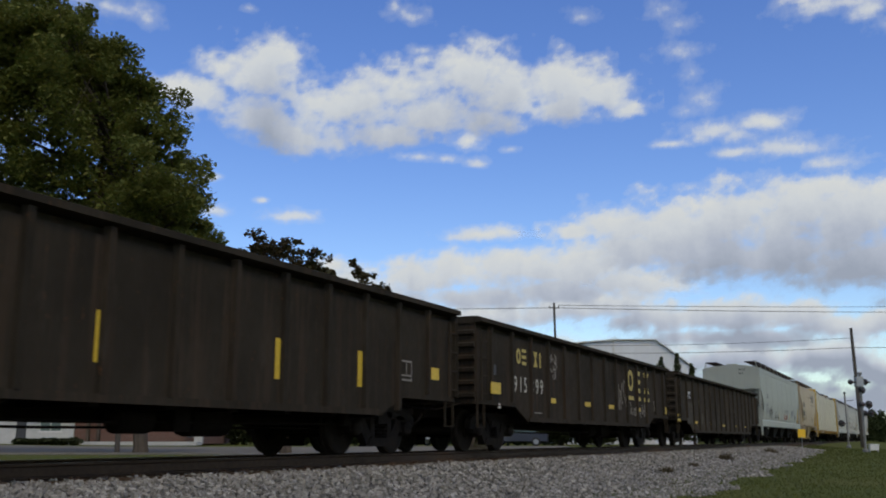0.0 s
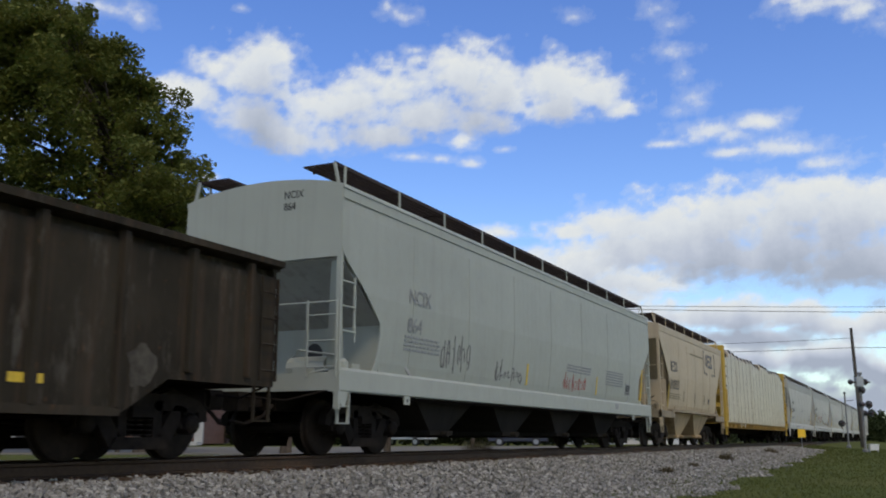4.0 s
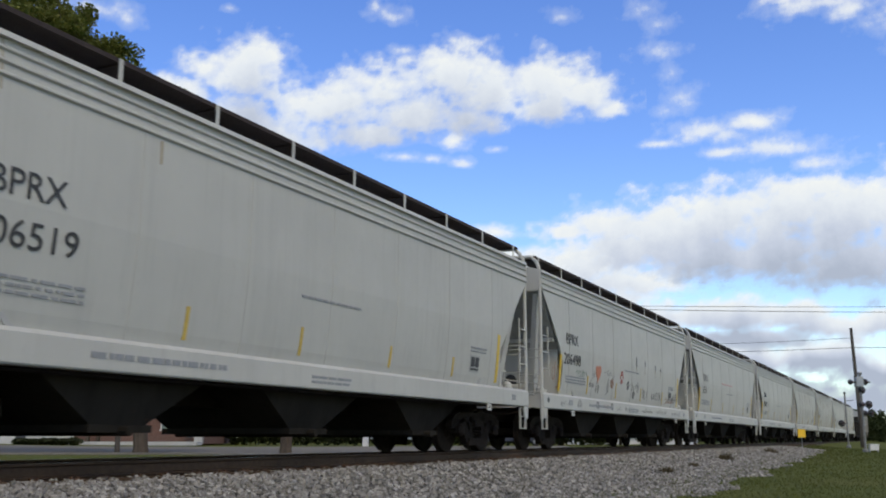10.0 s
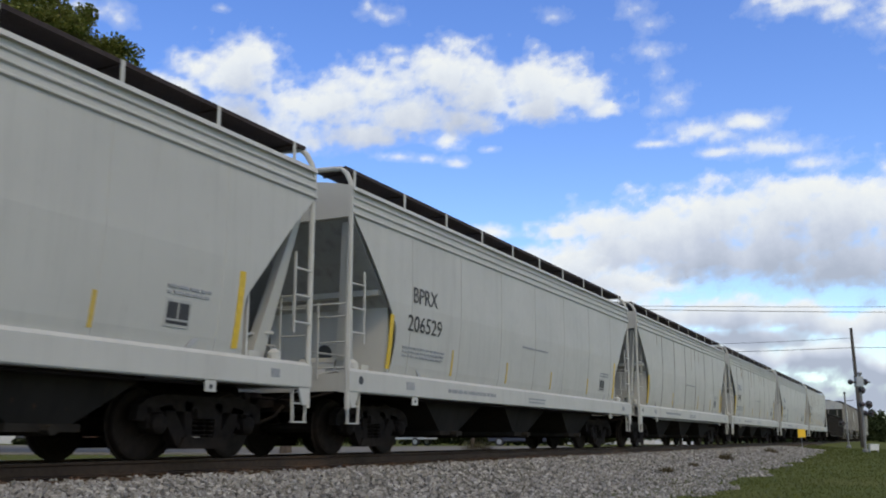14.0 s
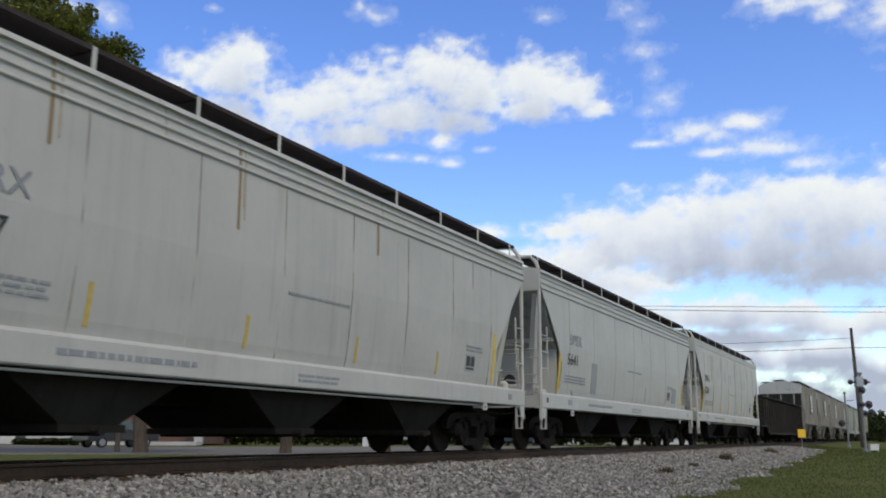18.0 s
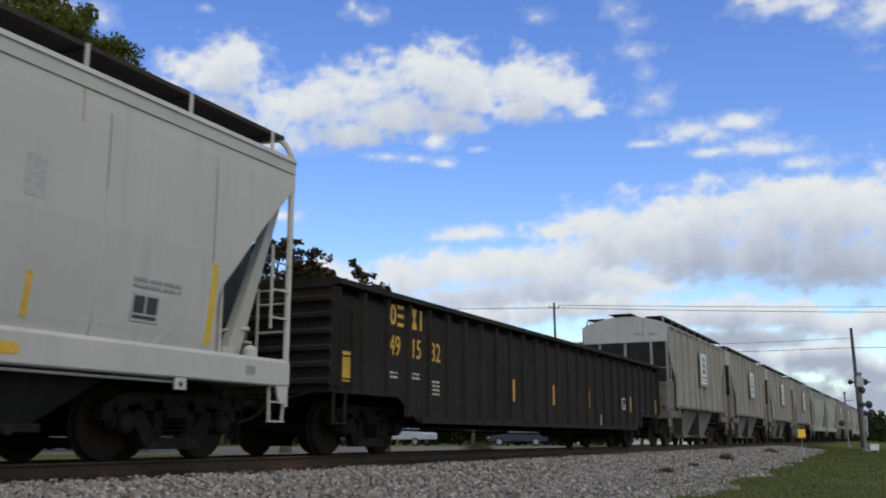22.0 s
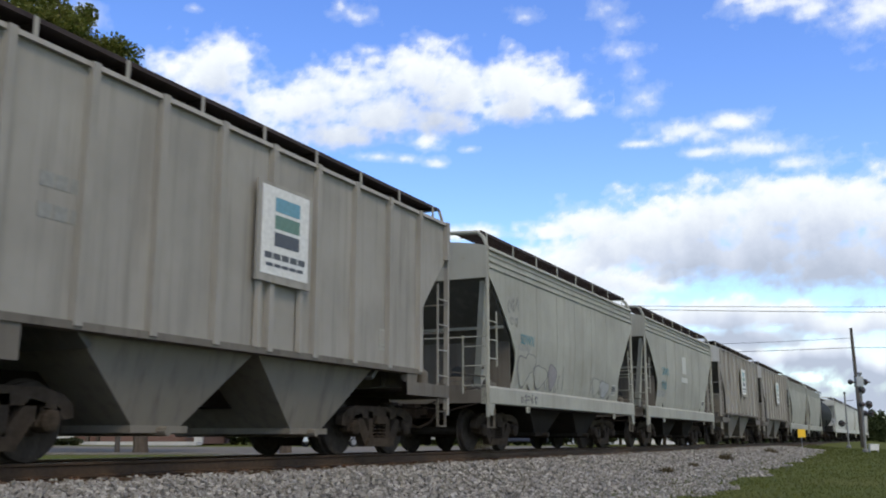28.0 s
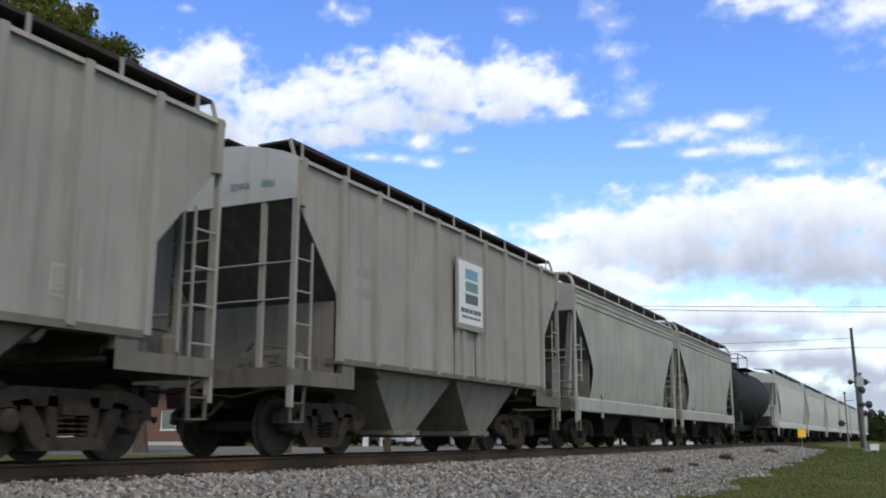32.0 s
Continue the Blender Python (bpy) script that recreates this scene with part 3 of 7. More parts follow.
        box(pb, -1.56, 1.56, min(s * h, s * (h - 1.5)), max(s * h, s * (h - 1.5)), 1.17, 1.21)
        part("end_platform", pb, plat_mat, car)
        # valve gear on the platform
        vb = bmesh.new()
        tube(vb, [(0.2, s * (h - 0.75), 1.43), (0.95, s * (h - 0.75), 1.43)], 0.2, 12)
        tube(vb, [(1.0, s * (h - 0.9), 1.25), (1.0, s * (h - 0.9), 1.75), (1.25, s * (h - 0.5), 1.8)], 0.03, 6)
        box(vb, 1.02, 1.3, s * (h - 1.0) - 0.12, s * (h - 1.0) + 0.12, 1.22, 1.5)
        lathe(vb, [(1.21, 0.10), (1.50, 0.10), (1.56, 0.04)], (1.32, s * (h - 0.55), 0), "z", 10)
        box(vb, 0.55, 0.85, s * (h - 0.35) - 0.10, s * (h - 0.35) + 0.10, 1.21, 1.42)
        tube(vb, [(0.85, s * (h - 0.35), 1.32), (1.2, s * (h - 0.28), 1.36), (1.42, s * (h - 0.32), 1.24)], 0.025, 6)
        tube(vb, [(0.2, s * (h - 0.75), 1.62), (0.5, s * (h - 0.5), 1.72), (1.3, s * (h - 0.5), 1.60)], 0.02, 6)
        part("brake_gear", vb, plat_mat, car)
        for k in (-1, 1):
            cb = bmesh.new()
            pts = [(k * 1.56, s * (h - 0.03), 0.72), (k * 1.57, s * (h - 0.03), top - 0.10)]
            if curved_pipe:
                pts += [(k * 1.54, s * (h - 0.04), top + 0.08), (k * 1.46, s * (h - 0.06), walk_z - 0.12), (k * 1.34, s * (h - 0.06), walk_z - 0.01), (k * 0.3, s * (h - 0.06), walk_z + 0.05)]
                tube(cb, pts, 0.045, 8)
            else:
                bar(cb, pts[0], pts[1], 0.09, 0.06)
                bar(cb, (k * 1.5, s * (h - 0.05), top), (k * (walk_in + 0.01), s * (h - 0.05), walk_z), 0.05, 0.04)
            part("corner_post", cb, body, car)
            lo_, hi_ = (1.25, 3.2) if ribs_at_end else (1.80, 3.0)
            ladder(car, body, (k * 1.59, s * (h - 0.46), lo_), (k * 1.59, s * (h - 0.46), hi_), (0, s * 0.43, 0), 4 if ribs_at_end else 3)
            if not ribs_at_end:
                ladder(car, body, (k * 1.0, s * (h + 0.01), 1.22), (k * 1.0, s * (h + 0.01), 2.46), (k * 0.55, 0, 0), 3)
            sb = bmesh.new()
            for yy in (0.04, 0.40):
                bar(sb, (k * 1.55, s * (h - yy), 1.05), (k * 1.55, s * (h - yy - 0.03 + 0.06 * (yy > 0.2)), 0.50), 0.05, 0.015)
            for zz in (0.51, 0.78):
                bar(sb, (k * 1.55, s * (h - 0.04), zz), (k * 1.55, s * (h - 0.40), zz), 0.05, 0.02)
            part("sill_step", sb, plat_mat, car)
        coupler(car, s * (h - 0.1), s)
        truck(car, s * (h - 1.72), truck_mat)
    wb = bmesh.new()
    tube(wb, [(0.0 + 0.28 * math.cos(a * math.pi / 8), h + 0.08, 2.35 + 0.28 * math.sin(a * math.pi / 8)) for a in range(17)], 0.02, 6, cap=False)
    for a in range(4):
        bar(wb, (0, h + 0.08, 2.35), (0.28 * math.cos(a * math.pi / 2), h + 0.08, 2.35 + 0.28 * math.sin(a * math.pi / 2)), 0.03, 0.015)
    box(wb, -0.16, 0.16, h - 0.45, h + 0.05, 2.18, 2.5)
    part("brake_wheel", wb, slope, car)
    # running boards with their outriggers
    for k in (-1, 1):
        rb = bmesh.new()
        if open_walk:
            for i in range(int((length - 0.1) / 0.055)):
                y = -h + 0.06 + 0.055 * i
                box(rb, min(k * 0.8, k * walk_in), max(k * 0.8, k * walk_in), y, y + 0.016, walk_z - 0.015, walk_z + 0.015)
            for i in range(6):
                x = k * (0.8 + (walk_in - 0.8) * i / 5)
                box(rb, x - 0.009, x + 0.009, -h + 0.05, h - 0.05, walk_z - 0.018, walk_z + 0.012)
        else:
            box(rb, min(k * 0.8, k * walk_in), max(k * 0.8, k * walk_in), -h + 0.05, h - 0.05, walk_z - 0.015, walk_z + 0.015)
        box(rb, min(k * walk_in, k * (walk_in + 0.02)), max(k * walk_in, k * (walk_in + 0.02)), -h + 0.05, h - 0.05, walk_z - 0.03, walk_z + 0.03)
        for i in range(posts + 1):
            y = -h + 0.35 + (length - 0.7) * i / posts
            bar(rb, (k * 0.78, y, walk_z - 0.03), (k * walk_in, y, walk_z - 0.03), 0.03, 0.02)
        board = part("running_board", rb, walk_mat, car, "dark grating of the roof walkway")
        for i in range(posts + 1):
            y = -h + 0.35 + (length - 0.7) * i / posts
            ob = bmesh.new()
            bar(ob, (k * (walk_in + 0.025), y, top + 0.01), (k * (walk_in + 0.025), y, walk_z + 0.025), 0.012, 0.065)
            part("walkway_bracket", ob, body, board)
    if ribbed:
        rb = bmesh.new()
        box(rb, -0.55, 0.30, -h - 0.06, h + 0.06, top + peak + 0.08, top + peak + 0.11)
        part("center_walk", rb, walk_mat, car, "dark grating of the roof walkway")
    # frame
    fb = bmesh.new()
    box(fb, -0.35, 0.35, -h + 0.1, h - 0.1, 0.72, 1.05)
    part("center_sill", fb, M_UNDER, car)
    if sill:
        for k in (-1, 1):
            sb = bmesh.new()
            prism(sb, [(k * 1.42, 1.0), (k * 1.60, 1.0), (k * 1.615, 1.02), (k * 1.615, 1.33), (k * 1.56, 1.38), (k * 1.42, 1.38)], "y", -h, h)
            part("side_sill", sb, body, car)
            tb = bmesh.new()
            tube(tb, [(k * 1.52, -h + 2.1, 0.955), (k * 1.52, h - 2.1, 0.955)], 0.018, 6)
            part("air_pipe", tb, body if body == M_STAINED else M_UNDER, car)
            for s in (-1, 1):
                jb = bmesh.new()
                box(jb, min(k * 1.585, k * 1.61), max(k * 1.585, k * 1.61), s * (h - 2.25) - 0.10, s * (h - 2.25) + 0.10, 0.86, 1.0)
                tab = part("jacking_tab", jb, body, car)
                jb = bmesh.new()
                tube(jb, [(k * 1.605, s * (h - 2.25), 0.925), (k * 1.613, s * (h - 2.25), 0.925)], 0.035, 10)
                part("tab_hole", jb, M_BLACK, tab)
                jb = bmesh.new()
                prism(jb, [(s * (h - 0.02), 1.0), (s * (h - 0.30), 1.0), (s * (h - 0.20), 0.76), (s * (h - 0.10), 0.76)], "x", k * 1.575, k * 1.605)
                part("corner_wedge", jb, body, car)
    else:
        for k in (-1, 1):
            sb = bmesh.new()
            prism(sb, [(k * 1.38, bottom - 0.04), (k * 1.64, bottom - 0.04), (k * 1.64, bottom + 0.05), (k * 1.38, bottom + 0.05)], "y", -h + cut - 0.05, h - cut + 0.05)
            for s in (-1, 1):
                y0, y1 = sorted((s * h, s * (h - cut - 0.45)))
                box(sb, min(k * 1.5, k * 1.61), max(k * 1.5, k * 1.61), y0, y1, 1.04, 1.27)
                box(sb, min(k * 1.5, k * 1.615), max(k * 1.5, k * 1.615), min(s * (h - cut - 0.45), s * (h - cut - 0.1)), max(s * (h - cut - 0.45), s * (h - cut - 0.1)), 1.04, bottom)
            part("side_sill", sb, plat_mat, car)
    # bays
    y0, y1 = -h + 2.55, h - 2.55
    step = (y1 - y0) / bays
    for i in range(bays):
        a, b = y0 + step * i, y0 + step * (i + 1)
        m_ = (a + b) / 2
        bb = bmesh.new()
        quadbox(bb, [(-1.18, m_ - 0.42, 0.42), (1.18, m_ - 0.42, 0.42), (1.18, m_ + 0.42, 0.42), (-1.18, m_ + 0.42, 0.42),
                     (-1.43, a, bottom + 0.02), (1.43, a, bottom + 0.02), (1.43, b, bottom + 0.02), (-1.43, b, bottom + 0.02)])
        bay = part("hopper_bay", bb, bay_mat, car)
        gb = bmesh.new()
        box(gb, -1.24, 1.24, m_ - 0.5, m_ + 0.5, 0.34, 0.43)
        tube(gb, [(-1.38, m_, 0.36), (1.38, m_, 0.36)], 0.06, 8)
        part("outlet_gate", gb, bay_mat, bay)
    return car


def gondola(label, length, mat, top=2.66, stakes=14, low=0.66, end_low=0.98, phase=0.06):
    car = thing("gondola_car", label, "gondola car", "gondola cars of the train")
    h, w = length / 2, 1.55
    for k in (-1, 1):
        bm = bmesh.new()
        brim = top - 0.13
        poly = [(-h, brim), (-h, end_low), (-h + 2.1, end_low), (-h + 2.9, low), (h - 2.9, low), (h - 2.1, end_low), (h, end_low), (h, brim)]
        prism(bm, poly, "x", k * w - 0.02, k * w + 0.02)
        # the top of the sheet is set in under the chord
        prism(bm, [(-h, brim - 0.03), (h, brim - 0.03), (h, top), (-h, top)], "x", k * (w - 0.13) - 0.015, k * (w - 0.13) + 0.015)
        prism(bm, [(-h, brim - 0.03), (h, brim - 0.03), (h, brim - 0.01), (-h, brim - 0.01)], "x", k * (w - 0.12), k * (w - 0.021))
        side = part("side_wall", bm, mat, car)
        cb = bmesh.new()
        prism(cb, [(k * (w - 0.16), top - 0.02), (k * (w + 0.15), top + 0.015), (k * (w + 0.15), top + 0.10), (k * (w + 0.06), top + 0.13), (k * (w - 0.16), top + 0.13)], "y", -h - 0.03, h + 0.03)
        part("top_chord", cb, mat, side)
        for i in range(stakes + 1):
            y = -h + phase + (length - 2 * phase) * i / stakes
            lo_ = end_low if abs(y) > h - 2.2 else low
            sb = bmesh.new()
            prism(sb, [(k * w, y - 0.075), (k * (w + 0.085), y - 0.045), (k * (w + 0.085), y + 0.045), (k * w, y + 0.075)], "z", lo_ + 0.1, top - 0.02)
            part("side_stake", sb, mat, side)
        sb = bmesh.new()
        prism(sb, [(-h + 2.9, low), (h - 2.9, low), (h - 2.9, low + 0.1), (-h + 2.9, low + 0.1)], "x", k * w, k * (w + 0.07))
        part("bottom_flange", sb, mat, side)
        for s in (-1, 1):
            ladder(car, mat, (k * (w + 0.1), s * (h - 0.42), 1.05), (k * (w + 0.1), s * (h - 0.42), 2.5), (0, s * 0.36, 0), 4)
            sb = bmesh.new()
            for yy in (0.06, 0.40):
                bar(sb, (k * 1.55, s * (h - yy), 1.0), (k * 1.55, s * (h - yy), 0.50), 0.05, 0.015)
            bar(sb, (k * 1.55, s * (h - 0.06), 0.51), (k * 1.55, s * (h - 0.40), 0.51), 0.05, 0.02)
            part("sill_step", sb, mat, car)
    for s in (-1, 1):
        bm = bmesh.new()
        box(bm, -w, w, s * h - 0.03, s * h + 0.03, 0.98, top)
        end = part("end_wall", bm, mat, car)
        for i in range(6):
            z = 1.15 + i * 0.26
            rb = bmesh.new()
            prism(rb, [(s * h, z - 0.08), (s * (h + 0.1), z - 0.03), (s * (h + 0.1), z + 0.03), (s * h, z + 0.08)], "x", -w, w)
            part("end_rib", rb, mat, end)
        cb = bmesh.new()
        box(cb, -w, w, s * h - 0.06, s * h + 0.12, top - 0.02, top + 0.13)
        part("end_chord", cb, mat, end)
        coupler(car, s * (h - 0.05), s)
        truck(car, s * (h - 2.0))
    fb = bmesh.new()
    box(fb, -w, w, -h, h, 0.98, 1.06)
    part("floor_plate", fb, M_UNDER, car)
    fb = bmesh.new()
    box(fb, -0.38, 0.38, -h + 2.9, h - 2.9, 0.50, 0.98)
    for s in (-1, 1):
        box(fb, -0.36, 0.36, min(s * h, s * (h - 2.9)), max(s * h, s * (h - 2.9)), 0.72, 0.98)
    part("center_sill", fb, M_UNDER, car)
    for i in range(11):
        y = -h + 3 + (length - 6) * i / 10
        fb = bmesh.new()
        box(fb, -1.5, 1.5, y - 0.08, y + 0.08, 0.62, 0.978)
        part("cross_bearer", fb, M_UNDER, car)
    # brake gear slung under the middle
    eb = bmesh.new()
    lathe(eb, [(2.2, 0.10), (2.3, 0.22), (3.1, 0.22), (3.2, 0.10)], (0.75, 0, 0.52), "y", 12)
    lathe(eb, [(0.9, 0.08), (0.95, 0.17), (1.5, 0.17), (1.55, 0.08)], (0.85, 0, 0.50), "y", 12)
    box(eb, 0.6, 1.1, 1.75, 2.05, 0.36, 0.72)
    for rx, rz in ((0.55, 0.40), (0.95, 0.46)):
        tube(eb, [(rx, -h + 3.2, rz + 0.05), (rx, 0, rz), (rx, h - 3.2, rz + 0.05)], 0.018, 5)
    part("brake_equipment", eb, M_UNDER, car)
    return car


def flatcar(label, length):
    car = thing("centerbeam_flatcar", label, "flatcar")
    h = length / 2
    bm = bmesh.new()
    box(bm, -1.45, 1.45, -h, h, 1.0, 1.06)
    part("deck", bm, M_CBYEL, car)
    for k in (-1, 1):
        sb = bmesh.new()
        prism(sb, [(k * 1.45, 0.80), (k * 1.60, 0.80), (k * 1.60, 0.83), (k * 1.50, 0.84), (k * 1.50, 1.02), (k * 1.60, 1.03), (k * 1.60, 1.07), (k * 1.45, 1.07)], "y", -h, h)
        sill = part("side_sill", sb, M_CBSILL, car)
        for i in range(19):
            y = -11.0 + 1.15 * (i + 0.5)
            wb = bmesh.new()
            box(wb, min(k * 1.5, k * 1.63), max(k * 1.5, k * 1.63), y - 0.13, y + 0.08, 0.80, 0.98)
            tube(wb, [(k * 1.52, y + 0.14, 0.90), (k * 1.65, y + 0.14, 0.90)], 0.06, 8)
            part("strap_winch", wb, M_CBSILL, sill)
    cb = bmesh.new()
    box(cb, -0.07, 0.07, -h + 0.5, h - 0.5, 4.25, 4.5)
    for i in range(16):
        y = -h + 0.8 + (length - 1.6) * i / 15
        bar(cb, (0, y, 1.05), (0, y, 4.3), 0.14, 0.14)
    part("center_beam", cb, M_CBYEL, car)
    for s in (-1, 1):
        y = s * (h - 0.22)
        bb = bmesh.new()
        box(bb, -1.36, 1.36, y - 0.02 + s * 0.02, y + 0.02 + s * 0.02, 1.05, 4.6)
        head = part("bulkhead", bb, M_CBYEL, car, "rust-stained yellow steel bulkhead")
        for k in (-1, 1):
            bb = bmesh.new()
            prism(bb, [(k * 1.34, min(y - 0.22, y + 0.22)), (k * 1.60, min(y - 0.22, y + 0.22)), (k * 1.60, max(y - 0.22, y + 0.22)), (k * 1.34, max(y - 0.22, y + 0.22))], "z", 0.85, 4.66)
            part("bulkhead_post", bb, M_CBYEL, head)
        for z in (1.25, 1.85, 2.45, 3.05, 3.65, 4.2, 4.58):
            rb = bmesh.new()
            prism(rb, [(y + s * 0.04, z - 0.13), (y + s * 0.22, z - 0.09), (y + s * 0.22, z + 0.09), (y + s * 0.04, z + 0.13)], "x", -1.34, 1.34)
            part("bulkhead_rib", rb, M_CBYEL, head)
        for k in (-1, 1):
            gb = bmesh.new()
            prism(gb, [(k * 1.36, 4.60), (k * 0.95, 4.60), (k * 1.36, 4.15)], "y", y + s * 0.10, y + s * 0.20)
            part("corner_gusset", gb, M_CBYEL, head)
            for i in range(7):
                tb = bmesh.new()
                box(tb, min(k * 1.6, k * 1.64), max(k * 1.6, k * 1.64), y - s * 0.22 - 0.05, y - s * 0.22 + 0.05, 1.35 + i * 0.46, 1.41 + i * 0.46)
                part("strap_guide", tb, M_UNDER, head)
            ladder(car, M_CBYEL, (k * 1.63, y - 0.15, 1.1), (k * 1.63, y - 0.15, 2.6), (0, 0.32, 0), 4)
            sb = bmesh.new()
            for yy in (-0.18, 0.18):
                bar(sb, (k * 1.55, y + yy, 0.9), (k * 1.55, y + yy, 0.48), 0.05, 0.015)
            bar(sb, (k * 1.55, y - 0.18, 0.49), (k * 1.55, y + 0.18, 0.49), 0.05, 0.02)
            part("sill_step", sb, M_CBYEL, car)
        coupler(car, s * (h - 0.05), s)
        truck(car, s * (h - 2.35))
    fb = bmesh.new()
    prism(fb, [(-h, 1.0), (-h, 0.7), (-h + 3.6, 0.7), (-h + 4.8, 0.58), (h - 4.8, 0.58), (h - 3.6, 0.7), (h, 0.7), (h, 1.0)], "x", -0.4, 0.4)
    for i in range(14):
        y = -h + 1 + (length - 2) * i / 13
        box(fb, -1.45, 1.45, y - 0.06, y + 0.06, 0.82, 1.0)
    part("center_sill", fb, M_UNDER, car)
    return car


def tank_car(label, length):
    car = thing("tank_car", label, "tank car")
    h = length / 2
    bm = bmesh.new()
    n = 28
    prof = [(-h + 0.9 + 0.5 * (1 - math.cos(a)), 1.5 * math.sin(a)) for a in (0.05, 0.35, 0.7, 1.05, 1.4)] + [(-h + 1.5, 1.5), (h - 1.5, 1.5)]
    prof += [(-s, r) for s, r in prof[4::-1]]
    lathe(bm, prof, (0, 0, 2.75), "y", n)
    tank = part("tank", bm, M_TANK, car, smooth=True)
    db = bmesh.new()
    lathe(db, [(4.15, 0.6), (4.55, 0.6), (4.6, 0.5), (4.62, 0.1)], (0, 0, 0), "z", 16)
    part("valve_dome", db, M_TANK, tank)
    rb = bmesh.new()
    for k in (-1, 1):
        tube(rb, [(k * 0.9, -1.6, 4.0), (k * 0.9, -1.6, 4.95), (k * 0.9, 1.6, 4.95), (k * 0.9, 1.6, 4.0)], 0.025, 6)
        box(rb, min(k * 0.6, k * 1.3), max(k * 0.6, k * 1.3), -1.7, 1.7, 4.12, 4.16)
    for s in (-1, 1):
        tube(rb, [(-0.9, s * 1.6, 4.95), (0.9, s * 1.6, 4.95)], 0.025, 6)
    part("safety_railing", rb, M_TANK, car)
    fb = bmesh.new()
    box(fb, -0.4, 0.4, -h, h, 0.75, 1.1)
    for s in (-1, 1):
        box(fb, -1.5, 1.5, s * (h - 1.7) - 0.35, s * (h - 1.7) + 0.35, 1.0, 1.65)
        box(fb, -1.55, 1.55, min(s * h, s * (h - 1.2)), max(s * h, s * (h - 1.2)), 1.02, 1.12)
    part("underframe", fb, M_TANK, car)
    for s in (-1, 1):
        for k in (-1, 1):
            tb = bmesh.new()
            tube(tb, [(k * 1.5, s * h, 1.1), (k * 1.5, s * h, 2.2), (k * 1.5, s * (h - 1.1), 2.2), (k * 1.5, s * (h - 1.1), 1.1)], 0.025, 6)
            part("end_railing", tb, M_TANK, car)
        lb = bmesh.new()
        coupler(car, s * (h - 0.1), s)
        truck(car, s * (h - 1.7))
        lb.free()
    ladder(car, M_TANK, (1.52, -0.2, 1.1), (1.05, -0.2, 4.0), (0, 0.4, 0), 7)
    return car
# ---- the train, from its leading car back; each car with where its near end stands at the clip's middle ----
TRAIN = []


def put(car, a, b):
    """Place a car between two stations along the train."""
    car.location = (TRACK_X, (a + b) / 2, 0)
    TRAIN.append((car, (a + b) / 2))
    return car


gon_a = put(gondola("dark brown steel gondola with yellow reflector stripes", 18.2, M_GOND, stakes=16), -179.44, -161.24)
gon_b = put(gondola("rusty black gondola with large faded yellow lettering", 16.75, M_GOND, stakes=13, phase=0.70), -160.2, -143.45)
gon_c = put(gondola("scraped dark brown gondola with chalky stains", 20.0, M_GONDWORN, stakes=16, phase=0.6, low=0.52), -142.05, -122.05)
hop_3 = put(covered_hopper("long pale grey covered hopper with red scrawl on its side", 19.5, M_BLUEWHITE, M_SHADEPANEL, bays=4, posts=10, top=4.35, corrug=False, bay_mat=M_BAYSHADE, end_drop=1.2, cut=1.35, curved_pipe=False, open_walk=True), -120.4, -100.9)
hop_4 = put(covered_hopper("short tan covered hopper with black lettering", 12.0, M_TAN, M_TAN, bays=2, sill=False, bottom=1.30, posts=7, walk_z=4.72, top=4.33, ribs_at_end=True, corrug=False, curved_pipe=False, bay_mat=M_BAYTAN, truck_mat=M_TRUCKDUST, plat_mat=M_TANGRIME, open_walk=True), -99.39, -87.39)
flat_5 = put(flatcar("yellow centerbeam flatcar with rusty bulkheads", 22.95), -86.72, -63.77)
WH = "white covered hoppers of the train"
hop_6 = put(covered_hopper("white covered hopper with black number and yellow ticks", 16.75, M_WHITECAR, M_SHADEPANEL, bay_mat=M_BAYSHADE, group=WH), -62.07, -45.32)
hop_7 = put(covered_hopper("white covered hopper with brown scrawls along its lower side", 16.3, M_WHITECAR, M_SHADEPANEL, bay_mat=M_BAYSHADE, group=WH), -44.34, -28.04)
hop_8 = put(covered_hopper("white covered hopper with faint red line of lettering", 16.75, M_WHITECAR, M_SHADEPANEL, bay_mat=M_BAYSHADE, group=WH), -26.97, -10.22)
hop_9 = put(covered_hopper("clean white covered hopper with black number", 16.7, M_WHITECAR, M_SHADEPANEL, bay_mat=M_BAYSHADE, group=WH), -9.16, 7.54)
hop_10 = put(covered_hopper("white covered hopper with dark seam streaks", 16.05, M_STAINED, M_SHADEPANEL, bay_mat=M_BAYSHADE, group=WH), 8.60, 24.65)
hop_11 = put(covered_hopper("white covered hopper with rust streaks under its roof", 17.0, M_STAINED, M_SHADEPANEL, bay_mat=M_BAYSHADE, group=WH), 25.79, 42.79)
hop_12 = put(covered_hopper("white covered hopper with grey patched lettering", 17.05, M_WHITECAR, M_SHADEPANEL, bay_mat=M_BAYSHADE, group=WH), 43.93, 60.98)
hop_13 = put(covered_hopper("white covered hopper with tan streaks and orange ticks", 16.7, M_STAINED, M_SHADEPANEL, bay_mat=M_BAYSHADE, corrug=False, group=WH), 62.09, 78.79)
gon_14 = put(gondola("black steel gondola with orange lettering and stripes", 20.7, M_GOND2, stakes=26, low=0.55), 80.0, 100.7)
CG = "grey ribbed cement hoppers"
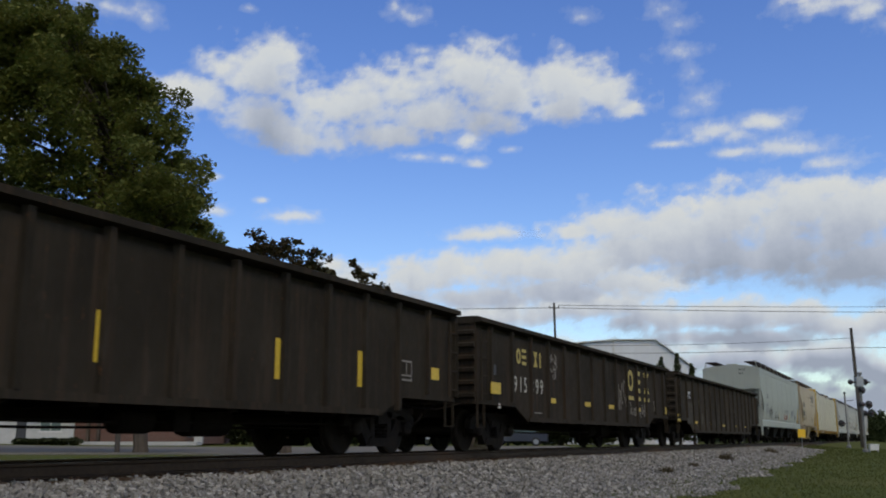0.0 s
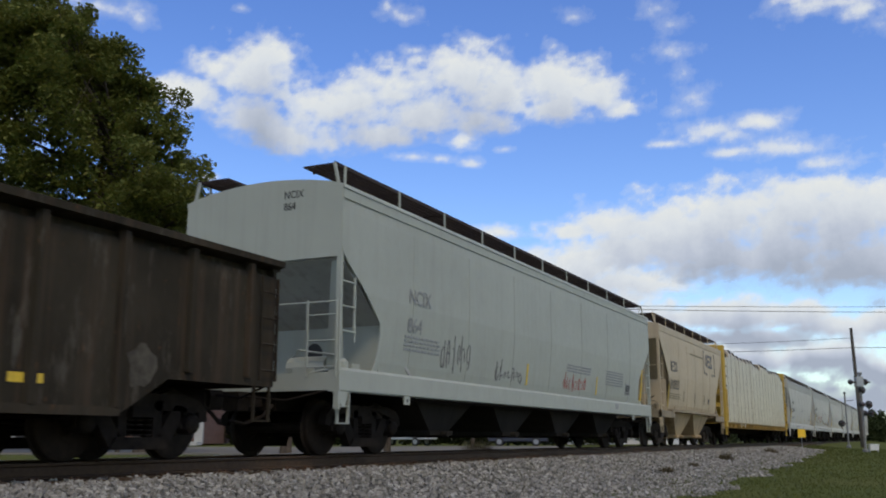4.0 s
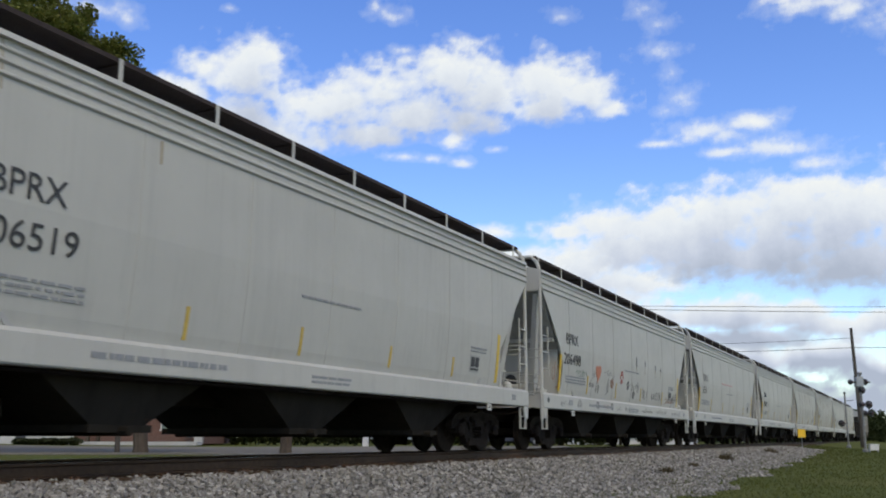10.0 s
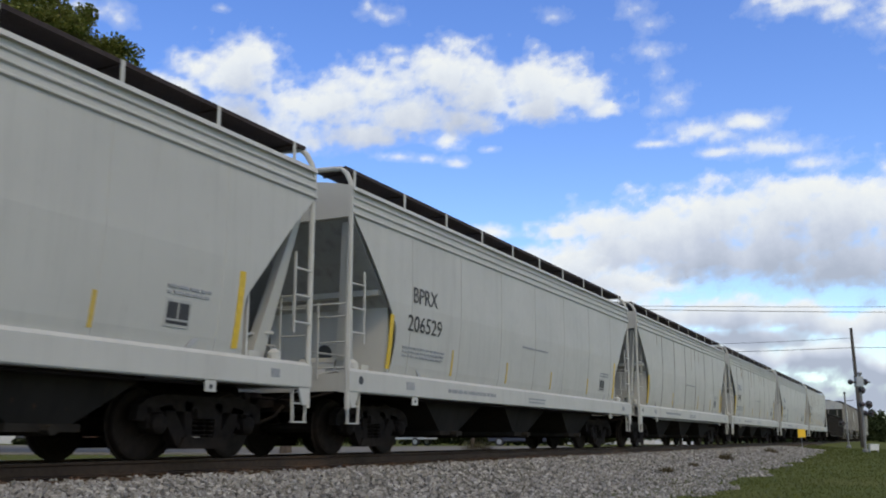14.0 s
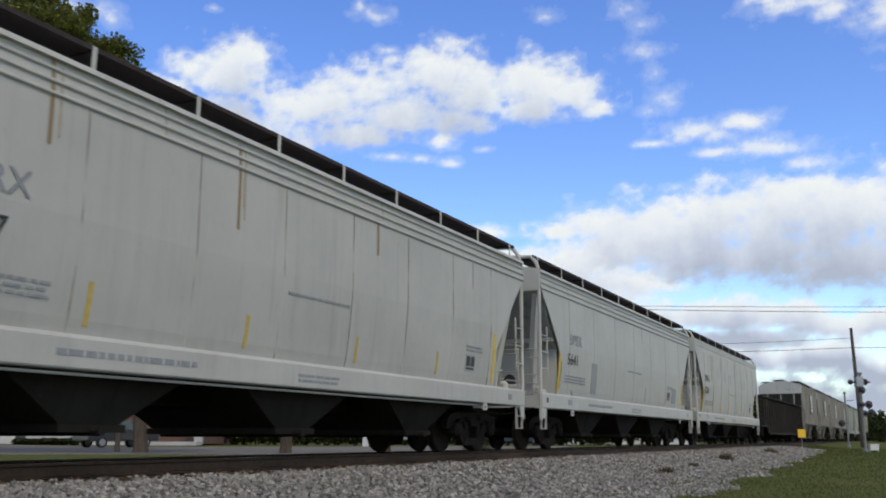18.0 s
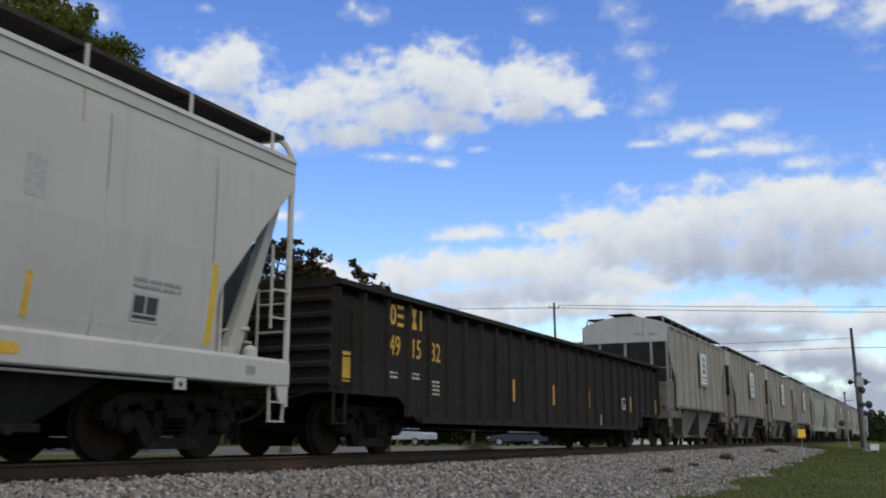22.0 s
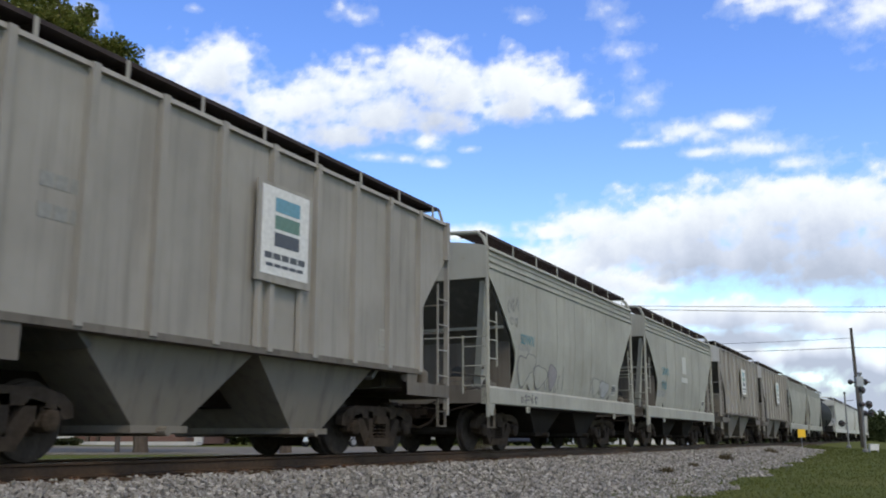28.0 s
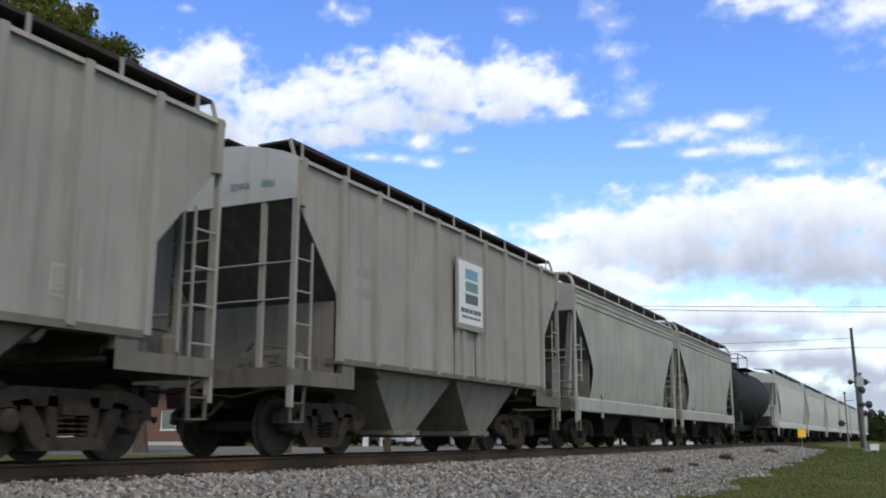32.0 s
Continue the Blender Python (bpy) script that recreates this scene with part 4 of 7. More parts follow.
hop_15 = put(covered_hopper("dusty grey ribbed cement hopper with a white sign board", 11.6, M_CEMENT, M_SHADESLOPE, bays=2, ribbed=True, sill=False, top=4.46, peak=0.34, end_drop=0.64, cut_lo=2.45, ribs_at_end=True, cap=M_CAP, truck_mat=M_TRUCKDUST, plat_mat=M_GRIMESHADE, apron_mat=M_BAYGREY, walk_z=4.76, bottom=1.46, cut=1.25, posts=8, curved_pipe=False, bay_mat=M_BAYGREY, group=CG), 102.47, 114.07)


def sign_board(car, y, blank=False):
    bm = bmesh.new()
    box(bm, 1.665, 1.70, y - 0.66, y + 0.66, 2.42, 3.86)
    b = part("sign_board", bm, M_CEMENT, car, "white sign board with green and black stripes")
    bm = bmesh.new()
    box(bm, 1.70, 1.706, y - 0.57, y + 0.57, 2.53, 3.80)
    part("sign_face", bm, M_SIGN, b)
    for i, (z0, z1, m) in enumerate(((3.45, 3.66, M_TEAL), (3.20, 3.40, M_GREEN), (2.95, 3.15, M_NAVY))):
        bm = bmesh.new()
        box(bm, 1.706, 1.710, y - 0.27, y + 0.33, z0, z1)
        part("sign_stripe", bm, m, b)
    for z, w, hh in ((2.80, 0.50, 0.045), (2.67, 0.46, 0.025)):
        bm = bmesh.new()
        for i in range(5):
            c = y - w + 2 * w * (i + 0.5) / 5
            box(bm, 1.706, 1.709, c - w * 0.17, c + w * 0.17, z - hh, z + hh)
        part("sign_line", bm, M_NAVY, b)
    for yy in (y - 0.5, y + 0.5):
        bm = bmesh.new()
        prism(bm, [(1.6, yy - 0.05), (1.665, yy - 0.03), (1.665, yy + 0.03), (1.6, yy + 0.05)], "z", 1.5, 2.42)
        part("sign_stay", bm, M_CEMENT, car)


M_SIGN = plain("sign_white", (0.56, 0.56, 0.53), 0.5)
M_TEAL = plain("sign_blue_green", (0.10, 0.24, 0.30), 0.5)
M_GREEN = plain("sign_green", (0.09, 0.17, 0.13), 0.5)
M_NAVY = plain("sign_black", (0.05, 0.055, 0.065), 0.5)
sign_board(hop_15, 0.22)
STEPS = [(115.62, 127.12), (128.78, 140.28), (141.86, 153.26), (182.08, 193.68), (195.43, 206.98)]
ribbed_cars = [hop_15]
for a, b in STEPS:
    ribbed_cars.append(put(copy_thing(hop_15, pose(0, 0, 0)), a, b))
hop_19 = put(covered_hopper("dusty white covered hopper with painted scrawls", 11.5, M_CEMENT2, M_SHADESLOPE, bays=2, posts=7, bay_mat=M_BAYSHADE, apron_mat=M_GRIMESHADE, truck_mat=M_TRUCKDUST, plat_mat=M_GRIMESHADE, end_drop=0.68, open_walk=True), 155.30, 166.80)
hop_20 = put(covered_hopper("dusty white covered hopper with blue lettering", 11.5, M_CEMENT2, M_SHADESLOPE, bays=2, posts=7, bay_mat=M_BAYSHADE, apron_mat=M_GRIMESHADE, truck_mat=M_TRUCKDUST, plat_mat=M_GRIMESHADE, end_drop=0.68, open_walk=True), 168.56, 180.06)
hop_23 = put(copy_thing(hop_20, pose(0, 0, 0)), 208.38, 219.88)
hop_24 = put(copy_thing(hop_20, pose(0, 0, 0)), 221.18, 232.18)
tagged(hop_23, "dusty pale covered hopper with faded number")
tagged(hop_24, "dusty pale covered hopper with plain side")
tank_25 = put(tank_car("black tank car with dome railing", 14.0), 233.58, 247.58)
far_hop = put(covered_hopper("plain white covered hopper far back in the train", 16.8, M_WHITECAR, M_SHADEPANEL, bay_mat=M_BAYSHADE, group=WH, posts=6), 248.98, 265.78)
for i in range(9):
    put(copy_thing(far_hop, pose(0, 0, 0)), 267.1 + 18.1 * i, 283.9 + 18.1 * i)

# ---- clouds: thin far glowing sheets high over the land, light from above painted in ----
def cloud_material():
    m = bpy.data.materials.new("self_lit_cloud")
    m.use_nodes = True
    n, l = m.node_tree.nodes, m.node_tree.links
    n.remove(n["Principled BSDF"])
    out = n["Material Output"]
    a = n.new("ShaderNodeAttribute")
    a.attribute_name = "vapour"
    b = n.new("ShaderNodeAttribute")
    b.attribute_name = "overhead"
    tc = n.new("ShaderNodeTexCoord")
    fine = noise_tex(n, l, tc.outputs["Object"], 0.028, 8, 0.68)
    ad = n.new("ShaderNodeMath")
    ad.operation, ad.inputs[1].default_value = "MULTIPLY_ADD", 0.45
    l.new(fine, ad.inputs[0])
    l.new(a.outputs["Fac"], ad.inputs[2])
    alpha = ramp(n, l, ad.outputs[0], [(0.16, (0, 0, 0)), (0.36, (0.20, 0.20, 0.20)), (0.56, (0.74, 0.74, 0.74)), (0.78, (1, 1, 1))])
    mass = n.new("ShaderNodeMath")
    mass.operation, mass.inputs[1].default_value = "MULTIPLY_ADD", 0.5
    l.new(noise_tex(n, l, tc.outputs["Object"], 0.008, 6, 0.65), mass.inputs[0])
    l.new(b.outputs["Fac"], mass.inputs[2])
    # tops are coloured bright and bases grey, by the vapour summed above them
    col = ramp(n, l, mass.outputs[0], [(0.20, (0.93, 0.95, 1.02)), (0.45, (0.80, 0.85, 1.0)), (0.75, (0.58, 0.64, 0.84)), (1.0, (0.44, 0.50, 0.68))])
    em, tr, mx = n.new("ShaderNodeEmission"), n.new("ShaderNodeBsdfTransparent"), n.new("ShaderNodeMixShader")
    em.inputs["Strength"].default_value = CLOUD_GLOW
    l.new(col, em.inputs["Color"])
    l.new(alpha, mx.inputs[0])
    l.new(tr.outputs[0], mx.inputs[1])
    l.new(em.outputs[0], mx.inputs[2])
    l.new(mx.outputs[0], out.inputs["Surface"])
    return m


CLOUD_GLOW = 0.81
M_CLOUD = cloud_material()
CLOUDS = []


def sky_place(az, el, r):
    a, e = radians(az), radians(el)
    return Vector((math.sin(a) * math.cos(e), math.cos(a) * math.cos(e), math.sin(e))) * r


def cloud(puffs, r, drift, label, gain=1.0, grey=1.0, seed=0.0, cells=230):
    """A cloud made of puffs (azimuth, elevation and their half widths, in degrees) at distance r; drift: metres it goes in the whole clip."""
    a0, a1 = min(p[0] - 1.7 * p[2] for p in puffs), max(p[0] + 1.7 * p[2] for p in puffs)
    e0, e1 = min(p[1] - 1.7 * p[3] for p in puffs), max(p[1] + 1.7 * p[3] for p in puffs)
    step = max(0.11, (a1 - a0) / cells)
    na, ne = int((a1 - a0) / step) + 1, int((e1 - e0) / step) + 1
    az, el = np.meshgrid(a0 + step * np.arange(na + 1), e0 + step * np.arange(ne + 1), indexing="ij")
    d = np.full(az.shape, -1.0)
    for pa, pe, wa, we in puffs:
        # flat below, heaped above
        dy = (el - pe) / we
        dy = np.where(dy < 0, dy * 1.25, dy)
        q = 1.0 - np.sqrt(((az - pa) / wa) ** 2 + dy ** 2) * 0.72
        d = np.maximum(d, q) + 0.12 * np.clip(q, 0, 1)
    f = np.zeros(az.shape)
    for i in range(na + 1):
        for j in range(ne + 1):
            v = Vector((az[i, j] * 0.55, el[i, j] * 0.9, seed))
            f[i, j] = noise.fractal(v, 0.8, 2.1, 5) * 0.36 - abs(noise.noise(v * 1.9)) * 0.25 + 0.08
    d = (np.clip(d, -1, 1.1) * 0.80 + f) * gain - (1 - min(gain, 1.0)) * 0.1
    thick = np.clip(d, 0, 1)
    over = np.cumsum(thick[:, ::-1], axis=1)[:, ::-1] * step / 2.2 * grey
    keep = d > -0.34
    verts, faces, index = [], [], -np.ones(az.shape, int)
    vap, ovr = [], []

    def vert(i, j):
        if index[i, j] < 0:
            index[i, j] = len(verts)
            verts.append(sky_place(az[i, j], el[i, j], r))
            vap.append(float(d[i, j]))
            ovr.append(float(over[i, j]))
        return int(index[i, j])

    for i in range(na):
        for j in range(ne):
            if keep[i, j] or keep[i + 1, j] or keep[i, j + 1] or keep[i + 1, j + 1]:
                faces.append((vert(i, j), vert(i + 1, j), vert(i + 1, j + 1), vert(i, j + 1)))
    me = bpy.data.meshes.new("cloud")
    me.from_pydata(verts, [], faces)
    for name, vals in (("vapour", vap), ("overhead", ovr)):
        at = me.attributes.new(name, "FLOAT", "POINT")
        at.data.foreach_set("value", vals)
    me.materials.append(M_CLOUD)
    ob = tagged(new("cloud", me), label, "cloud", "clouds in the sky")
    CLOUDS.append((ob, drift))
    return ob


HEAP = "heaped white cumulus cloud with grey base in a blue sky"
WISP = "thin white wisp of cloud in a blue sky"
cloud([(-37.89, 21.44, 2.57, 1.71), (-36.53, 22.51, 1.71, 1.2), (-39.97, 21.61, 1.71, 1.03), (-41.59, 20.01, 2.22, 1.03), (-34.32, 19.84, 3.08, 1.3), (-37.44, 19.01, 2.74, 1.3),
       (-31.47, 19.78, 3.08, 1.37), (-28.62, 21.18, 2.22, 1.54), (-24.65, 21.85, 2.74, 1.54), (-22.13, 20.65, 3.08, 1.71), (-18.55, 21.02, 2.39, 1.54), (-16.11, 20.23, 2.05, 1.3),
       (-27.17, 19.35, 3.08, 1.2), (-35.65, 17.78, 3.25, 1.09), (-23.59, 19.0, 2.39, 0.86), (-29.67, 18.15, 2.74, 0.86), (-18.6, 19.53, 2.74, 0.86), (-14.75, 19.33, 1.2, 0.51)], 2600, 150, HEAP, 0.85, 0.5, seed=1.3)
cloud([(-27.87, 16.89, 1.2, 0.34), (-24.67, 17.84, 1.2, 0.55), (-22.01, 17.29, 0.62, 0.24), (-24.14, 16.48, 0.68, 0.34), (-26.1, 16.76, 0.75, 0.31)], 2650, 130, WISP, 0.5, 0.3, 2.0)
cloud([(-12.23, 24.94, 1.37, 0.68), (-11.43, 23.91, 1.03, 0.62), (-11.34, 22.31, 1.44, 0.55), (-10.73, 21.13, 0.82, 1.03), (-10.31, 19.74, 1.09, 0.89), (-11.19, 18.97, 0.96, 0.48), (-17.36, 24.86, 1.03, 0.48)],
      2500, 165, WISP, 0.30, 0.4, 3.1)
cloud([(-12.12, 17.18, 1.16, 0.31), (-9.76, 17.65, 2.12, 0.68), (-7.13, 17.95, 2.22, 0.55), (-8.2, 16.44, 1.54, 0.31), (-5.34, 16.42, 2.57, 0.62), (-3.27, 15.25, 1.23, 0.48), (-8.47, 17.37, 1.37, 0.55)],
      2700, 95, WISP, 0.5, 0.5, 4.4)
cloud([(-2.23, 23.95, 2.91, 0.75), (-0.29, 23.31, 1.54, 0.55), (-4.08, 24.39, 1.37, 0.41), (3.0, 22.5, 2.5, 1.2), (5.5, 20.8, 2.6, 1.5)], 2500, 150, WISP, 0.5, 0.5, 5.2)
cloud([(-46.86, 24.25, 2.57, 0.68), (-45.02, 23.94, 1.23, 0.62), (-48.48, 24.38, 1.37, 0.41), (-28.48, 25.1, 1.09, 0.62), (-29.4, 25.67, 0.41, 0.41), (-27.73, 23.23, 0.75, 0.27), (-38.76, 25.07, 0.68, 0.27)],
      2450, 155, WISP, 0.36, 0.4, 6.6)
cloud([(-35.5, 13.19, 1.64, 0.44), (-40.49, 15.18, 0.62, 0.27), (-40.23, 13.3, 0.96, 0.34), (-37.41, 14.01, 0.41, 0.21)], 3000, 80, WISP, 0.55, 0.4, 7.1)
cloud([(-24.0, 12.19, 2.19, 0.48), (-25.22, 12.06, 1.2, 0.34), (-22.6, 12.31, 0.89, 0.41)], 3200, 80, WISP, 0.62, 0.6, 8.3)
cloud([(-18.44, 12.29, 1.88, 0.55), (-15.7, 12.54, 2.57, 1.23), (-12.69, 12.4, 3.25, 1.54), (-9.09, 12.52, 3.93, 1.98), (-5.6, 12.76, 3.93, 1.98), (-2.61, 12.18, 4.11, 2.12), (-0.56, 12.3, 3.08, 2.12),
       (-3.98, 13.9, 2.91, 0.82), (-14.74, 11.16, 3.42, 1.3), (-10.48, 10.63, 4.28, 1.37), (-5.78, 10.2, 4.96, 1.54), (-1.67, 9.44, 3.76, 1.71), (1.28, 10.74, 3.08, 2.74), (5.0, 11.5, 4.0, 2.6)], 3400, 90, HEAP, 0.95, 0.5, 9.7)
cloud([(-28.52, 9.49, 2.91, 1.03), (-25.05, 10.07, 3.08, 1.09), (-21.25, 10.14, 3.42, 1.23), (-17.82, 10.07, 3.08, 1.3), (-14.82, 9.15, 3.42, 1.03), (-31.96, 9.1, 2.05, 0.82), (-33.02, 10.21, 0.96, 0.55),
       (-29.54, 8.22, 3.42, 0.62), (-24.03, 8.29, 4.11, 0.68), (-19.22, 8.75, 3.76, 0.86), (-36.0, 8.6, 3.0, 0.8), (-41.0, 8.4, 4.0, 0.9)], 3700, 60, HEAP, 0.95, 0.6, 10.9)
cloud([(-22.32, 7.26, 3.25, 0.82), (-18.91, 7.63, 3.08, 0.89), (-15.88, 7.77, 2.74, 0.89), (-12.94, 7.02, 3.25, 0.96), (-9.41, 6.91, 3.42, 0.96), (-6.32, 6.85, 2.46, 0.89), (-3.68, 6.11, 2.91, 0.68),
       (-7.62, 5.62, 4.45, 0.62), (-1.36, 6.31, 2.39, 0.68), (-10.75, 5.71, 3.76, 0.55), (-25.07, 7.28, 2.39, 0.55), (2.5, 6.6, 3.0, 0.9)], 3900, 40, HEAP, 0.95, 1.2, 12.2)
# low bank, thickened and greyed to cover the sky's bright horizon
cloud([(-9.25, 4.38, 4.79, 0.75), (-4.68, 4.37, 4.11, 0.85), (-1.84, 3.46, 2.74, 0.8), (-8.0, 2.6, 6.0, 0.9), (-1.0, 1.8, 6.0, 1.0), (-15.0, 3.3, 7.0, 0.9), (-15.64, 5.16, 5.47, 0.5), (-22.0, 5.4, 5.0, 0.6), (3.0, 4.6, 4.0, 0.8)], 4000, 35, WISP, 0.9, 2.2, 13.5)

# unseen fill-light cumulus added over and behind the camera, clear of the sun
rng_fill = random.Random(41)
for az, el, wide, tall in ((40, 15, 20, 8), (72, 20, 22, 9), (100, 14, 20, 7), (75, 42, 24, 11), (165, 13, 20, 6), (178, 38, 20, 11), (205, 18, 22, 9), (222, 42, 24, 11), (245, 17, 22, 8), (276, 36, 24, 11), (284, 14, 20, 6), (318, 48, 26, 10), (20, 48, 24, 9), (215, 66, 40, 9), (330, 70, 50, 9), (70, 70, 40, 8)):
    cloud([(az + rng_fill.uniform(-0.75, 0.75) * wide, el + rng_fill.uniform(-0.7, 0.7) * tall, wide * rng_fill.uniform(0.35, 0.55), tall * rng_fill.uniform(0.4, 0.6)) for _ in range(11)], 2600, 120, HEAP, 1.0, 0.2, seed=20 + az, cells=70)

# ---- load of the flatcar ----
def lumber_load():
    load = thing("lumber_load", "white plastic-wrapped lumber bundles strapped on the flatcar", "lumber load")
    m, n, l, bsdf = node_mat("lumber_wrap")
    v = coords(n, l, (1, 1, 1))
    fold = noise_tex(n, l, coords(n, l, (1.0, 0.8, 1.3)), 1.7, 6, 0.5)
    big = noise_tex(n, l, v, 0.45, 3)
    col = ramp(n, l, big, [(0.3, (0.37, 0.305, 0.205)), (0.7, (0.44, 0.37, 0.265))])
    col = mix(n, l, ramp(n, l, fold, [(0.55, (0, 0, 0)), (0.75, (0.35, 0.35, 0.35))]), col, (0.72, 0.69, 0.64))
    l.new(col, bsdf.inputs["Base Color"])
    bsdf.inputs["Roughness"].default_value = 0.36
    crease = noise_tex(n, l, coords(n, l, (1.0, 1.1, 3.4)), 2.6, 7, 0.62)
    bump(n, l, bsdf, mix(n, l, 0.6, fold, crease), 0.75, 0.05)
    strap_m = plain("strap_webbing", (0.085, 0.07, 0.06), 0.8)
    gap_m = plain("tier_shade", (0.33, 0.29, 0.24), 0.7)
    rng = random.Random(3)
    cols, y0, y1 = 19, -11.0, 10.85
    w = (y1 - y0) / cols
    tops = [3.43 + 0.07 * math.sin(i * 1.3) + rng.uniform(-0.05, 0.05) - (0.13 if i in (0, cols - 1) else 0) for i in range(cols)]
    col_out = [rng.uniform(0.0, 0.016) for _ in range(cols)]
    for k in (-1, 1):
        for i in range(cols):
            h = tops[i] / 4
            for j in range(4):
                a, b = y0 + i * w, y0 + (i + 1) * w
                z0, z1 = 1.065 + j * h, 1.065 + (j + 1) * h - 0.004
                bm = bmesh.new()
                nx, ny, nz = 2, 4, 4
                xo = 1.552 + col_out[i] + rng.uniform(-0.002, 0.002)
                rows = []
                for q in range(nz + 1):
                    row = []
                    for r in range(ny + 1):
                        fy, fz = r / ny, q / nz
                        bul = 0.003 * math.sin(math.pi * fy) * math.sin(math.pi * fz)
                        if j == 3 and q == nz:
                            bul -= 0.12
                        row.append(bm.verts.new((k * (xo + bul), a + (b - a) * fy, z0 + (z1 - z0) * fz + (0.03 * math.sin(math.pi * fy) if j == 3 and q == nz else 0))))
                    rows.append(row)
                for q in range(nz):
                    for r in range(ny):
                        bm.faces.new((rows[q][r], rows[q][r + 1], rows[q + 1][r + 1], rows[q + 1][r]))
                back = [[bm.verts.new((k * 0.1, a + (b - a) * f, z)) for f in (0, 1)] for z in (z0, z1 + (0.10 if j == 3 else 0))]
                bm.faces.new((rows[0][0], *[rows[0][r] for r in range(1, ny + 1)], back[0][1], back[0][0]))
                bm.faces.new((*[rows[nz][r] for r in range(ny + 1)], back[1][1], back[1][0]))
                bm.faces.new((*[rows[q][0] for q in range(nz + 1)], back[1][0], back[0][0]))
                bm.faces.new((*[rows[q][ny] for q in range(nz + 1)], back[1][1], back[0][1]))
                bm.faces.new((back[0][0], back[0][1], back[1][1], back[1][0]))
                part("lumber_pack", bm, m, load)
        for i in range(cols):
            y, t = y0 + (i + 0.5) * w, 1.065 + tops[i]
            sb = bmesh.new()
            pts = [(k * 1.60, y, 1.02), (k * 1.592, y, 1.9), (k * 1.592, y, 2.9), (k * 1.585, y, t - 0.22), (k * 1.48, y, t + 0.02), (k * 0.2, y, t + 0.13)]
            for p, q in zip(pts, pts[1:]):
                bar(sb, p, q, 0.016, 0.008, up=(1, 0, 0))
            st = part("tie_down_strap", sb, strap_m, load)
            cb = bmesh.new()
            quadbox(cb, [(k * 1.50, y - 0.03, t - 0.10), (k * 1.60, y - 0.03, t - 0.18), (k * 1.60, y + 0.03, t - 0.18), (k * 1.50, y + 0.03, t - 0.10),
                         (k * 1.44, y - 0.03, t + 0.05), (k * 1.54, y - 0.03, t + 0.01), (k * 1.54, y + 0.03, t + 0.01), (k * 1.44, y + 0.03, t + 0.05)])
            part("corner_protector", cb, M_RUBBER, st)
        # darker strips laid along the tiers in place of the shade between them
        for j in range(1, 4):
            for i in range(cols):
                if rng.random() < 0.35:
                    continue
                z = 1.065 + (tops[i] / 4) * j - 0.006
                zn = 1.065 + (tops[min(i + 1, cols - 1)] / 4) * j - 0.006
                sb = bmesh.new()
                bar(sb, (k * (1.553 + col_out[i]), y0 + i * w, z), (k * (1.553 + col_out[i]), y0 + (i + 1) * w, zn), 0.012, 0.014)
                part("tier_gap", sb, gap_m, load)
    sb = bmesh.new()
    tube(sb, [(1.585, -4.97 - 0.001, 3.14), (1.60, -4.97, 3.14)], 0.05, 10)
    part("torn_hole", sb, M_BLACK, load, "small dark tear in the wrap")
    return load


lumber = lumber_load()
TRAIN.append((lumber, flat_5.location.y))
lumber.location = (TRACK_X, flat_5.location.y, 0)


# ---- lettering and markings on the near sides ----
def hx(z):
    return hopper_x(z, True, 4.38)


def patch(car, name, mat, x, y0, y1, z0, z1, lean=0.0, label="", lift=0.008):
    """A thin marking proud of a side; with x None it follows the bulge of a hopper's side."""
    bm = bmesh.new()
    steps = max(1, round((z1 - z0) / 0.12)) if x is None else 1
    rows = []
    for i in range(steps + 1):
        z = z0 + (z1 - z0) * i / steps
        xx = hx(z) + lift if x is None else x + 0.004 + lean * i
        rows.append([bm.verts.new(p) for p in ((xx - 0.02, y0, z), (xx, y0, z), (xx, y1, z), (xx - 0.02, y1, z))])
    for p, q in zip(rows, rows[1:]):
        for i in range(4):
            bm.faces.new((p[i], p[(i + 1) % 4], q[(i + 1) % 4], q[i]))
    bm.faces.new(rows[0])
    bm.faces.new(rows[-1])
    return part(name, bm, mat, car, label)


def tick(car, y, z0, z1, mat, w=0.07, x=None):
    """A reflector stripe that follows the side."""
    patch(car, "reflector_stripe", mat, x, y - w / 2, y + w / 2, z0, z1)


def lines(car, mat, y0, y1, z, rows, h=0.035, gap=0.075, x=None, name="data_stencil"):
    """Rows of small lettering too small to read, as bars."""
    rng = random.Random(int(abs(y0) * 100) + rows)
    for r in range(rows):
        zz = z - r * gap
        xx = (x or hx(zz + h / 2) + 0.006)
        bm = bmesh.new()
        y = y0
        while y < y1 - 0.05:
            w = min(rng.uniform(0.05, 0.22), y1 - y)
            quadbox(bm, [(xx - 0.02, y, zz), (xx + 0.004, y, zz), (xx + 0.004, y + w, zz), (xx - 0.02, y + w, zz),
                         (xx - 0.02, y, zz + h), (xx + 0.004, y, zz + h), (xx + 0.004, y + w, zz + h), (xx - 0.02, y + w, zz + h)])
            y += w + rng.uniform(0.02, 0.06)
        tagged(part(name, bm, mat, car), kind="stuff")


def stencil_box(car, y, z, w, h, mat_edge, mat_fill, x=None):
    """A framed consolidated stencil: panel, outline and two dark fields."""
    patch(car, "stencil_panel", mat_edge, x, y, y + w, z, z + h)
    k = w * 0.08
    xx = x + 0.004 if x else None
    patch(car, "stencil_field", mat_fill, xx, y + k, y + w / 2 - k / 2, z + h * 0.3, z + h - k, lift=0.012)
    patch(car, "stencil_field", mat_fill, xx, y + w / 2 + k / 2, y + w - k, z + h * 0.3, z + h - k, lift=0.012)
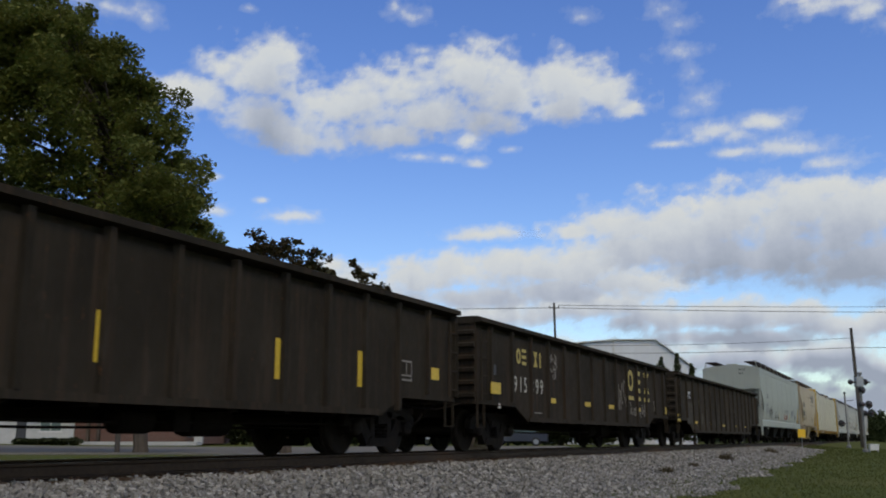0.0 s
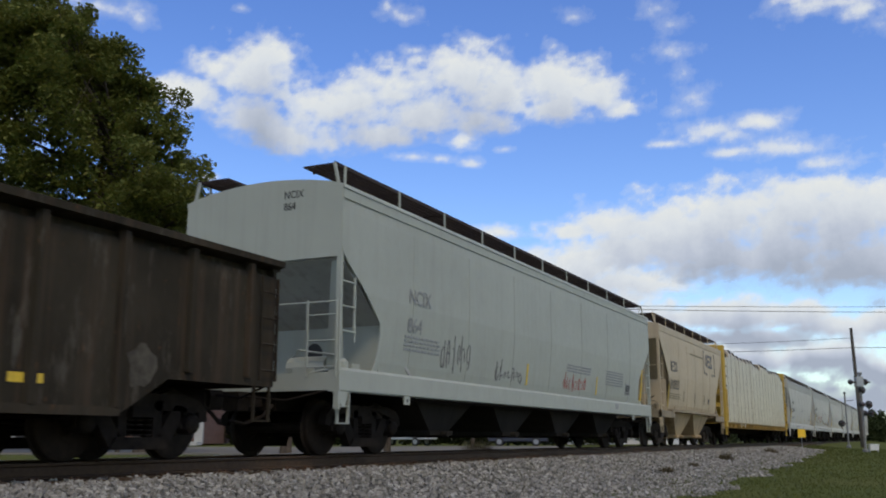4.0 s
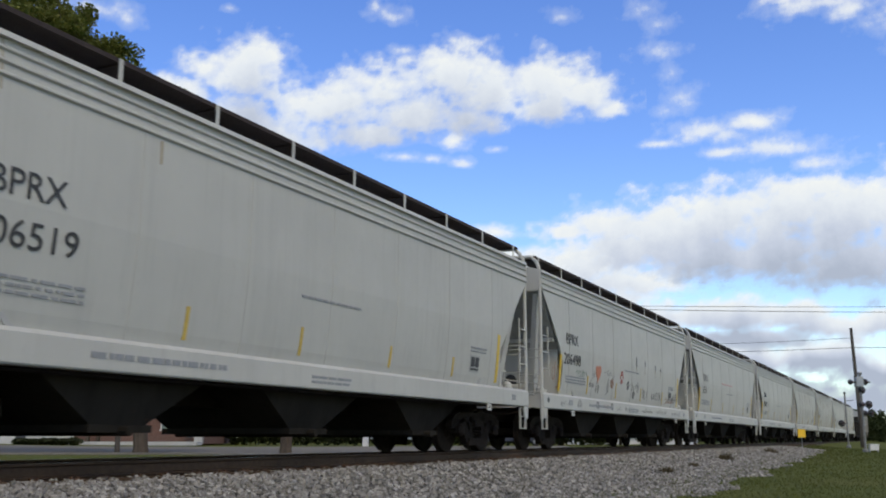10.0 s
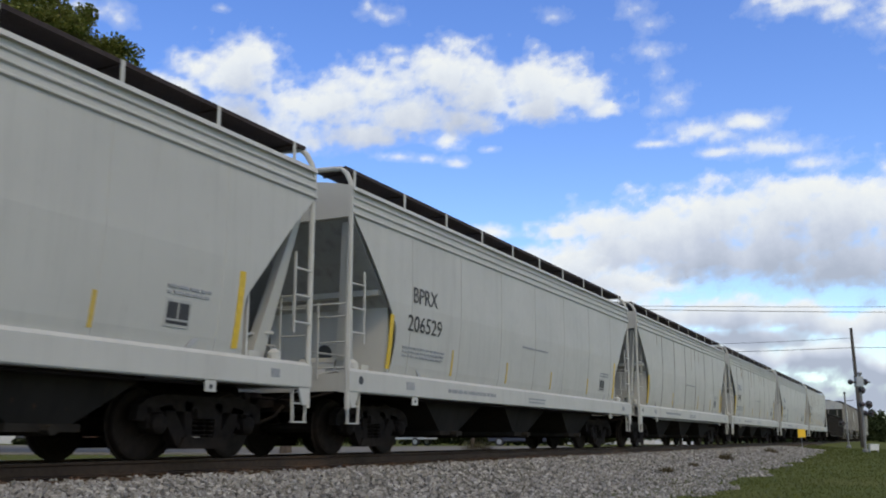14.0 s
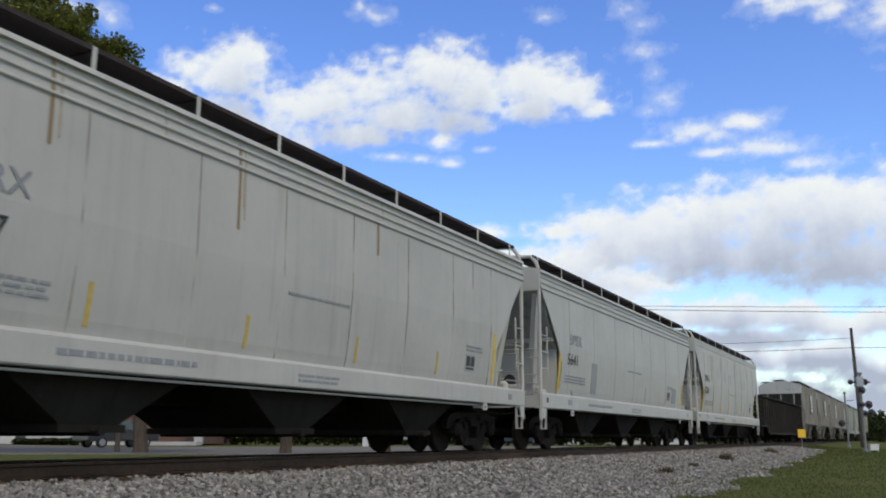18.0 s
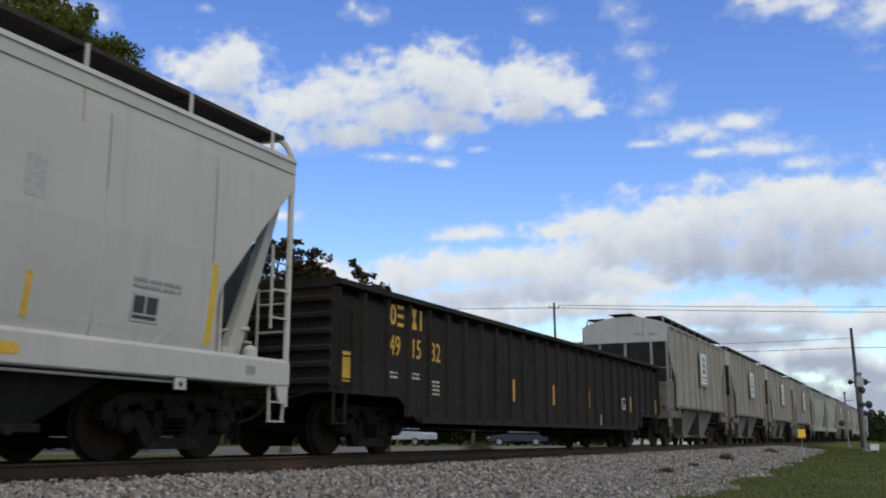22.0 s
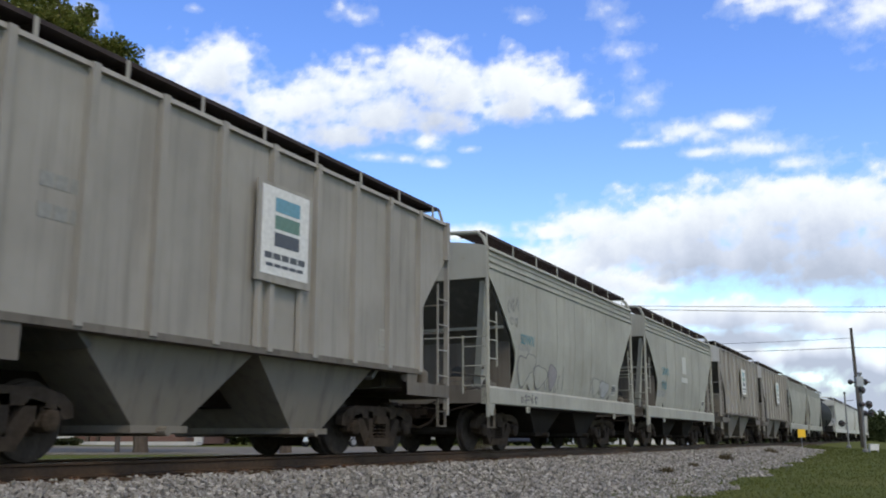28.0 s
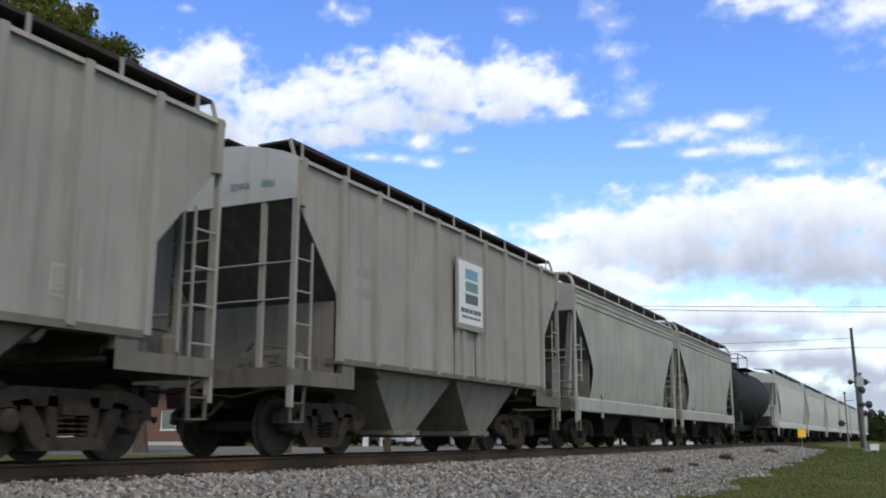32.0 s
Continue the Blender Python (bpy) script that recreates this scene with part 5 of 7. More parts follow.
    patch(car, "stencil_field", mat_fill, xx, y + k, y + w - k, z + k, z + h * 0.22, lift=0.012)


def side_text(x, y, z, size):
    """Text space laid on the side; on a hopper it leans with the bulge."""
    if x:
        return side_frame(x, y, z)
    xa, xb = hx(z), hx(z + size * 0.75)
    return side_frame(xa + 0.012, y, z) @ Matrix.Rotation(math.atan2(xb - xa, size * 0.75), 4, "X")


def number(car, text, y, z, size, mat, x=None, wide=0.82):
    words("lettering", text, size, side_text(x, y, z, size), mat, car, wide)


def shape_mark(car, name, mat, x, poly, lift=0.012):
    """A flat painted polygon of (y, z) corners on a side."""
    bm = bmesh.new()
    front = [bm.verts.new(((x + 0.004 if x else hx(z) + lift), y, z)) for y, z in poly]
    back = [bm.verts.new((v.co.x - 0.02, v.co.y, v.co.z)) for v in front]
    k = len(poly)
    bm.faces.new(front)
    bm.faces.new(back[::-1])
    for i in range(k):
        bm.faces.new((front[i], front[(i + 1) % k], back[(i + 1) % k], back[i]))
    return part(name, bm, mat, car)


def plain_mark(car, y, z, w, h, kinds, mat, x, gap=0.2):
    """A brand mark as plain shapes in its colour: o a ring, b stacked bars, d an hourglass, i a post."""
    step = w / len(kinds)
    for i, kind in enumerate(kinds):
        a, b = y + i * step + step * gap / 2, y + (i + 1) * step - step * gap / 2
        t = min(0.28 * (b - a), 0.2 * h)
        m_, c = (a + b) / 2, z + h / 2
        if kind == "o":
            n = 10
            for j in range(n):
                p, q = 2 * math.pi * j / n, 2 * math.pi * (j + 1) / n
                ra, rb_ = (b - a) / 2, h / 2
                shape_mark(car, "painted_ring", mat, x, [(m_ + ra * math.cos(p), c + rb_ * math.sin(p)), (m_ + ra * math.cos(q), c + rb_ * math.sin(q)),
                                                         (m_ + (ra - t) * math.cos(q), c + (rb_ - t) * math.sin(q)), (m_ + (ra - t) * math.cos(p), c + (rb_ - t) * math.sin(p))])
        elif kind == "b":
            for j in range(3):
                zz = z + (h - t) * j / 2
                shape_mark(car, "painted_bar", mat, x, [(a, zz), (b, zz), (b, zz + t), (a, zz + t)])
        elif kind == "d":
            shape_mark(car, "painted_wedge", mat, x, [(a, z), (b, z), (m_ + t * 0.3, c), (m_ - t * 0.3, c)])
            shape_mark(car, "painted_wedge", mat, x, [(m_ - t * 0.3, c), (m_ + t * 0.3, c), (b, z + h), (a, z + h)])
        else:
            shape_mark(car, "painted_bar", mat, x, [(m_ - t / 2, z), (m_ + t / 2, z), (m_ + t / 2, z + h), (m_ - t / 2, z + h)])


def scrawl(car, y, z, w, h, mat, seed, x=None, r=0.018, turns=5):
    """Sprayed strokes in a row of cells: bows, loops and uprights of an abstract painted tag."""
    rng = random.Random(seed)
    bm = bmesh.new()
    n = max(2, round(w / 0.24))
    cell = w / n

    def place(u, v):
        zz = z + h * v
        return ((x or hx(zz) + 0.004) + 0.001, y + u, zz)

    def stroke(pts):
        for p, q in zip(pts, pts[1:]):
            bar(bm, place(*p), place(*q), r * 1.5, 0.006, up=(1, 0, 0))

    for i in range(n):
        mid, top, lean = cell * (i + 0.5), rng.uniform(0.6, 1.0), rng.uniform(-0.03, 0.03)
        for _ in range(rng.randint(1, 2)):
            a0, span = rng.uniform(0, 6.28), rng.uniform(2.4, 5.6)
            ra, rb_, cz = cell * rng.uniform(0.22, 0.42), top * rng.uniform(0.2, 0.45), top * rng.uniform(0.35, 0.6)
            stroke([(mid + ra * math.cos(a0 + span * j / 7) + lean * j / 7, cz + rb_ * math.sin(a0 + span * j / 7)) for j in range(8)])
        if rng.random() < 0.6:
            u = mid + rng.uniform(-0.35, 0.35) * cell
            stroke([(u, rng.uniform(0, 0.2)), (u + lean, top * 0.5), (u + 2 * lean, top)])
    tagged(part("painted_scrawl", bm, mat, car), kind="stuff")


M_BROWNINK = plain("brown_spray", (0.22, 0.12, 0.08), 0.7)
M_MAUVE = plain("mauve_grey_spray", (0.21, 0.20, 0.205), 0.8)
M_HEART = plain("orange_red_spray", (0.42, 0.16, 0.09), 0.7)
M_REDINK = plain("red_spray", (0.30, 0.07, 0.06), 0.7)
M_GREYINK = plain("grey_spray", (0.25, 0.252, 0.24), 0.7)
M_DARKINK = plain("dark_spray", (0.11, 0.11, 0.115), 0.7)
M_GREENINK = plain("green_spray", (0.19, 0.24, 0.20), 0.7)
M_BLUEINK = plain("blue_lettering", (0.06, 0.19, 0.23), 0.7)
M_FAINT = plain("faint_stencil", (0.205, 0.208, 0.195), 0.8)
M_ORANGE = plain("orange_tape", (0.56, 0.32, 0.03), 0.6)
M_GOLD = plain("faded_yellow_lettering", (0.42, 0.33, 0.10), 0.8)
M_MOTTLE = rough_mat("mottled_chalk", (0.022, 0.019, 0.015), (0.10, 0.09, 0.072), 6, 0.95, 0.1)
M_CHALK = plain("chalky_scrape", (0.22, 0.20, 0.18), 0.9)
M_PALEINK = plain("pale_worn_lettering", (0.48, 0.46, 0.40), 0.8)
M_PATCH = plain("grey_paint_patch", (0.26, 0.27, 0.27), 0.7)
M_REDTEXT = plain("faint_red_lettering", (0.50, 0.33, 0.31), 0.7)


def white_hopper_marks(car, length, code, num, ticks, mark=M_INK, numark=M_BLACK, first=True, dx=0.0, panel=3.1):
    h = length / 2
    if first:
        number(car, code, -h + 2.1 + dx, 2.70, 0.42, mark, None, 1.0)
        number(car, num, -h + 1.95 + dx, 2.18, 0.42, numark, None, 1.1)
        lines(car, M_INK, -h + 1.85, -h + 3.5, 1.86, 3)
    tick(car, -h + 1.40, 1.46, 2.40, M_YEL, 0.11)
    tick(car, h - 1.70, 1.46, 2.50, M_YEL, 0.12)
    for y, z1 in ticks:
        tick(car, y, 1.48, z1, M_YELDIRT, 0.065)
    stencil_box(car, h - panel, 1.62, 0.46, 0.34, M_STAIN, M_BLACK)
    lines(car, M_INK, h - panel, h - panel + 0.8, 2.10, 2)
    lines(car, M_INK, -0.8, 0.9, 2.34, 1)
    lines(car, M_INK, -h + 3.6, -h + 5.9, 1.14, 1, 0.07, x=1.617)
    lines(car, M_INK, -0.5, 0.6, 1.16, 2, 0.04, x=1.617)
    patch(car, "sill_plate", M_PATCH, 1.617, -h + 1.9, -h + 2.2, 1.12, 1.26)
    bm = bmesh.new()
    tube(bm, [(1.60, -h + 0.36, 1.2), (1.619, -h + 0.36, 1.2)], 0.07, 12)
    part("sill_hole", bm, M_BLACK, car)
    patch(car, "sill_plate", M_INK, 1.617, h - 1.0, h - 0.8, 1.12, 1.24)


M_STAIN = plain("faint_grey_stain", (0.34, 0.345, 0.325), 0.8)
M_RUN = plain("brown_rust_run", (0.23, 0.16, 0.085), 0.85)
M_RUNPALE = plain("pale_rust_run", (0.33, 0.29, 0.215), 0.85)
TK = [(-4.45, 1.98), (-1.65, 1.93), (1.22, 1.90), (4.15, 1.90)]
white_hopper_marks(hop_6, 16.75, "BPRX", "206519", [(-3.2, 1.9), (-0.7, 1.9), (2.0, 1.85), (4.5, 1.85)], M_BLACK)
white_hopper_marks(hop_7, 16.3, "BPRX", "206498", TK, M_BLACK, dx=-0.35)
white_hopper_marks(hop_8, 16.75, "BPRX", "5731", TK)
white_hopper_marks(hop_9, 16.7, "BPRX", "206529", TK, M_BLACK)
white_hopper_marks(hop_10, 16.05, "", "", [(1.5, 2.0), (4.1, 1.95), (6.7, 2.2), (-3.0, 1.95)], first=False)
white_hopper_marks(hop_11, 17.0, "BPRX", "5497", TK)
white_hopper_marks(hop_12, 17.05, "BPRX", "5641", [(1.52, 1.95), (4.4, 1.9)], panel=3.98)
patch(hop_12, "paint_patch", M_PATCH, None, -4.45, -3.95, 1.5, 2.35)
patch(hop_12, "paint_patch", M_PATCH, None, 5.3, 5.95, 1.55, 2.1)
white_hopper_marks(hop_13, 16.7, "BPRX", "6230", [], M_BLACK, dx=-0.35)
for y in (-4.82, -2.83, -0.71, 1.52, 3.8):
    tick(hop_13, y, 1.5, 1.98, M_ORANGE, 0.07)
for y in (-2.8, 3.5):
    patch(hop_13, "sill_reflector", M_ORANGE, 1.617, y - 0.2, y + 0.2, 1.10, 1.22)
lines(hop_8, M_REDTEXT, -2.0, 0.8, 2.75, 1, 0.06)
for i, (y, z, w, hh, mt) in enumerate(((-7.4, 1.55, 0.6, 0.8, M_BROWNINK), (-5.5, 1.88, 0.95, 0.36, M_GREENINK), (-4.3, 1.68, 0.42, 0.20, M_DARKINK), (-4.1, 1.95, 0.3, 0.25, M_GREYINK), (-3.75, 1.50, 0.4, 0.45, M_DARKINK),
                                        (-2.95, 2.02, 1.05, 0.30, M_GREYINK), (-2.75, 1.55, 0.35, 0.5, M_GREYINK), (0.0, 1.72, 0.95, 0.42, M_GREYINK), (1.4, 1.55, 0.7, 0.5, M_GREYINK), (2.6, 1.55, 1.5, 0.36, M_DARKINK), (4.6, 1.5, 1.2, 0.32, M_BROWNINK), (5.6, 1.55, 0.9, 0.4, M_DARKINK))):
    scrawl(hop_7, y, z, w, hh, mt, 40 + i, turns=4, r=0.013)
for i, (y, w) in enumerate(((-6.9, 1.0), (-5.6, 0.5), (-3.2, 0.6), (-1.9, 0.5), (-1.0, 1.6), (0.96, 1.4), (2.8, 1.6), (5.2, 1.4))):
    scrawl(hop_7, y, 1.10, w, 0.16, (M_GREYINK, M_GREYINK, M_BROWNINK)[i % 3] if y != 0.96 else M_DARKINK, 60 + i, x=1.617, r=0.009, turns=6)
for y in (-5.37, -3.77, -2.37):
    plain_mark(hop_7, y - 0.12, 1.09, 0.24, 0.22, "o", M_DARKINK if y > -5 else M_GREYINK, 1.617, 0.0)


def blot(car, mat, y, z, a, b, n=12, name="painted_spot"):
    """An oval of paint."""
    shape_mark(car, name, mat, None, [(y + a * math.cos(2 * math.pi * i / n), z + b * math.sin(2 * math.pi * i / n)) for i in range(n)])


def paw(car, mat, y, z, k, tall=1.0):
    """A printed pad with four toes above it."""
    blot(car, mat, y, z, 0.085 * k, 0.075 * k)
    for d, e in ((-0.11, 0.09), (-0.04, 0.15), (0.04, 0.15), (0.11, 0.09)):
        blot(car, mat, y + d * k, z + e * k * tall, 0.025 * k, 0.045 * k * tall, 8)


shape_mark(hop_7, "painted_heart", M_HEART, None, [(-3.52 + 0.25 * math.sin(a) ** 3, 2.12 + 0.017 * (13 * math.cos(a) - 5 * math.cos(2 * a) - 2 * math.cos(3 * a) - math.cos(4 * a))) for a in [2 * math.pi * i / 24 for i in range(24)]])
paw(hop_7, M_DARKINK, -0.37, 1.85, 1.0)
paw(hop_7, M_DARKINK, 0.34, 1.60, 0.9)
paw(hop_7, M_REDINK, -1.11, 2.0, 1.1, 1.5)
for a in range(5):
    blot(hop_7, M_BROWNINK, -2.11 + 0.09 * math.cos(a * 1.257), 1.88 + 0.09 * math.sin(a * 1.257), 0.06, 0.06, 8)
for y, z, hh in ((0.57, 2.72, 0.16), (1.65, 2.72, 0.09), (3.03, 2.67, 0.09), (3.79, 2.65, 0.05)):
    blot(hop_7, M_DARKINK, y, z, 0.035, hh, 8, "rust_dot")
    patch(hop_7, "rust_run", M_RUNPALE, None, y - 0.012, y + 0.012, z - hh - 0.25, z - hh, lift=0.005)
for car, y_, z0, z1, w_, mt in ((hop_11, -5.25, 3.35, 4.30, 0.05, M_RUN), (hop_11, -5.12, 3.45, 4.25, 0.03, M_RUNPALE), (hop_11, -2.05, 3.05, 4.25, 0.05, M_RUN), (hop_11, -1.92, 3.2, 4.2, 0.03, M_RUNPALE), (hop_11, 1.70, 3.35, 3.95, 0.06, M_RUN),
                                (hop_13, -5.12, 2.80, 3.95, 0.13, M_RUNPALE), (hop_13, -5.06, 3.4, 3.95, 0.06, M_RUN), (hop_13, -2.47, 2.9, 4.15, 0.05, M_RUNPALE), (hop_13, 1.36, 3.45, 4.22, 0.05, M_RUNPALE)):
    patch(car, "rust_run", mt, None, y_, y_ + w_, z0, z1, lift=0.006)
for y_, z_ in ((-0.55, 2.85), (0.75, 2.85), (-3.7, 3.0), (2.6, 2.8), (3.6, 2.75), (-1.9, 2.9)):
    patch(hop_13, "grey_stain", M_STAIN, None, y_, y_ + 0.26, z_, z_ + 0.45, lift=0.005)
rng_run = random.Random(17)
for car, h_, n_ in ((hop_10, 8.0, 7), (hop_11, 8.5, 4), (hop_13, 8.3, 3), (hop_12, 8.5, 2), (hop_6, 8.3, 2)):
    for i_ in range(n_):
        y_ = rng_run.uniform(-h_ + 1.8, h_ - 1.8)
        top_ = rng_run.choice((3.86, 3.86, 4.34))
        len_ = rng_run.uniform(0.25, 0.9)
        w_ = rng_run.uniform(0.02, 0.05)
        patch(car, "rust_run", rng_run.choice((M_RUN, M_RUNPALE, M_RUNPALE)), None, y_, y_ + w_, top_ - len_, top_, lift=0.005)
# tan hopper
plain_mark(hop_4, -4.4, 2.74, 1.15, 0.38, "obdi", M_BLACK, None, 0.25)
number(hop_4, "242823", -4.5, 2.10, 0.52, M_BLACK, None, 0.98)
plain_mark(hop_4, 2.18, 3.30, 1.5, 0.56, "obd", M_DARKINK, None, 0.12)
for y in (1.85, 4.2):
    patch(hop_4, "bracket_line", M_BLACK, None, y - 0.03, y + 0.03, 3.0, 4.0)
    for z in (3.0, 3.93):
        patch(hop_4, "bracket_line", M_BLACK, None, min(y, y + (0.15 if y < 3 else -0.15)), max(y, y + (0.15 if y < 3 else -0.15)), z, z + 0.07, lift=0.011)
for y in (2.22, 2.45, 3.55, 3.78):
    bm = bmesh.new()
    tube(bm, [(hx(3.0) - 0.01, y, 3.02), (hx(3.0) + 0.005, y, 3.02)], 0.07, 10)
    part("painted_dot", bm, M_BLACK, hop_4)
tick(hop_4, -4.62, 1.42, 2.25, M_YELDIRT, 0.09)
for y in (-2.1, -0.05, 1.87):
    tick(hop_4, y, 1.68, 2.08, M_OLIVE, 0.08)
stencil_box(hop_4, 2.6, 1.68, 0.36, 0.3, M_TAN, M_BLACK)
lines(hop_4, M_OLIVE, -0.9, 1.7, 3.6, 1, 0.06)
lines(hop_4, M_OLIVE, -4.5, -2.7, 1.9, 3)
# long grey hopper
tick(hop_3, 8.74, 1.5, 2.5, M_YEL, 0.10)
tick(hop_3, 3.9, 1.5, 2.0, M_YEL, 0.08)
tick(hop_3, -1.5, 1.5, 2.0, M_YEL, 0.08)
stencil_box(hop_3, 6.85, 1.6, 0.5, 0.35, M_PATCH, M_BLACK)
lines(hop_3, M_INK, 4.75, 6.55, 2.2, 6)
lines(hop_3, M_INK, 1.3, 3.3, 2.15, 3)
number(hop_3, "NCIX", -7.5, 2.66, 0.40, M_INK, None, 0.9)
number(hop_3, "864", -7.5, 2.14, 0.40, M_INK, None, 0.95)
for text, z in (("NCIX", 4.2), ("864", 4.0)):
    words("end_lettering", text, 0.19, Matrix.Translation((0.46, -9.764, z)) @ Matrix.Rotation(math.pi / 2, 4, "X"), M_BLACK, hop_3, 0.85)
lines(hop_3, M_INK, -7.55, -6.15, 2.05, 4)
scrawl(hop_3, 1.0, 1.5, 1.9, 0.55, M_REDINK, 5, turns=7)
scrawl(hop_3, -6.1, 1.5, 1.4, 0.8, M_DARKINK, 9, turns=5)
scrawl(hop_3, -3.4, 1.5, 1.6, 0.5, M_DARKINK, 10, turns=6)
patch(hop_3, "sill_plate", M_PATCH, 1.617, 5.5, 5.8, 1.14, 1.3)
# gondolas; the side stands at x 1.57
GX = 1.571
for y in (-0.05, 3.28, 5.52):
    patch(gon_a, "reflector_stripe", M_YEL, GX, y - 0.07, y + 0.07, 1.10, 1.68)
patch(gon_a, "reflector_square", M_YEL, GX, 8.0, 8.4, 1.36, 1.58)
stencil_box(gon_a, 6.9, 1.28, 0.4, 0.36, M_CHALK, M_GOND, x=GX)
patch(gon_b, "reflector_square", M_YEL, GX + 0.088, -7.82, -7.32, 1.21, 1.45)
plain_mark(gon_b, -6.21, 1.95, 0.68, 0.36, "ob", M_GOLD, GX)
plain_mark(gon_b, -5.11, 1.95, 0.62, 0.36, "di", M_GOLD, GX)
for d, y in (("9", -6.36), ("1", -6.03), ("5", -5.74), ("3", -5.28), ("9", -4.98), ("9", -4.68)):
    number(gon_b, d, y, 1.32, 0.50, M_PALEINK, GX + 0.005)
patch(gon_b, "dark_square", M_BLACK, GX, -7.74, -7.36, 1.62, 1.84)
lines(gon_b, M_PALEINK, -7.68, -7.46, 1.70, 1, 0.08, x=GX + 0.005)
lines(gon_b, M_PALEINK, -7.24, -7.12, 0.98, 2, 0.04, 0.06, x=GX)
lines(gon_b, M_CHALK, -5.06, -4.56, 0.86, 1, 0.03, x=GX)
for i, (y, w) in enumerate(((3.17, 0.63), (4.17, 0.47), (5.1, 0.68))):
    plain_mark(gon_b, y, 1.75, w, 0.68, "obd"[i], M_GOLD, GX, 0.0)
    patch(gon_b, "painted_block", M_GOLD, GX, y, y + w, 1.48, 1.60)
for y in (-3.83, -0.98, 1.28, 4.33):
    patch(gon_b, "reflector_bar", M_YEL, GX, y - 0.25, y + 0.25, 1.14, 1.26)
patch(gon_b, "reflector_square", M_YEL, GX, 7.91, 8.30, 1.14, 1.38)
stencil_box(gon_b, 6.35, 1.2, 0.36, 0.34, M_CHALK, M_GOND, x=GX)
scrawl(gon_b, 1.94, 1.1, 1.1, 1.2, M_CHALK, 21, x=GX, turns=6)
scrawl(gon_b, 3.24, 0.95, 2.2, 0.5, M_CHALK, 22, x=GX, turns=7)
for i in range(3):
    scrawl(gon_b, -4.08 + 0.05 * i, 1.72 + 0.2 * i, 0.6, 0.3, M_CHALK, 23 + i, x=GX, turns=4)
number(gon_c, "NYC", -8.05, 1.86, 0.36, M_WHITEPAINT, GX + 0.005)
patch(gon_c, "worn_patch", M_MOTTLE, GX, -8.14, -7.12, 0.85, 1.72)
for y0, y1, z0, z1 in ((3.45, 4.1, 0.78, 1.66), (4.38, 4.47, 1.6, 2.3), (1.36, 1.46, 1.7, 2.45), (-0.9, -0.78, 1.3, 2.1), (1.2, 1.42, 0.9, 1.5), (5.62, 5.74, 0.95, 1.5), (-5.6, -5.0, 0.85, 1.35), (-4.4, -4.2, 0.75, 1.5), (-2.6, -2.0, 0.7, 1.25), (7.2, 7.7, 0.8, 1.4), (-1.5, -1.35, 0.8, 1.7), (-6.3, -6.2, 1.0, 2.0)):
    rng_c = random.Random(int(y0 * 100))
    n_c = 14
    shape_mark(gon_c, "chalky_stain", M_MOTTLE, GX, [((y0 + y1) / 2 + (y1 - y0) / 2 * rng_c.uniform(0.6, 1.15) * math.cos(2 * math.pi * i_ / n_c), (z0 + z1) / 2 + (z1 - z0) / 2 * rng_c.uniform(0.7, 1.1) * math.sin(2 * math.pi * i_ / n_c)) for i_ in range(n_c)])
plain_mark(gon_c, 4.66, 1.02, 0.2, 0.26, "o", M_CHALK, GX, 0.0)
for y, z in ((-9.6, 1.15), (-9.6, 0.97), (-6.5, 0.93), (-3.4, 0.94), (-0.38, 0.87), (2.72, 0.9), (5.83, 0.88)):
    patch(gon_c, "reflector_bar", M_YEL, GX, y - 0.22, y + 0.22, z - 0.05, z + 0.05)
plain_mark(gon_14, -8.60, 2.22, 0.54, 0.37, "ob", M_ORANGE, GX)
plain_mark(gon_14, -7.81, 2.22, 0.52, 0.37, "di", M_ORANGE, GX)
for q, y in (("49", -8.60), ("15", -7.81), ("32", -7.02)):
    number(gon_14, q, y, 1.70, 0.50, M_ORANGE, GX + 0.005)
for y, k in ((-6.3, 0.06), (-2.9, 0.06), (-0.27, 0.06), (2.63, 0.03), (6.85, 0.06), (10.05, 0.06)):
    patch(gon_14, "reflector_stripe", M_ORANGE, GX, y - k * 0.8, y + k * 0.8, 1.10, 1.58)
patch(gon_14, "reflector_stripe", M_ORANGE, GX, -10.08, -9.84, 1.16, 1.64)
stencil_box(gon_14, 5.88, 1.16, 0.36, 0.34, M_WHITEPAINT, M_GOND2, x=GX)
lines(gon_14, M_PALEINK, -8.75, -8.3, 1.38, 2, x=GX)
lines(gon_14, M_PALEINK, -7.85, -7.45, 1.40, 2, x=GX)
lines(gon_14, M_PALEINK, -7.15, -6.65, 1.30, 4, x=GX)
patch(gon_14, "white_tick", M_PALEINK, GX, 3.63, 3.70, 0.66, 0.95)
lines(gon_14, M_PALEINK, 7.9, 8.25, 1.26, 2, x=GX)
lines(gon_14, M_PALEINK, 8.65, 9.0, 1.28, 3, x=GX)
# flatcar number on the sill
words("lettering", "865119", 0.21, side_frame(1.604, -6.3, 0.86), M_WHITEPAINT, flat_5, 0.8)
words("lettering", "TTZX", 0.21, side_frame(1.604, -7.5, 0.86), M_WHITEPAINT, flat_5, 0.8)
words("end_lettering", "915399", 0.24, Matrix.Translation((0.2, -8.52, 2.38)) @ Matrix.Rotation(math.pi / 2, 4, "X"), M_PALEINK, gon_b, 0.8)
# dusty hoppers
number(hop_20, "9768", -3.65, 2.02, 0.40, M_BLUEINK, None, 0.9)
number(hop_20, "SDWX", -3.65, 2.52, 0.40, M_BLUEINK, None, 0.9)
number(hop_19, "SDWX", -3.95, 2.42, 0.33, M_BLUEINK, None, 0.9)
patch(hop_20, "paint_patch", M_WHITECAR, None, -0.3, 0.35, 2.75, 3.4)
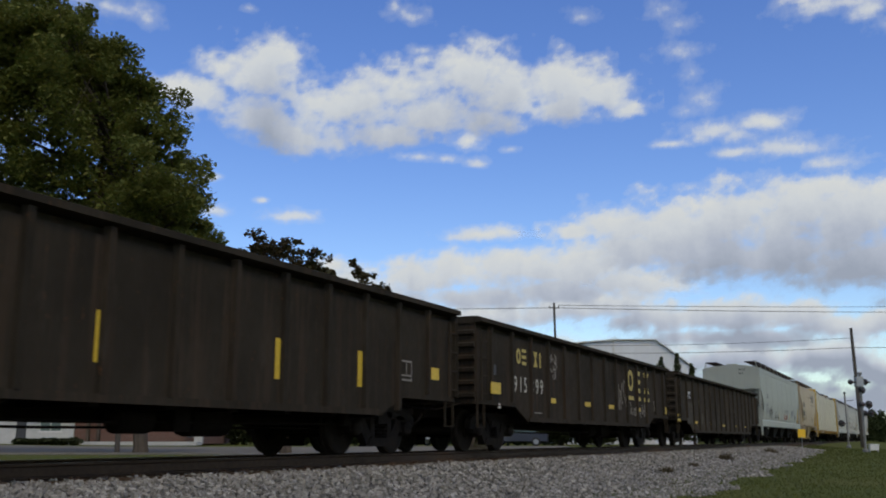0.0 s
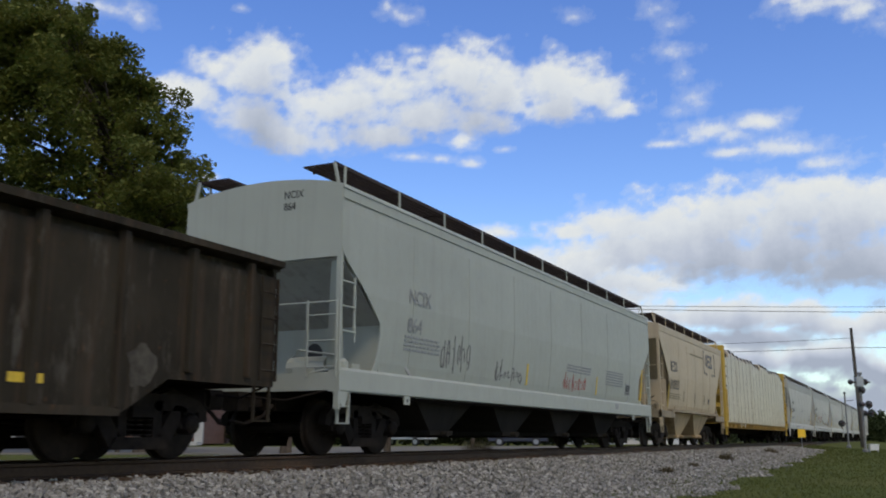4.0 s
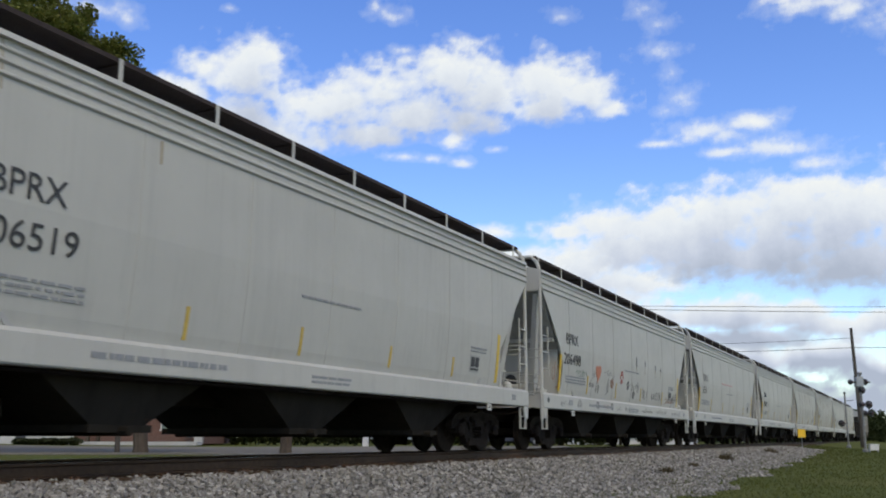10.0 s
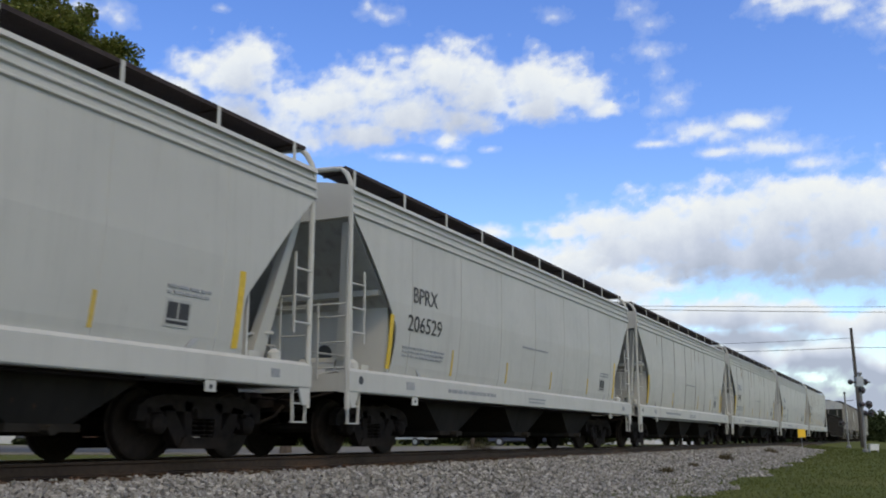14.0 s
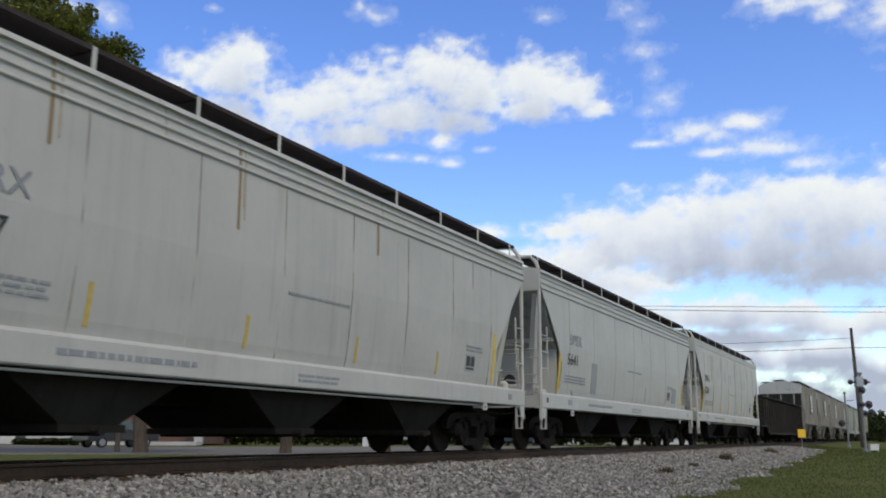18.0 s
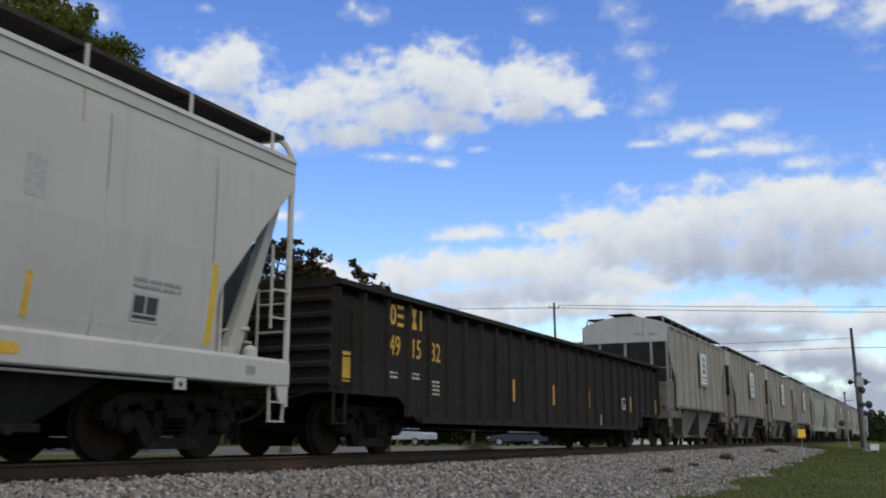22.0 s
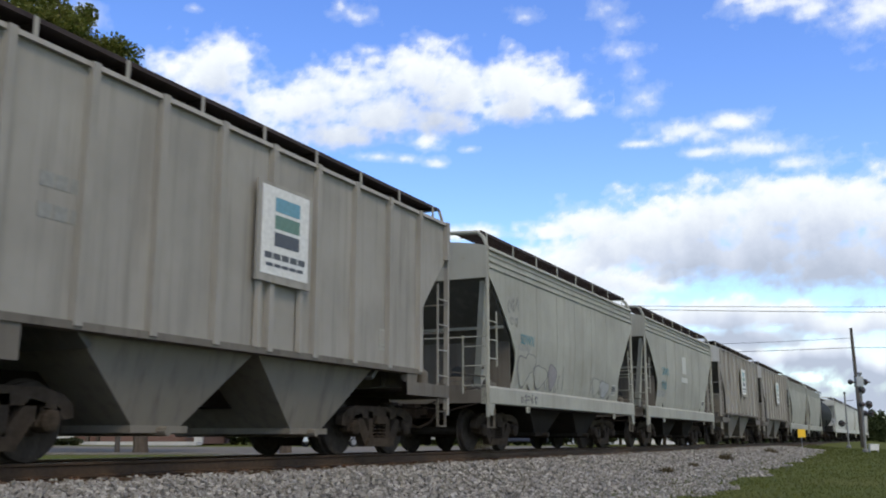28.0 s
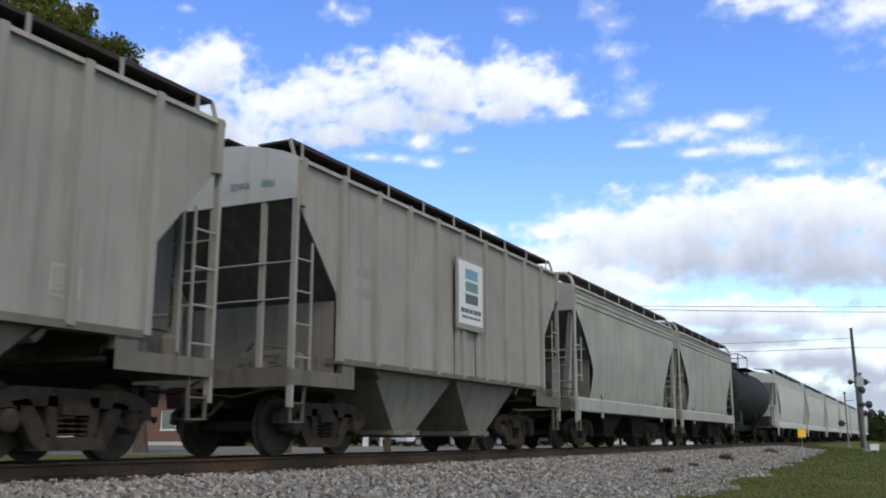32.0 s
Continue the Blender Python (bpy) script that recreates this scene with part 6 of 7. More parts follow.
patch(hop_20, "paint_patch", M_WHITECAR, None, -0.5, 0.55, 2.42, 2.6)
lines(hop_20, M_INK, -4.2, -3.0, 1.9, 3)
for car in (hop_19, hop_20):
    stencil_box(car, 3.45, 1.55, 0.42, 0.3, M_WHITECAR, M_BLACK)
for i, (y, z, w, hh, mt) in enumerate(((-2.75, 1.55, 0.4, 0.3, M_DARKINK), (-4.6, 2.75, 0.5, 0.35, M_FAINT), (-4.72, 3.05, 0.7, 0.55, M_FAINT), (-4.2, 2.25, 0.9, 0.2, M_GREYINK), (-2.2, 1.42, 1.4, 0.7, M_FAINT), (-4.0, 1.06, 1.1, 0.24, M_DARKINK), (1.5, 1.5, 1.6, 0.5, M_FAINT))):
    scrawl(hop_19, y, z, w, hh, mt, 80 + i, turns=4, r=0.02, x=1.617 if z < 1.1 else None)


def bubble(car, y, z, w, h, fill, edge, seed, x=None):
    """A rounded filled shape with a dark outline, as sprayed lettering."""
    rng = random.Random(seed)
    pts = []
    for i in range(18):
        a = 2 * math.pi * i / 18
        r = 1 + 0.18 * math.sin(3 * a + rng.uniform(0, 1)) + rng.uniform(-0.06, 0.06)
        pts.append((y + w / 2 * (1 + r * 0.85 * math.cos(a)), z + h / 2 * (1 + r * 0.85 * math.sin(a))))
    for sc, mt, o, nm in ((1.0, edge, 0.003, "painted_outline"), (0.90, fill, 0.006, "painted_fill")):
        bm = bmesh.new()
        vs = []
        for a, b in pts:
            yy, zz = y + w / 2 + (a - y - w / 2) * sc, z + h / 2 + (b - z - h / 2) * sc
            vs.append(bm.verts.new(((x or hx(zz) + 0.006) + o, yy, zz)))
        c = bm.verts.new(((x or hx(z + h / 2) + 0.006) + o, y + w / 2, z + h / 2))
        for i in range(18):
            bm.faces.new((vs[i], vs[(i + 1) % 18], c))
        part(nm, bm, mt, car)


for i, (y, z, w, hh, mt) in enumerate(((-4.12, 1.42, 0.95, 0.85, M_CEMENT2), (-3.6, 1.75, 0.75, 0.55, M_CEMENT2), (-3.1, 1.42, 1.1, 0.66, M_CEMENT2), (-2.05, 1.42, 0.7, 0.75, M_MAUVE), (1.5, 1.42, 0.85, 0.62, M_CEMENT2), (2.2, 1.42, 1.1, 0.55, M_PATCH))):
    bubble(hop_19, y, z, w, hh, mt, M_DARKINK, 300 + i)
# cement hoppers
for i, car in enumerate(ribbed_cars):
    stencil_box(car, 3.15, 1.75, 0.42, 0.36, M_CEMENT2, M_CEMENT, x=1.576)
    lines(car, M_FAINT, -4.0, -3.3, 2.9, 2, 0.16, 0.34, x=1.576, name="faded_stencil")
    words("end_lettering", "SDWX", 0.16, Matrix.Translation((0.35, -5.82, 4.05)) @ Matrix.Rotation(math.pi / 2, 4, "X"), M_BLUEINK, car, 0.8)
    words("end_lettering", "10061", 0.16, Matrix.Translation((0.92, -5.82, 4.05)) @ Matrix.Rotation(math.pi / 2, 4, "X"), M_BLUEINK, car, 0.75)
words("end_lettering", "242823", 0.24, Matrix.Translation((0.62, -6.014, 4.02)) @ Matrix.Rotation(math.pi / 2, 4, "X"), M_BLACK, hop_4, 0.8)
for i in range(4):
    bm = bmesh.new()
    box(bm, 0.66 + 0.16 * i, 0.76 + 0.16 * i, -6.016, -5.985, 4.24, 4.37)
    part("end_mark", bm, M_BLACK, hop_4)

# ---- beyond the track ----
AHEAD, RIGHT = Vector((-math.sin(YAW), math.cos(YAW), 0)), Vector((math.cos(YAW), math.sin(YAW), 0))


def spot(s, d, z=None):
    """A place on the ground d metres ahead of the camera and s metres to its right."""
    v = AHEAD * d + RIGHT * s
    v.z = ground_z(v.x, v.y) if z is None else z
    return v


HEADING = math.degrees(YAW)


def pavement_sheet():
    """The paved forecourt and street across from the track."""
    bm = bmesh.new()
    ss, ds = [-90 + 5 * i for i in range(21)], [37.5, 39, 42, 46, 50, 55, 60, 66]
    top, low = [], []
    for s in ss:
        near = 0.4 * math.sin(s * 0.4)
        far = 1.0 if s < 6 else 1.0
        row = []
        for i, d in enumerate(ds):
            dd = (d + (near if i == 0 else 0)) * far + (14 * smooth01(-20, 10, s) if i == len(ds) - 1 else 0)
            v = spot(s, dd)
            row.append(bm.verts.new((v.x, v.y, v.z + 0.05)))
        top.append(row)
        low.append([bm.verts.new(w.co - Vector((0, 0, 0.3))) for w in row])
    for i in range(len(ss) - 1):
        for j in range(len(ds) - 1):
            bm.faces.new((top[i][j], top[i + 1][j], top[i + 1][j + 1], top[i][j + 1]))
        bm.faces.new((top[i][0], top[i + 1][0], low[i + 1][0], low[i][0]))
        bm.faces.new((top[i][-1], top[i + 1][-1], low[i + 1][-1], low[i][-1]))
    m = rough_mat("worn_asphalt", (0.125, 0.117, 0.10), (0.19, 0.176, 0.15), 2.5, 0.95, 0.2, vary=False, spec=0.02)
    tagged(part("pavement", bm, m), "pale grey worn asphalt street and forecourt", "pavement", kind="structure")


pavement_sheet()


def leaf_mat(name, a, b, c):
    m, n, l, bsdf = node_mat(name)
    geo = n.new("ShaderNodeNewGeometry")
    v = coords(n, l, vary=False)
    col = ramp(n, l, geo.outputs["Random Per Island"], [(0.0, a), (0.6, b), (1.0, c)])
    col = mix(n, l, ramp(n, l, noise_tex(n, l, v, 0.6, 3), [(0.35, (0, 0, 0)), (0.7, (0.5, 0.5, 0.5))]), col, c)
    l.new(col, bsdf.inputs["Base Color"])
    bsdf.inputs["Roughness"].default_value = 0.6
    bsdf.inputs["Specular IOR Level"].default_value = 0.2
    tl, mx = n.new("ShaderNodeBsdfTranslucent"), n.new("ShaderNodeMixShader")
    l.new(col, tl.inputs["Color"])
    mx.inputs[0].default_value = 0.4
    l.new(bsdf.outputs[0], mx.inputs[1])
    l.new(tl.outputs[0], mx.inputs[2])
    l.new(mx.outputs[0], n["Material Output"].inputs["Surface"])
    return m


M_LEAF = leaf_mat("oak_leaves", (0.06, 0.085, 0.018), (0.105, 0.13, 0.027), (0.185, 0.18, 0.045))
M_LEAF2 = leaf_mat("autumn_leaves", (0.03, 0.034, 0.012), (0.05, 0.05, 0.018), (0.10, 0.065, 0.035))
M_CEDAR = leaf_mat("cedar_needles", (0.036, 0.052, 0.022), (0.052, 0.074, 0.03), (0.075, 0.095, 0.042))
M_HEDGE = leaf_mat("hedge_leaves", (0.022, 0.03, 0.011), (0.034, 0.044, 0.016), (0.05, 0.056, 0.022))
M_BARK = rough_mat("tree_bark", (0.045, 0.035, 0.028), (0.11, 0.09, 0.07), 6, 0.95, 0.7, 0.05, stretch=(1, 1, 0.25))


def leaf_cloud(verts, faces, rng, centre, radii, count, size):
    """Leaf blades scattered through an ellipsoid, denser towards its skin."""
    for _ in range(count):
        u = Vector((rng.gauss(0, 1), rng.gauss(0, 1), rng.gauss(0, 1))).normalized() * (rng.random() ** 0.45)
        p = Vector((centre[0] + u.x * radii[0], centre[1] + u.y * radii[1], centre[2] + u.z * radii[2]))
        e = Euler((rng.uniform(-0.9, 0.9), rng.uniform(-0.9, 0.9), rng.uniform(0, 6.3))).to_matrix()
        s = size * rng.uniform(0.6, 1.4)
        k = len(verts)
        for q in ((-0.5, 0, 0), (0, -0.32, 0.06), (0.5, 0, 0), (0, 0.32, 0.06)):
            w = p + e @ (Vector(q) * s)
            verts.append((w.x, w.y, w.z))
        faces.append((k, k + 1, k + 2, k + 3))


def tree(label, foot, height, clumps, mat, seed, trunk_r=0.25, leaf=0.28, per=520, fork=0.35):
    """A tree with its base at foot: tapered trunk, a limb to every clump, and leaves round the limbs' ends. Clumps are (right, away, up, radius)."""
    rng = random.Random(seed)
    t = thing("tree", label, "tree", m=Matrix.Translation(foot))
    bm = bmesh.new()
    tip = Vector((sum(c[0] for c in clumps) / len(clumps) * 0.4, 0, height * 0.72))
    tip = RIGHT * tip.x + Vector((0, 0, tip.z))
    mid = tip * fork + Vector((0.12, 0.1, 0))
    tube(bm, [(0, 0, -0.2), (0, 0, 0.25), mid, tip.lerp(mid, 0.4), tip], [trunk_r * 1.35, trunk_r, trunk_r * 0.8, trunk_r * 0.5, trunk_r * 0.15], 10)
    part("trunk", bm, M_BARK, t)
    verts, faces = [], []
    for i, (cx, cy, cz, r) in enumerate(clumps):
        c = RIGHT * cx + AHEAD * cy + Vector((0, 0, cz))
        a = mid.lerp(tip, min(0.9, max(0.0, (cz - mid.z) / max(0.1, tip.z - mid.z) * 0.7)))
        lb = bmesh.new()
        bend = a.lerp(c, 0.5) + Vector((rng.uniform(-0.3, 0.3), rng.uniform(-0.3, 0.3), 0.25))
        tube(lb, [a, bend, c], [trunk_r * 0.36, trunk_r * 0.2, 0.02], 6)
        for _ in range(4):
            e = c + Vector((rng.uniform(-1, 1), rng.uniform(-1, 1), rng.uniform(-0.4, 1))) * r * 0.8
            tube(lb, [bend.lerp(c, 0.6), e], [trunk_r * 0.1, 0.01], 4)
        part("limb", lb, M_BARK, t)
        n_sub = 7
        for _ in range(n_sub):
            o = c + Vector((rng.gauss(0, 0.45), rng.gauss(0, 0.45), rng.gauss(0, 0.38))) * r
            q = r * rng.uniform(0.35, 0.6)
            leaf_cloud(verts, faces, rng, o, (q, q, q * 0.75), int(per / n_sub * r * r / 2), leaf)
    me = bpy.data.meshes.new("crown")
    me.from_pydata(verts, [], faces)
    me.materials.append(mat)
    cr = new("crown", me)
    cr.parent = t
    return t


def big_oak():
    rng = random.Random(4)
    cl = []
    # an uneven dome whose edge steps in towards the top
    steps = ((8.6, 2.9), (10.2, 2.5), (11.6, 1.8), (13.9, 1.1), (14.8, 0.1), (16.6, -0.7), (17.8, -2.6), (19.5, -3.5), (23, -5.2))
    for i in range(120):
        z, r = rng.uniform(6.8, 20.5), rng.uniform(1.1, 1.8)
        edge = next(e for t, e in steps if z < t) - 0.8 * r
        x = edge if i % 4 == 0 else rng.uniform(-8.5, edge)
        cl.append((x, rng.uniform(-3.2, 3.2), z, r))
    for i in range(34):
        cl.append((rng.uniform(-9.0, -2.0), rng.uniform(-2.5, 2.5), rng.uniform(7.5, 12.5), rng.uniform(1.0, 1.5)))
    for i in range(26):
        cl.append((rng.uniform(-8.0, 2.2), rng.uniform(-2.0, 2.0), rng.uniform(4.4, 7.2), rng.uniform(0.9, 1.4)))
    for x, z, r in ((2.4, 8.7, 0.7), (2.1, 9.7, 0.7), (1.2, 11.2, 0.7), (0.9, 12.6, 0.7), (0.6, 13.6, 0.6), (-0.4, 14.6, 0.6), (-1.0, 15.9, 0.7), (-2.0, 16.4, 0.6), (-3.2, 17.6, 0.8), (-4.0, 18.8, 0.8)):
        cl.append((x, 0.0, z, r))
    tree("tall broad oak with dense dark green leaves", spot(-12.5, 40), 18.5, cl, M_LEAF, 8, 0.30, 0.20, 1150)


big_oak()
tree("small tree with sparse reddish green leaves", spot(-6.5, 40), 9.0, [(-2.4, 0, 8.0, 0.75), (-2.9, 0, 7.3, 0.8), (-1.3, 0, 8.7, 0.65), (-0.4, 0, 8.9, 0.45), (0.9, 0, 8.3, 0.55), (-3.2, 0, 6.5, 0.8), (-0.9, 0, 8.4, 0.85), (-1.9, 0, 8.0, 0.7), (-0.1, 0.3, 8.5, 0.6), (0.6, 0, 8.0, 0.8), (-1.6, 0, 7.5, 1.0), (1.3, 0, 7.6, 0.7), (0.2, 0, 7.4, 1.0), (-0.8, 0, 6.9, 1.1), (1.0, 0, 6.8, 1.0), (1.8, 0, 7.2, 0.6), (0.2, 0, 5.8, 1.1), (-2.2, 0, 6.9, 0.9)],
     M_LEAF2, 21, 0.25, 0.22, 1300)
tree("slender tree with thin reddish leaves", spot(-2.3, 40), 7.8, [(-1.5, 0, 7.9, 0.35), (-1.35, 0, 7.4, 0.5), (-0.1, 0, 6.9, 0.45), (-1.2, 0, 6.9, 0.55), (-0.5, 0, 6.8, 0.5), (-0.6, 0, 6.3, 0.65), (0.1, 0, 6.3, 0.4), (0.45, 0, 6.0, 0.3), (-1.4, 0, 6.2, 0.55), (-0.4, 0, 5.4, 0.7)], M_LEAF2, 33, 0.15, 0.2, 1500)
tree("nearly bare small tree with a few brown leaves", spot(1.9, 62), 8.3, [(0, 0, 7.6, 0.6), (0.6, 0, 7.2, 0.6), (-0.5, 0, 7.3, 0.5), (0.9, 0, 6.5, 0.7), (-0.6, 0, 6.4, 0.7)], M_LEAF2, 35, 0.12, 0.2, 70)


def conifer(label, foot, h, r, seed, group="cedars by the shed"):
    rng = random.Random(seed)
    t = tagged(thing("tree", label, "tree", m=Matrix.Translation(foot)), group=group)
    bm = bmesh.new()
    tube(bm, [(0, 0, -0.1), (0, 0, h * 0.5), (0, 0, h * 0.97)], [0.18, 0.1, 0.02], 7)
    part("trunk", bm, M_BARK, t)
    verts, faces = [], []
    for i in range(26):
        z = h * (0.08 + 0.9 * i / 25)
        rr = r * (1 - z / h) ** 0.8 + 0.12
        for k in range(6):
            a = rng.uniform(0, 6.28)
            q = rr * rng.uniform(0.45, 1.05)
            leaf_cloud(verts, faces, rng, (q * 0.7 * math.cos(a), q * 0.7 * math.sin(a), z), (q * 0.45, q * 0.45, 0.25), 16, 0.26)
    me = bpy.data.meshes.new("crown")
    me.from_pydata(verts, [], faces)
    me.materials.append(M_CEDAR)
    cr = new("crown", me)
    cr.parent = t


for i, (s, d, h, r) in enumerate(((19.6, 95, 8.2, 1.6), (21.8, 95, 8.6, 1.8), (23.4, 95, 9.0, 1.6), (24.8, 95, 8.0, 1.7), (26.4, 95, 7.4, 1.5), (13.6, 95, 9.6, 1.5), (15.6, 97, 9.2, 1.4), (28.0, 96, 6.6, 1.4), (12.4, 100, 9.4, 1.2), (18.2, 99, 7.4, 1.3))):
    conifer("pointed dark green cedar beside the shed", spot(s, d), h, r, 50 + i)


def hedge(label, s0, s1, d, h, seed, mat=None):
    """A clipped bush row."""
    rng = random.Random(seed)
    verts, faces = [], []
    n = int((s1 - s0) / 0.9) + 1
    base = spot((s0 + s1) / 2, d)
    for i in range(n):
        s = s0 + (s1 - s0) * (i + 0.5) / n - (s0 + s1) / 2
        o = RIGHT * s
        hh = h * rng.uniform(0.85, 1.1)
        leaf_cloud(verts, faces, rng, (o.x, o.y, hh * 0.5), (0.75 + 0.05 * h, 0.75 + 0.05 * h, hh * 0.5), int(420 + 90 * h), 0.24 + 0.055 * h)
    me = bpy.data.meshes.new("hedge")
    me.from_pydata(verts, [], faces)
    me.materials.append(mat or M_HEDGE)
    ob = tagged(new("hedge", me), label, "hedge")
    ob.location = base
    return ob


hedge("dark green hedge along the street", -18.5, -4.5, 84, 2.6, 61)
hedge("dark overgrown hedge behind parked vehicles", -4.0, 16.0, 90, 3.2, 62)
# added screen: stops the horizon glow from showing through the hedges
hedge("dense dark leaf screen added behind the street", -95.0, 16.0, 118, 9.0, 66)
hedge("low hedge in front of the brick building", -31.5, -27.0, 71.5, 0.5, 63)
hedge("overgrown bushes far along the street", 16.0, 60.0, 150, 5.0, 64, M_CEDAR)
hedge("distant dark tree line beyond the crossing", 44.0, 78.0, 170, 5.6, 65, M_CEDAR)


# ---- buildings ----
def wall_run(parent, name, mat, a, b, z0, z1, openings=(), thick=0.25):
    """A wall from a to b (plan points in the thing's space) with rectangular openings (from, to, low, high) through it."""
    a, b = Vector((*a, 0)), Vector((*b, 0))
    d = (b - a).normalized()
    L = (b - a).length
    nrm = Vector((-d.y, d.x, 0)) * thick
    cuts = sorted({0.0, L, *[v for o in openings for v in o[:2]]})
    hs = sorted({z0, z1, *[v for o in openings for v in o[2:]]})
    bm = bmesh.new()
    for u0, u1 in zip(cuts, cuts[1:]):
        for h0, h1 in zip(hs, hs[1:]):
            if any(o[0] <= u0 and u1 <= o[1] and o[2] <= h0 and h1 <= o[3] for o in openings):
                continue
            p, q = a + d * u0, a + d * u1
            quadbox(bm, [(p.x, p.y, h0), (q.x, q.y, h0), (q.x + nrm.x, q.y + nrm.y, h0), (p.x + nrm.x, p.y + nrm.y, h0),
                         (p.x, p.y, h1), (q.x, q.y, h1), (q.x + nrm.x, q.y + nrm.y, h1), (p.x + nrm.x, p.y + nrm.y, h1)])
    bmesh.ops.remove_doubles(bm, verts=bm.verts, dist=0.0005)
    return part(name, bm, mat, parent)


def brick_mat():
    m, n, l, bsdf = node_mat("red_brick")
    v = coords(n, l, vary=False)
    bt = n.new("ShaderNodeTexBrick")
    bt.inputs["Scale"].default_value = 1.0
    bt.inputs["Brick Width"].default_value, bt.inputs["Row Height"].default_value, bt.inputs["Mortar Size"].default_value = 0.21, 0.075, 0.008
    bt.inputs["Color1"].default_value, bt.inputs["Color2"].default_value, bt.inputs["Mortar"].default_value = (0.13, 0.058, 0.040, 1), (0.10, 0.042, 0.03, 1), (0.17, 0.145, 0.12, 1)
    mp = n.new("ShaderNodeMapping")
    mp.inputs["Rotation"].default_value = (math.pi / 2, 0, 0)
    l.new(v, mp.inputs[0])
    l.new(mp.outputs[0], bt.inputs["Vector"])
    l.new(mix(n, l, 0.3, bt.outputs["Color"], ramp(n, l, noise_tex(n, l, v, 1.2, 5), [(0.3, (0.08, 0.035, 0.025)), (0.7, (0.15, 0.07, 0.05))])), bsdf.inputs["Base Color"])
    bsdf.inputs["Roughness"].default_value = 0.9
    return m


M_BRICK = brick_mat()
M_STUCCO = rough_mat("white_wall_paint", (0.38, 0.38, 0.365), (0.48, 0.48, 0.46), 3, 0.8, 0.1)
M_GLASSDARK = plain("window_glass", (0.10, 0.14, 0.14), 0.12)
M_DOORDARK = plain("dark_door_paint", (0.035, 0.035, 0.04), 0.5)
M_TRIMW = plain("white_trim", (0.55, 0.55, 0.53), 0.6)
M_METALWALL = rough_mat("pale_metal_siding", (0.58, 0.60, 0.62), (0.68, 0.70, 0.72), 2, 0.5, 0.1, stretch=(6, 6, 0.5))
M_REDAWN = plain("red_awning", (0.16, 0.05, 0.04), 0.7)


def window_part(parent, x0, x1, z0, z1, y=-0.05):
    fb = bmesh.new()
    for a, b, c, d in ((x0, x0 + 0.07, z0, z1), (x1 - 0.07, x1, z0, z1), (x0, x1, z0, z0 + 0.07), (x0, x1, z1 - 0.07, z1), ((x0 + x1) / 2 - 0.025, (x0 + x1) / 2 + 0.025, z0, z1)):
        box(fb, a, b, y, y + 0.1, c, d)
    w = part("window", fb, M_TRIMW, parent)
    gb = bmesh.new()
    box(gb, x0 + 0.05, x1 - 0.05, y + 0.04, y + 0.06, z0 + 0.05, z1 - 0.05)
    part("pane", gb, M_GLASSDARK, w)
    sb = bmesh.new()
    box(sb, x0 - 0.08, x1 + 0.08, y - 0.08, y + 0.1, z0 - 0.08, z0)
    part("sill", sb, M_TRIMW, w)


def store_building():
    """White-fronted shop with a brick wing; its front is set square to the camera's view."""
    d = 76.0
    left = spot(-40, d)
    z0 = left.z + 0.10
    b = thing("shop_building", "white-painted shop with a red brick wing and flat roof", "building", m=Matrix.Translation((left.x, left.y, z0)) @ Matrix.Rotation(YAW, 4, "Z"))
    # in its own space x runs right along the front, y goes back
    # picture columns to metres, so the front fits the camera's view
    def px(v):
        return (v - 784.0) / 1675.0 * d + 40.0
    wall_run(b, "front_wall", M_STUCCO, (px(-150), 0), (px(142), 0), -0.2, 4.2, [(px(p) - px(-150), px(q) - px(-150), lo, hi) for p, q, lo, hi in ((42, 60, 0.0, 2.4), (82, 121, 0.75, 2.75), (-70, -20, 0.75, 2.75))])
    db = bmesh.new()
    box(db, px(42), px(60), 0.08, 0.14, 0.0, 2.4)
    dr = part("door", db, M_DOORDARK, b)
    hb = bmesh.new()
    box(hb, px(57), px(58), 0.03, 0.08, 1.0, 1.15)
    part("handle", hb, M_TRIMW, dr)
    window_part(b, px(82), px(121), 0.75, 2.75, 0.05)
    window_part(b, px(-70), px(-20), 0.75, 2.75, 0.05)
    wall_run(b, "brick_wall", M_BRICK, (px(142), 0.3), (px(362), 0.3), -0.2, 4.0, [(px(291) - px(142), px(342) - px(142), 0.9, 2.4)])
    window_part(b, px(291), px(342), 0.9, 2.4, 0.35)
    for v in (167, 185):
        pb = bmesh.new()
        box(pb, px(v) - 0.1, px(v) + 0.1, -0.1, 0.3, -0.2, 3.6)
        part("pilaster", pb, M_BARK, b)
    pb = bmesh.new()
    box(pb, px(343), px(352), -0.6, -0.2, 0.3, 1.6)
    part("mail_box", pb, M_DOORDARK, b)
    pb = bmesh.new()
    box(pb, px(352), px(366), 0.05, 0.55, -0.2, 3.9)
    part("corner_column", pb, M_STUCCO, b)
    for a, c, zt, mt in ((px(-150), px(142), 4.2, M_STUCCO), (px(142), px(366), 4.0, M_TRIMW)):
        rb = bmesh.new()
        box(rb, a - 0.2, c + 0.2, -0.35, 12.4, zt, zt + 0.3)
        part("roof", rb, mt, b)
    wall_run(b, "side_wall", M_BRICK, (px(366), 0.3), (px(366), 12), -0.2, 4.0)
    wall_run(b, "side_wall", M_STUCCO, (px(-150), 12), (px(-150), 0), -0.2, 4.2)
    wall_run(b, "back_wall", M_BRICK, (px(366), 12), (px(-150), 12), -0.2, 4.0)
    ab = bmesh.new()
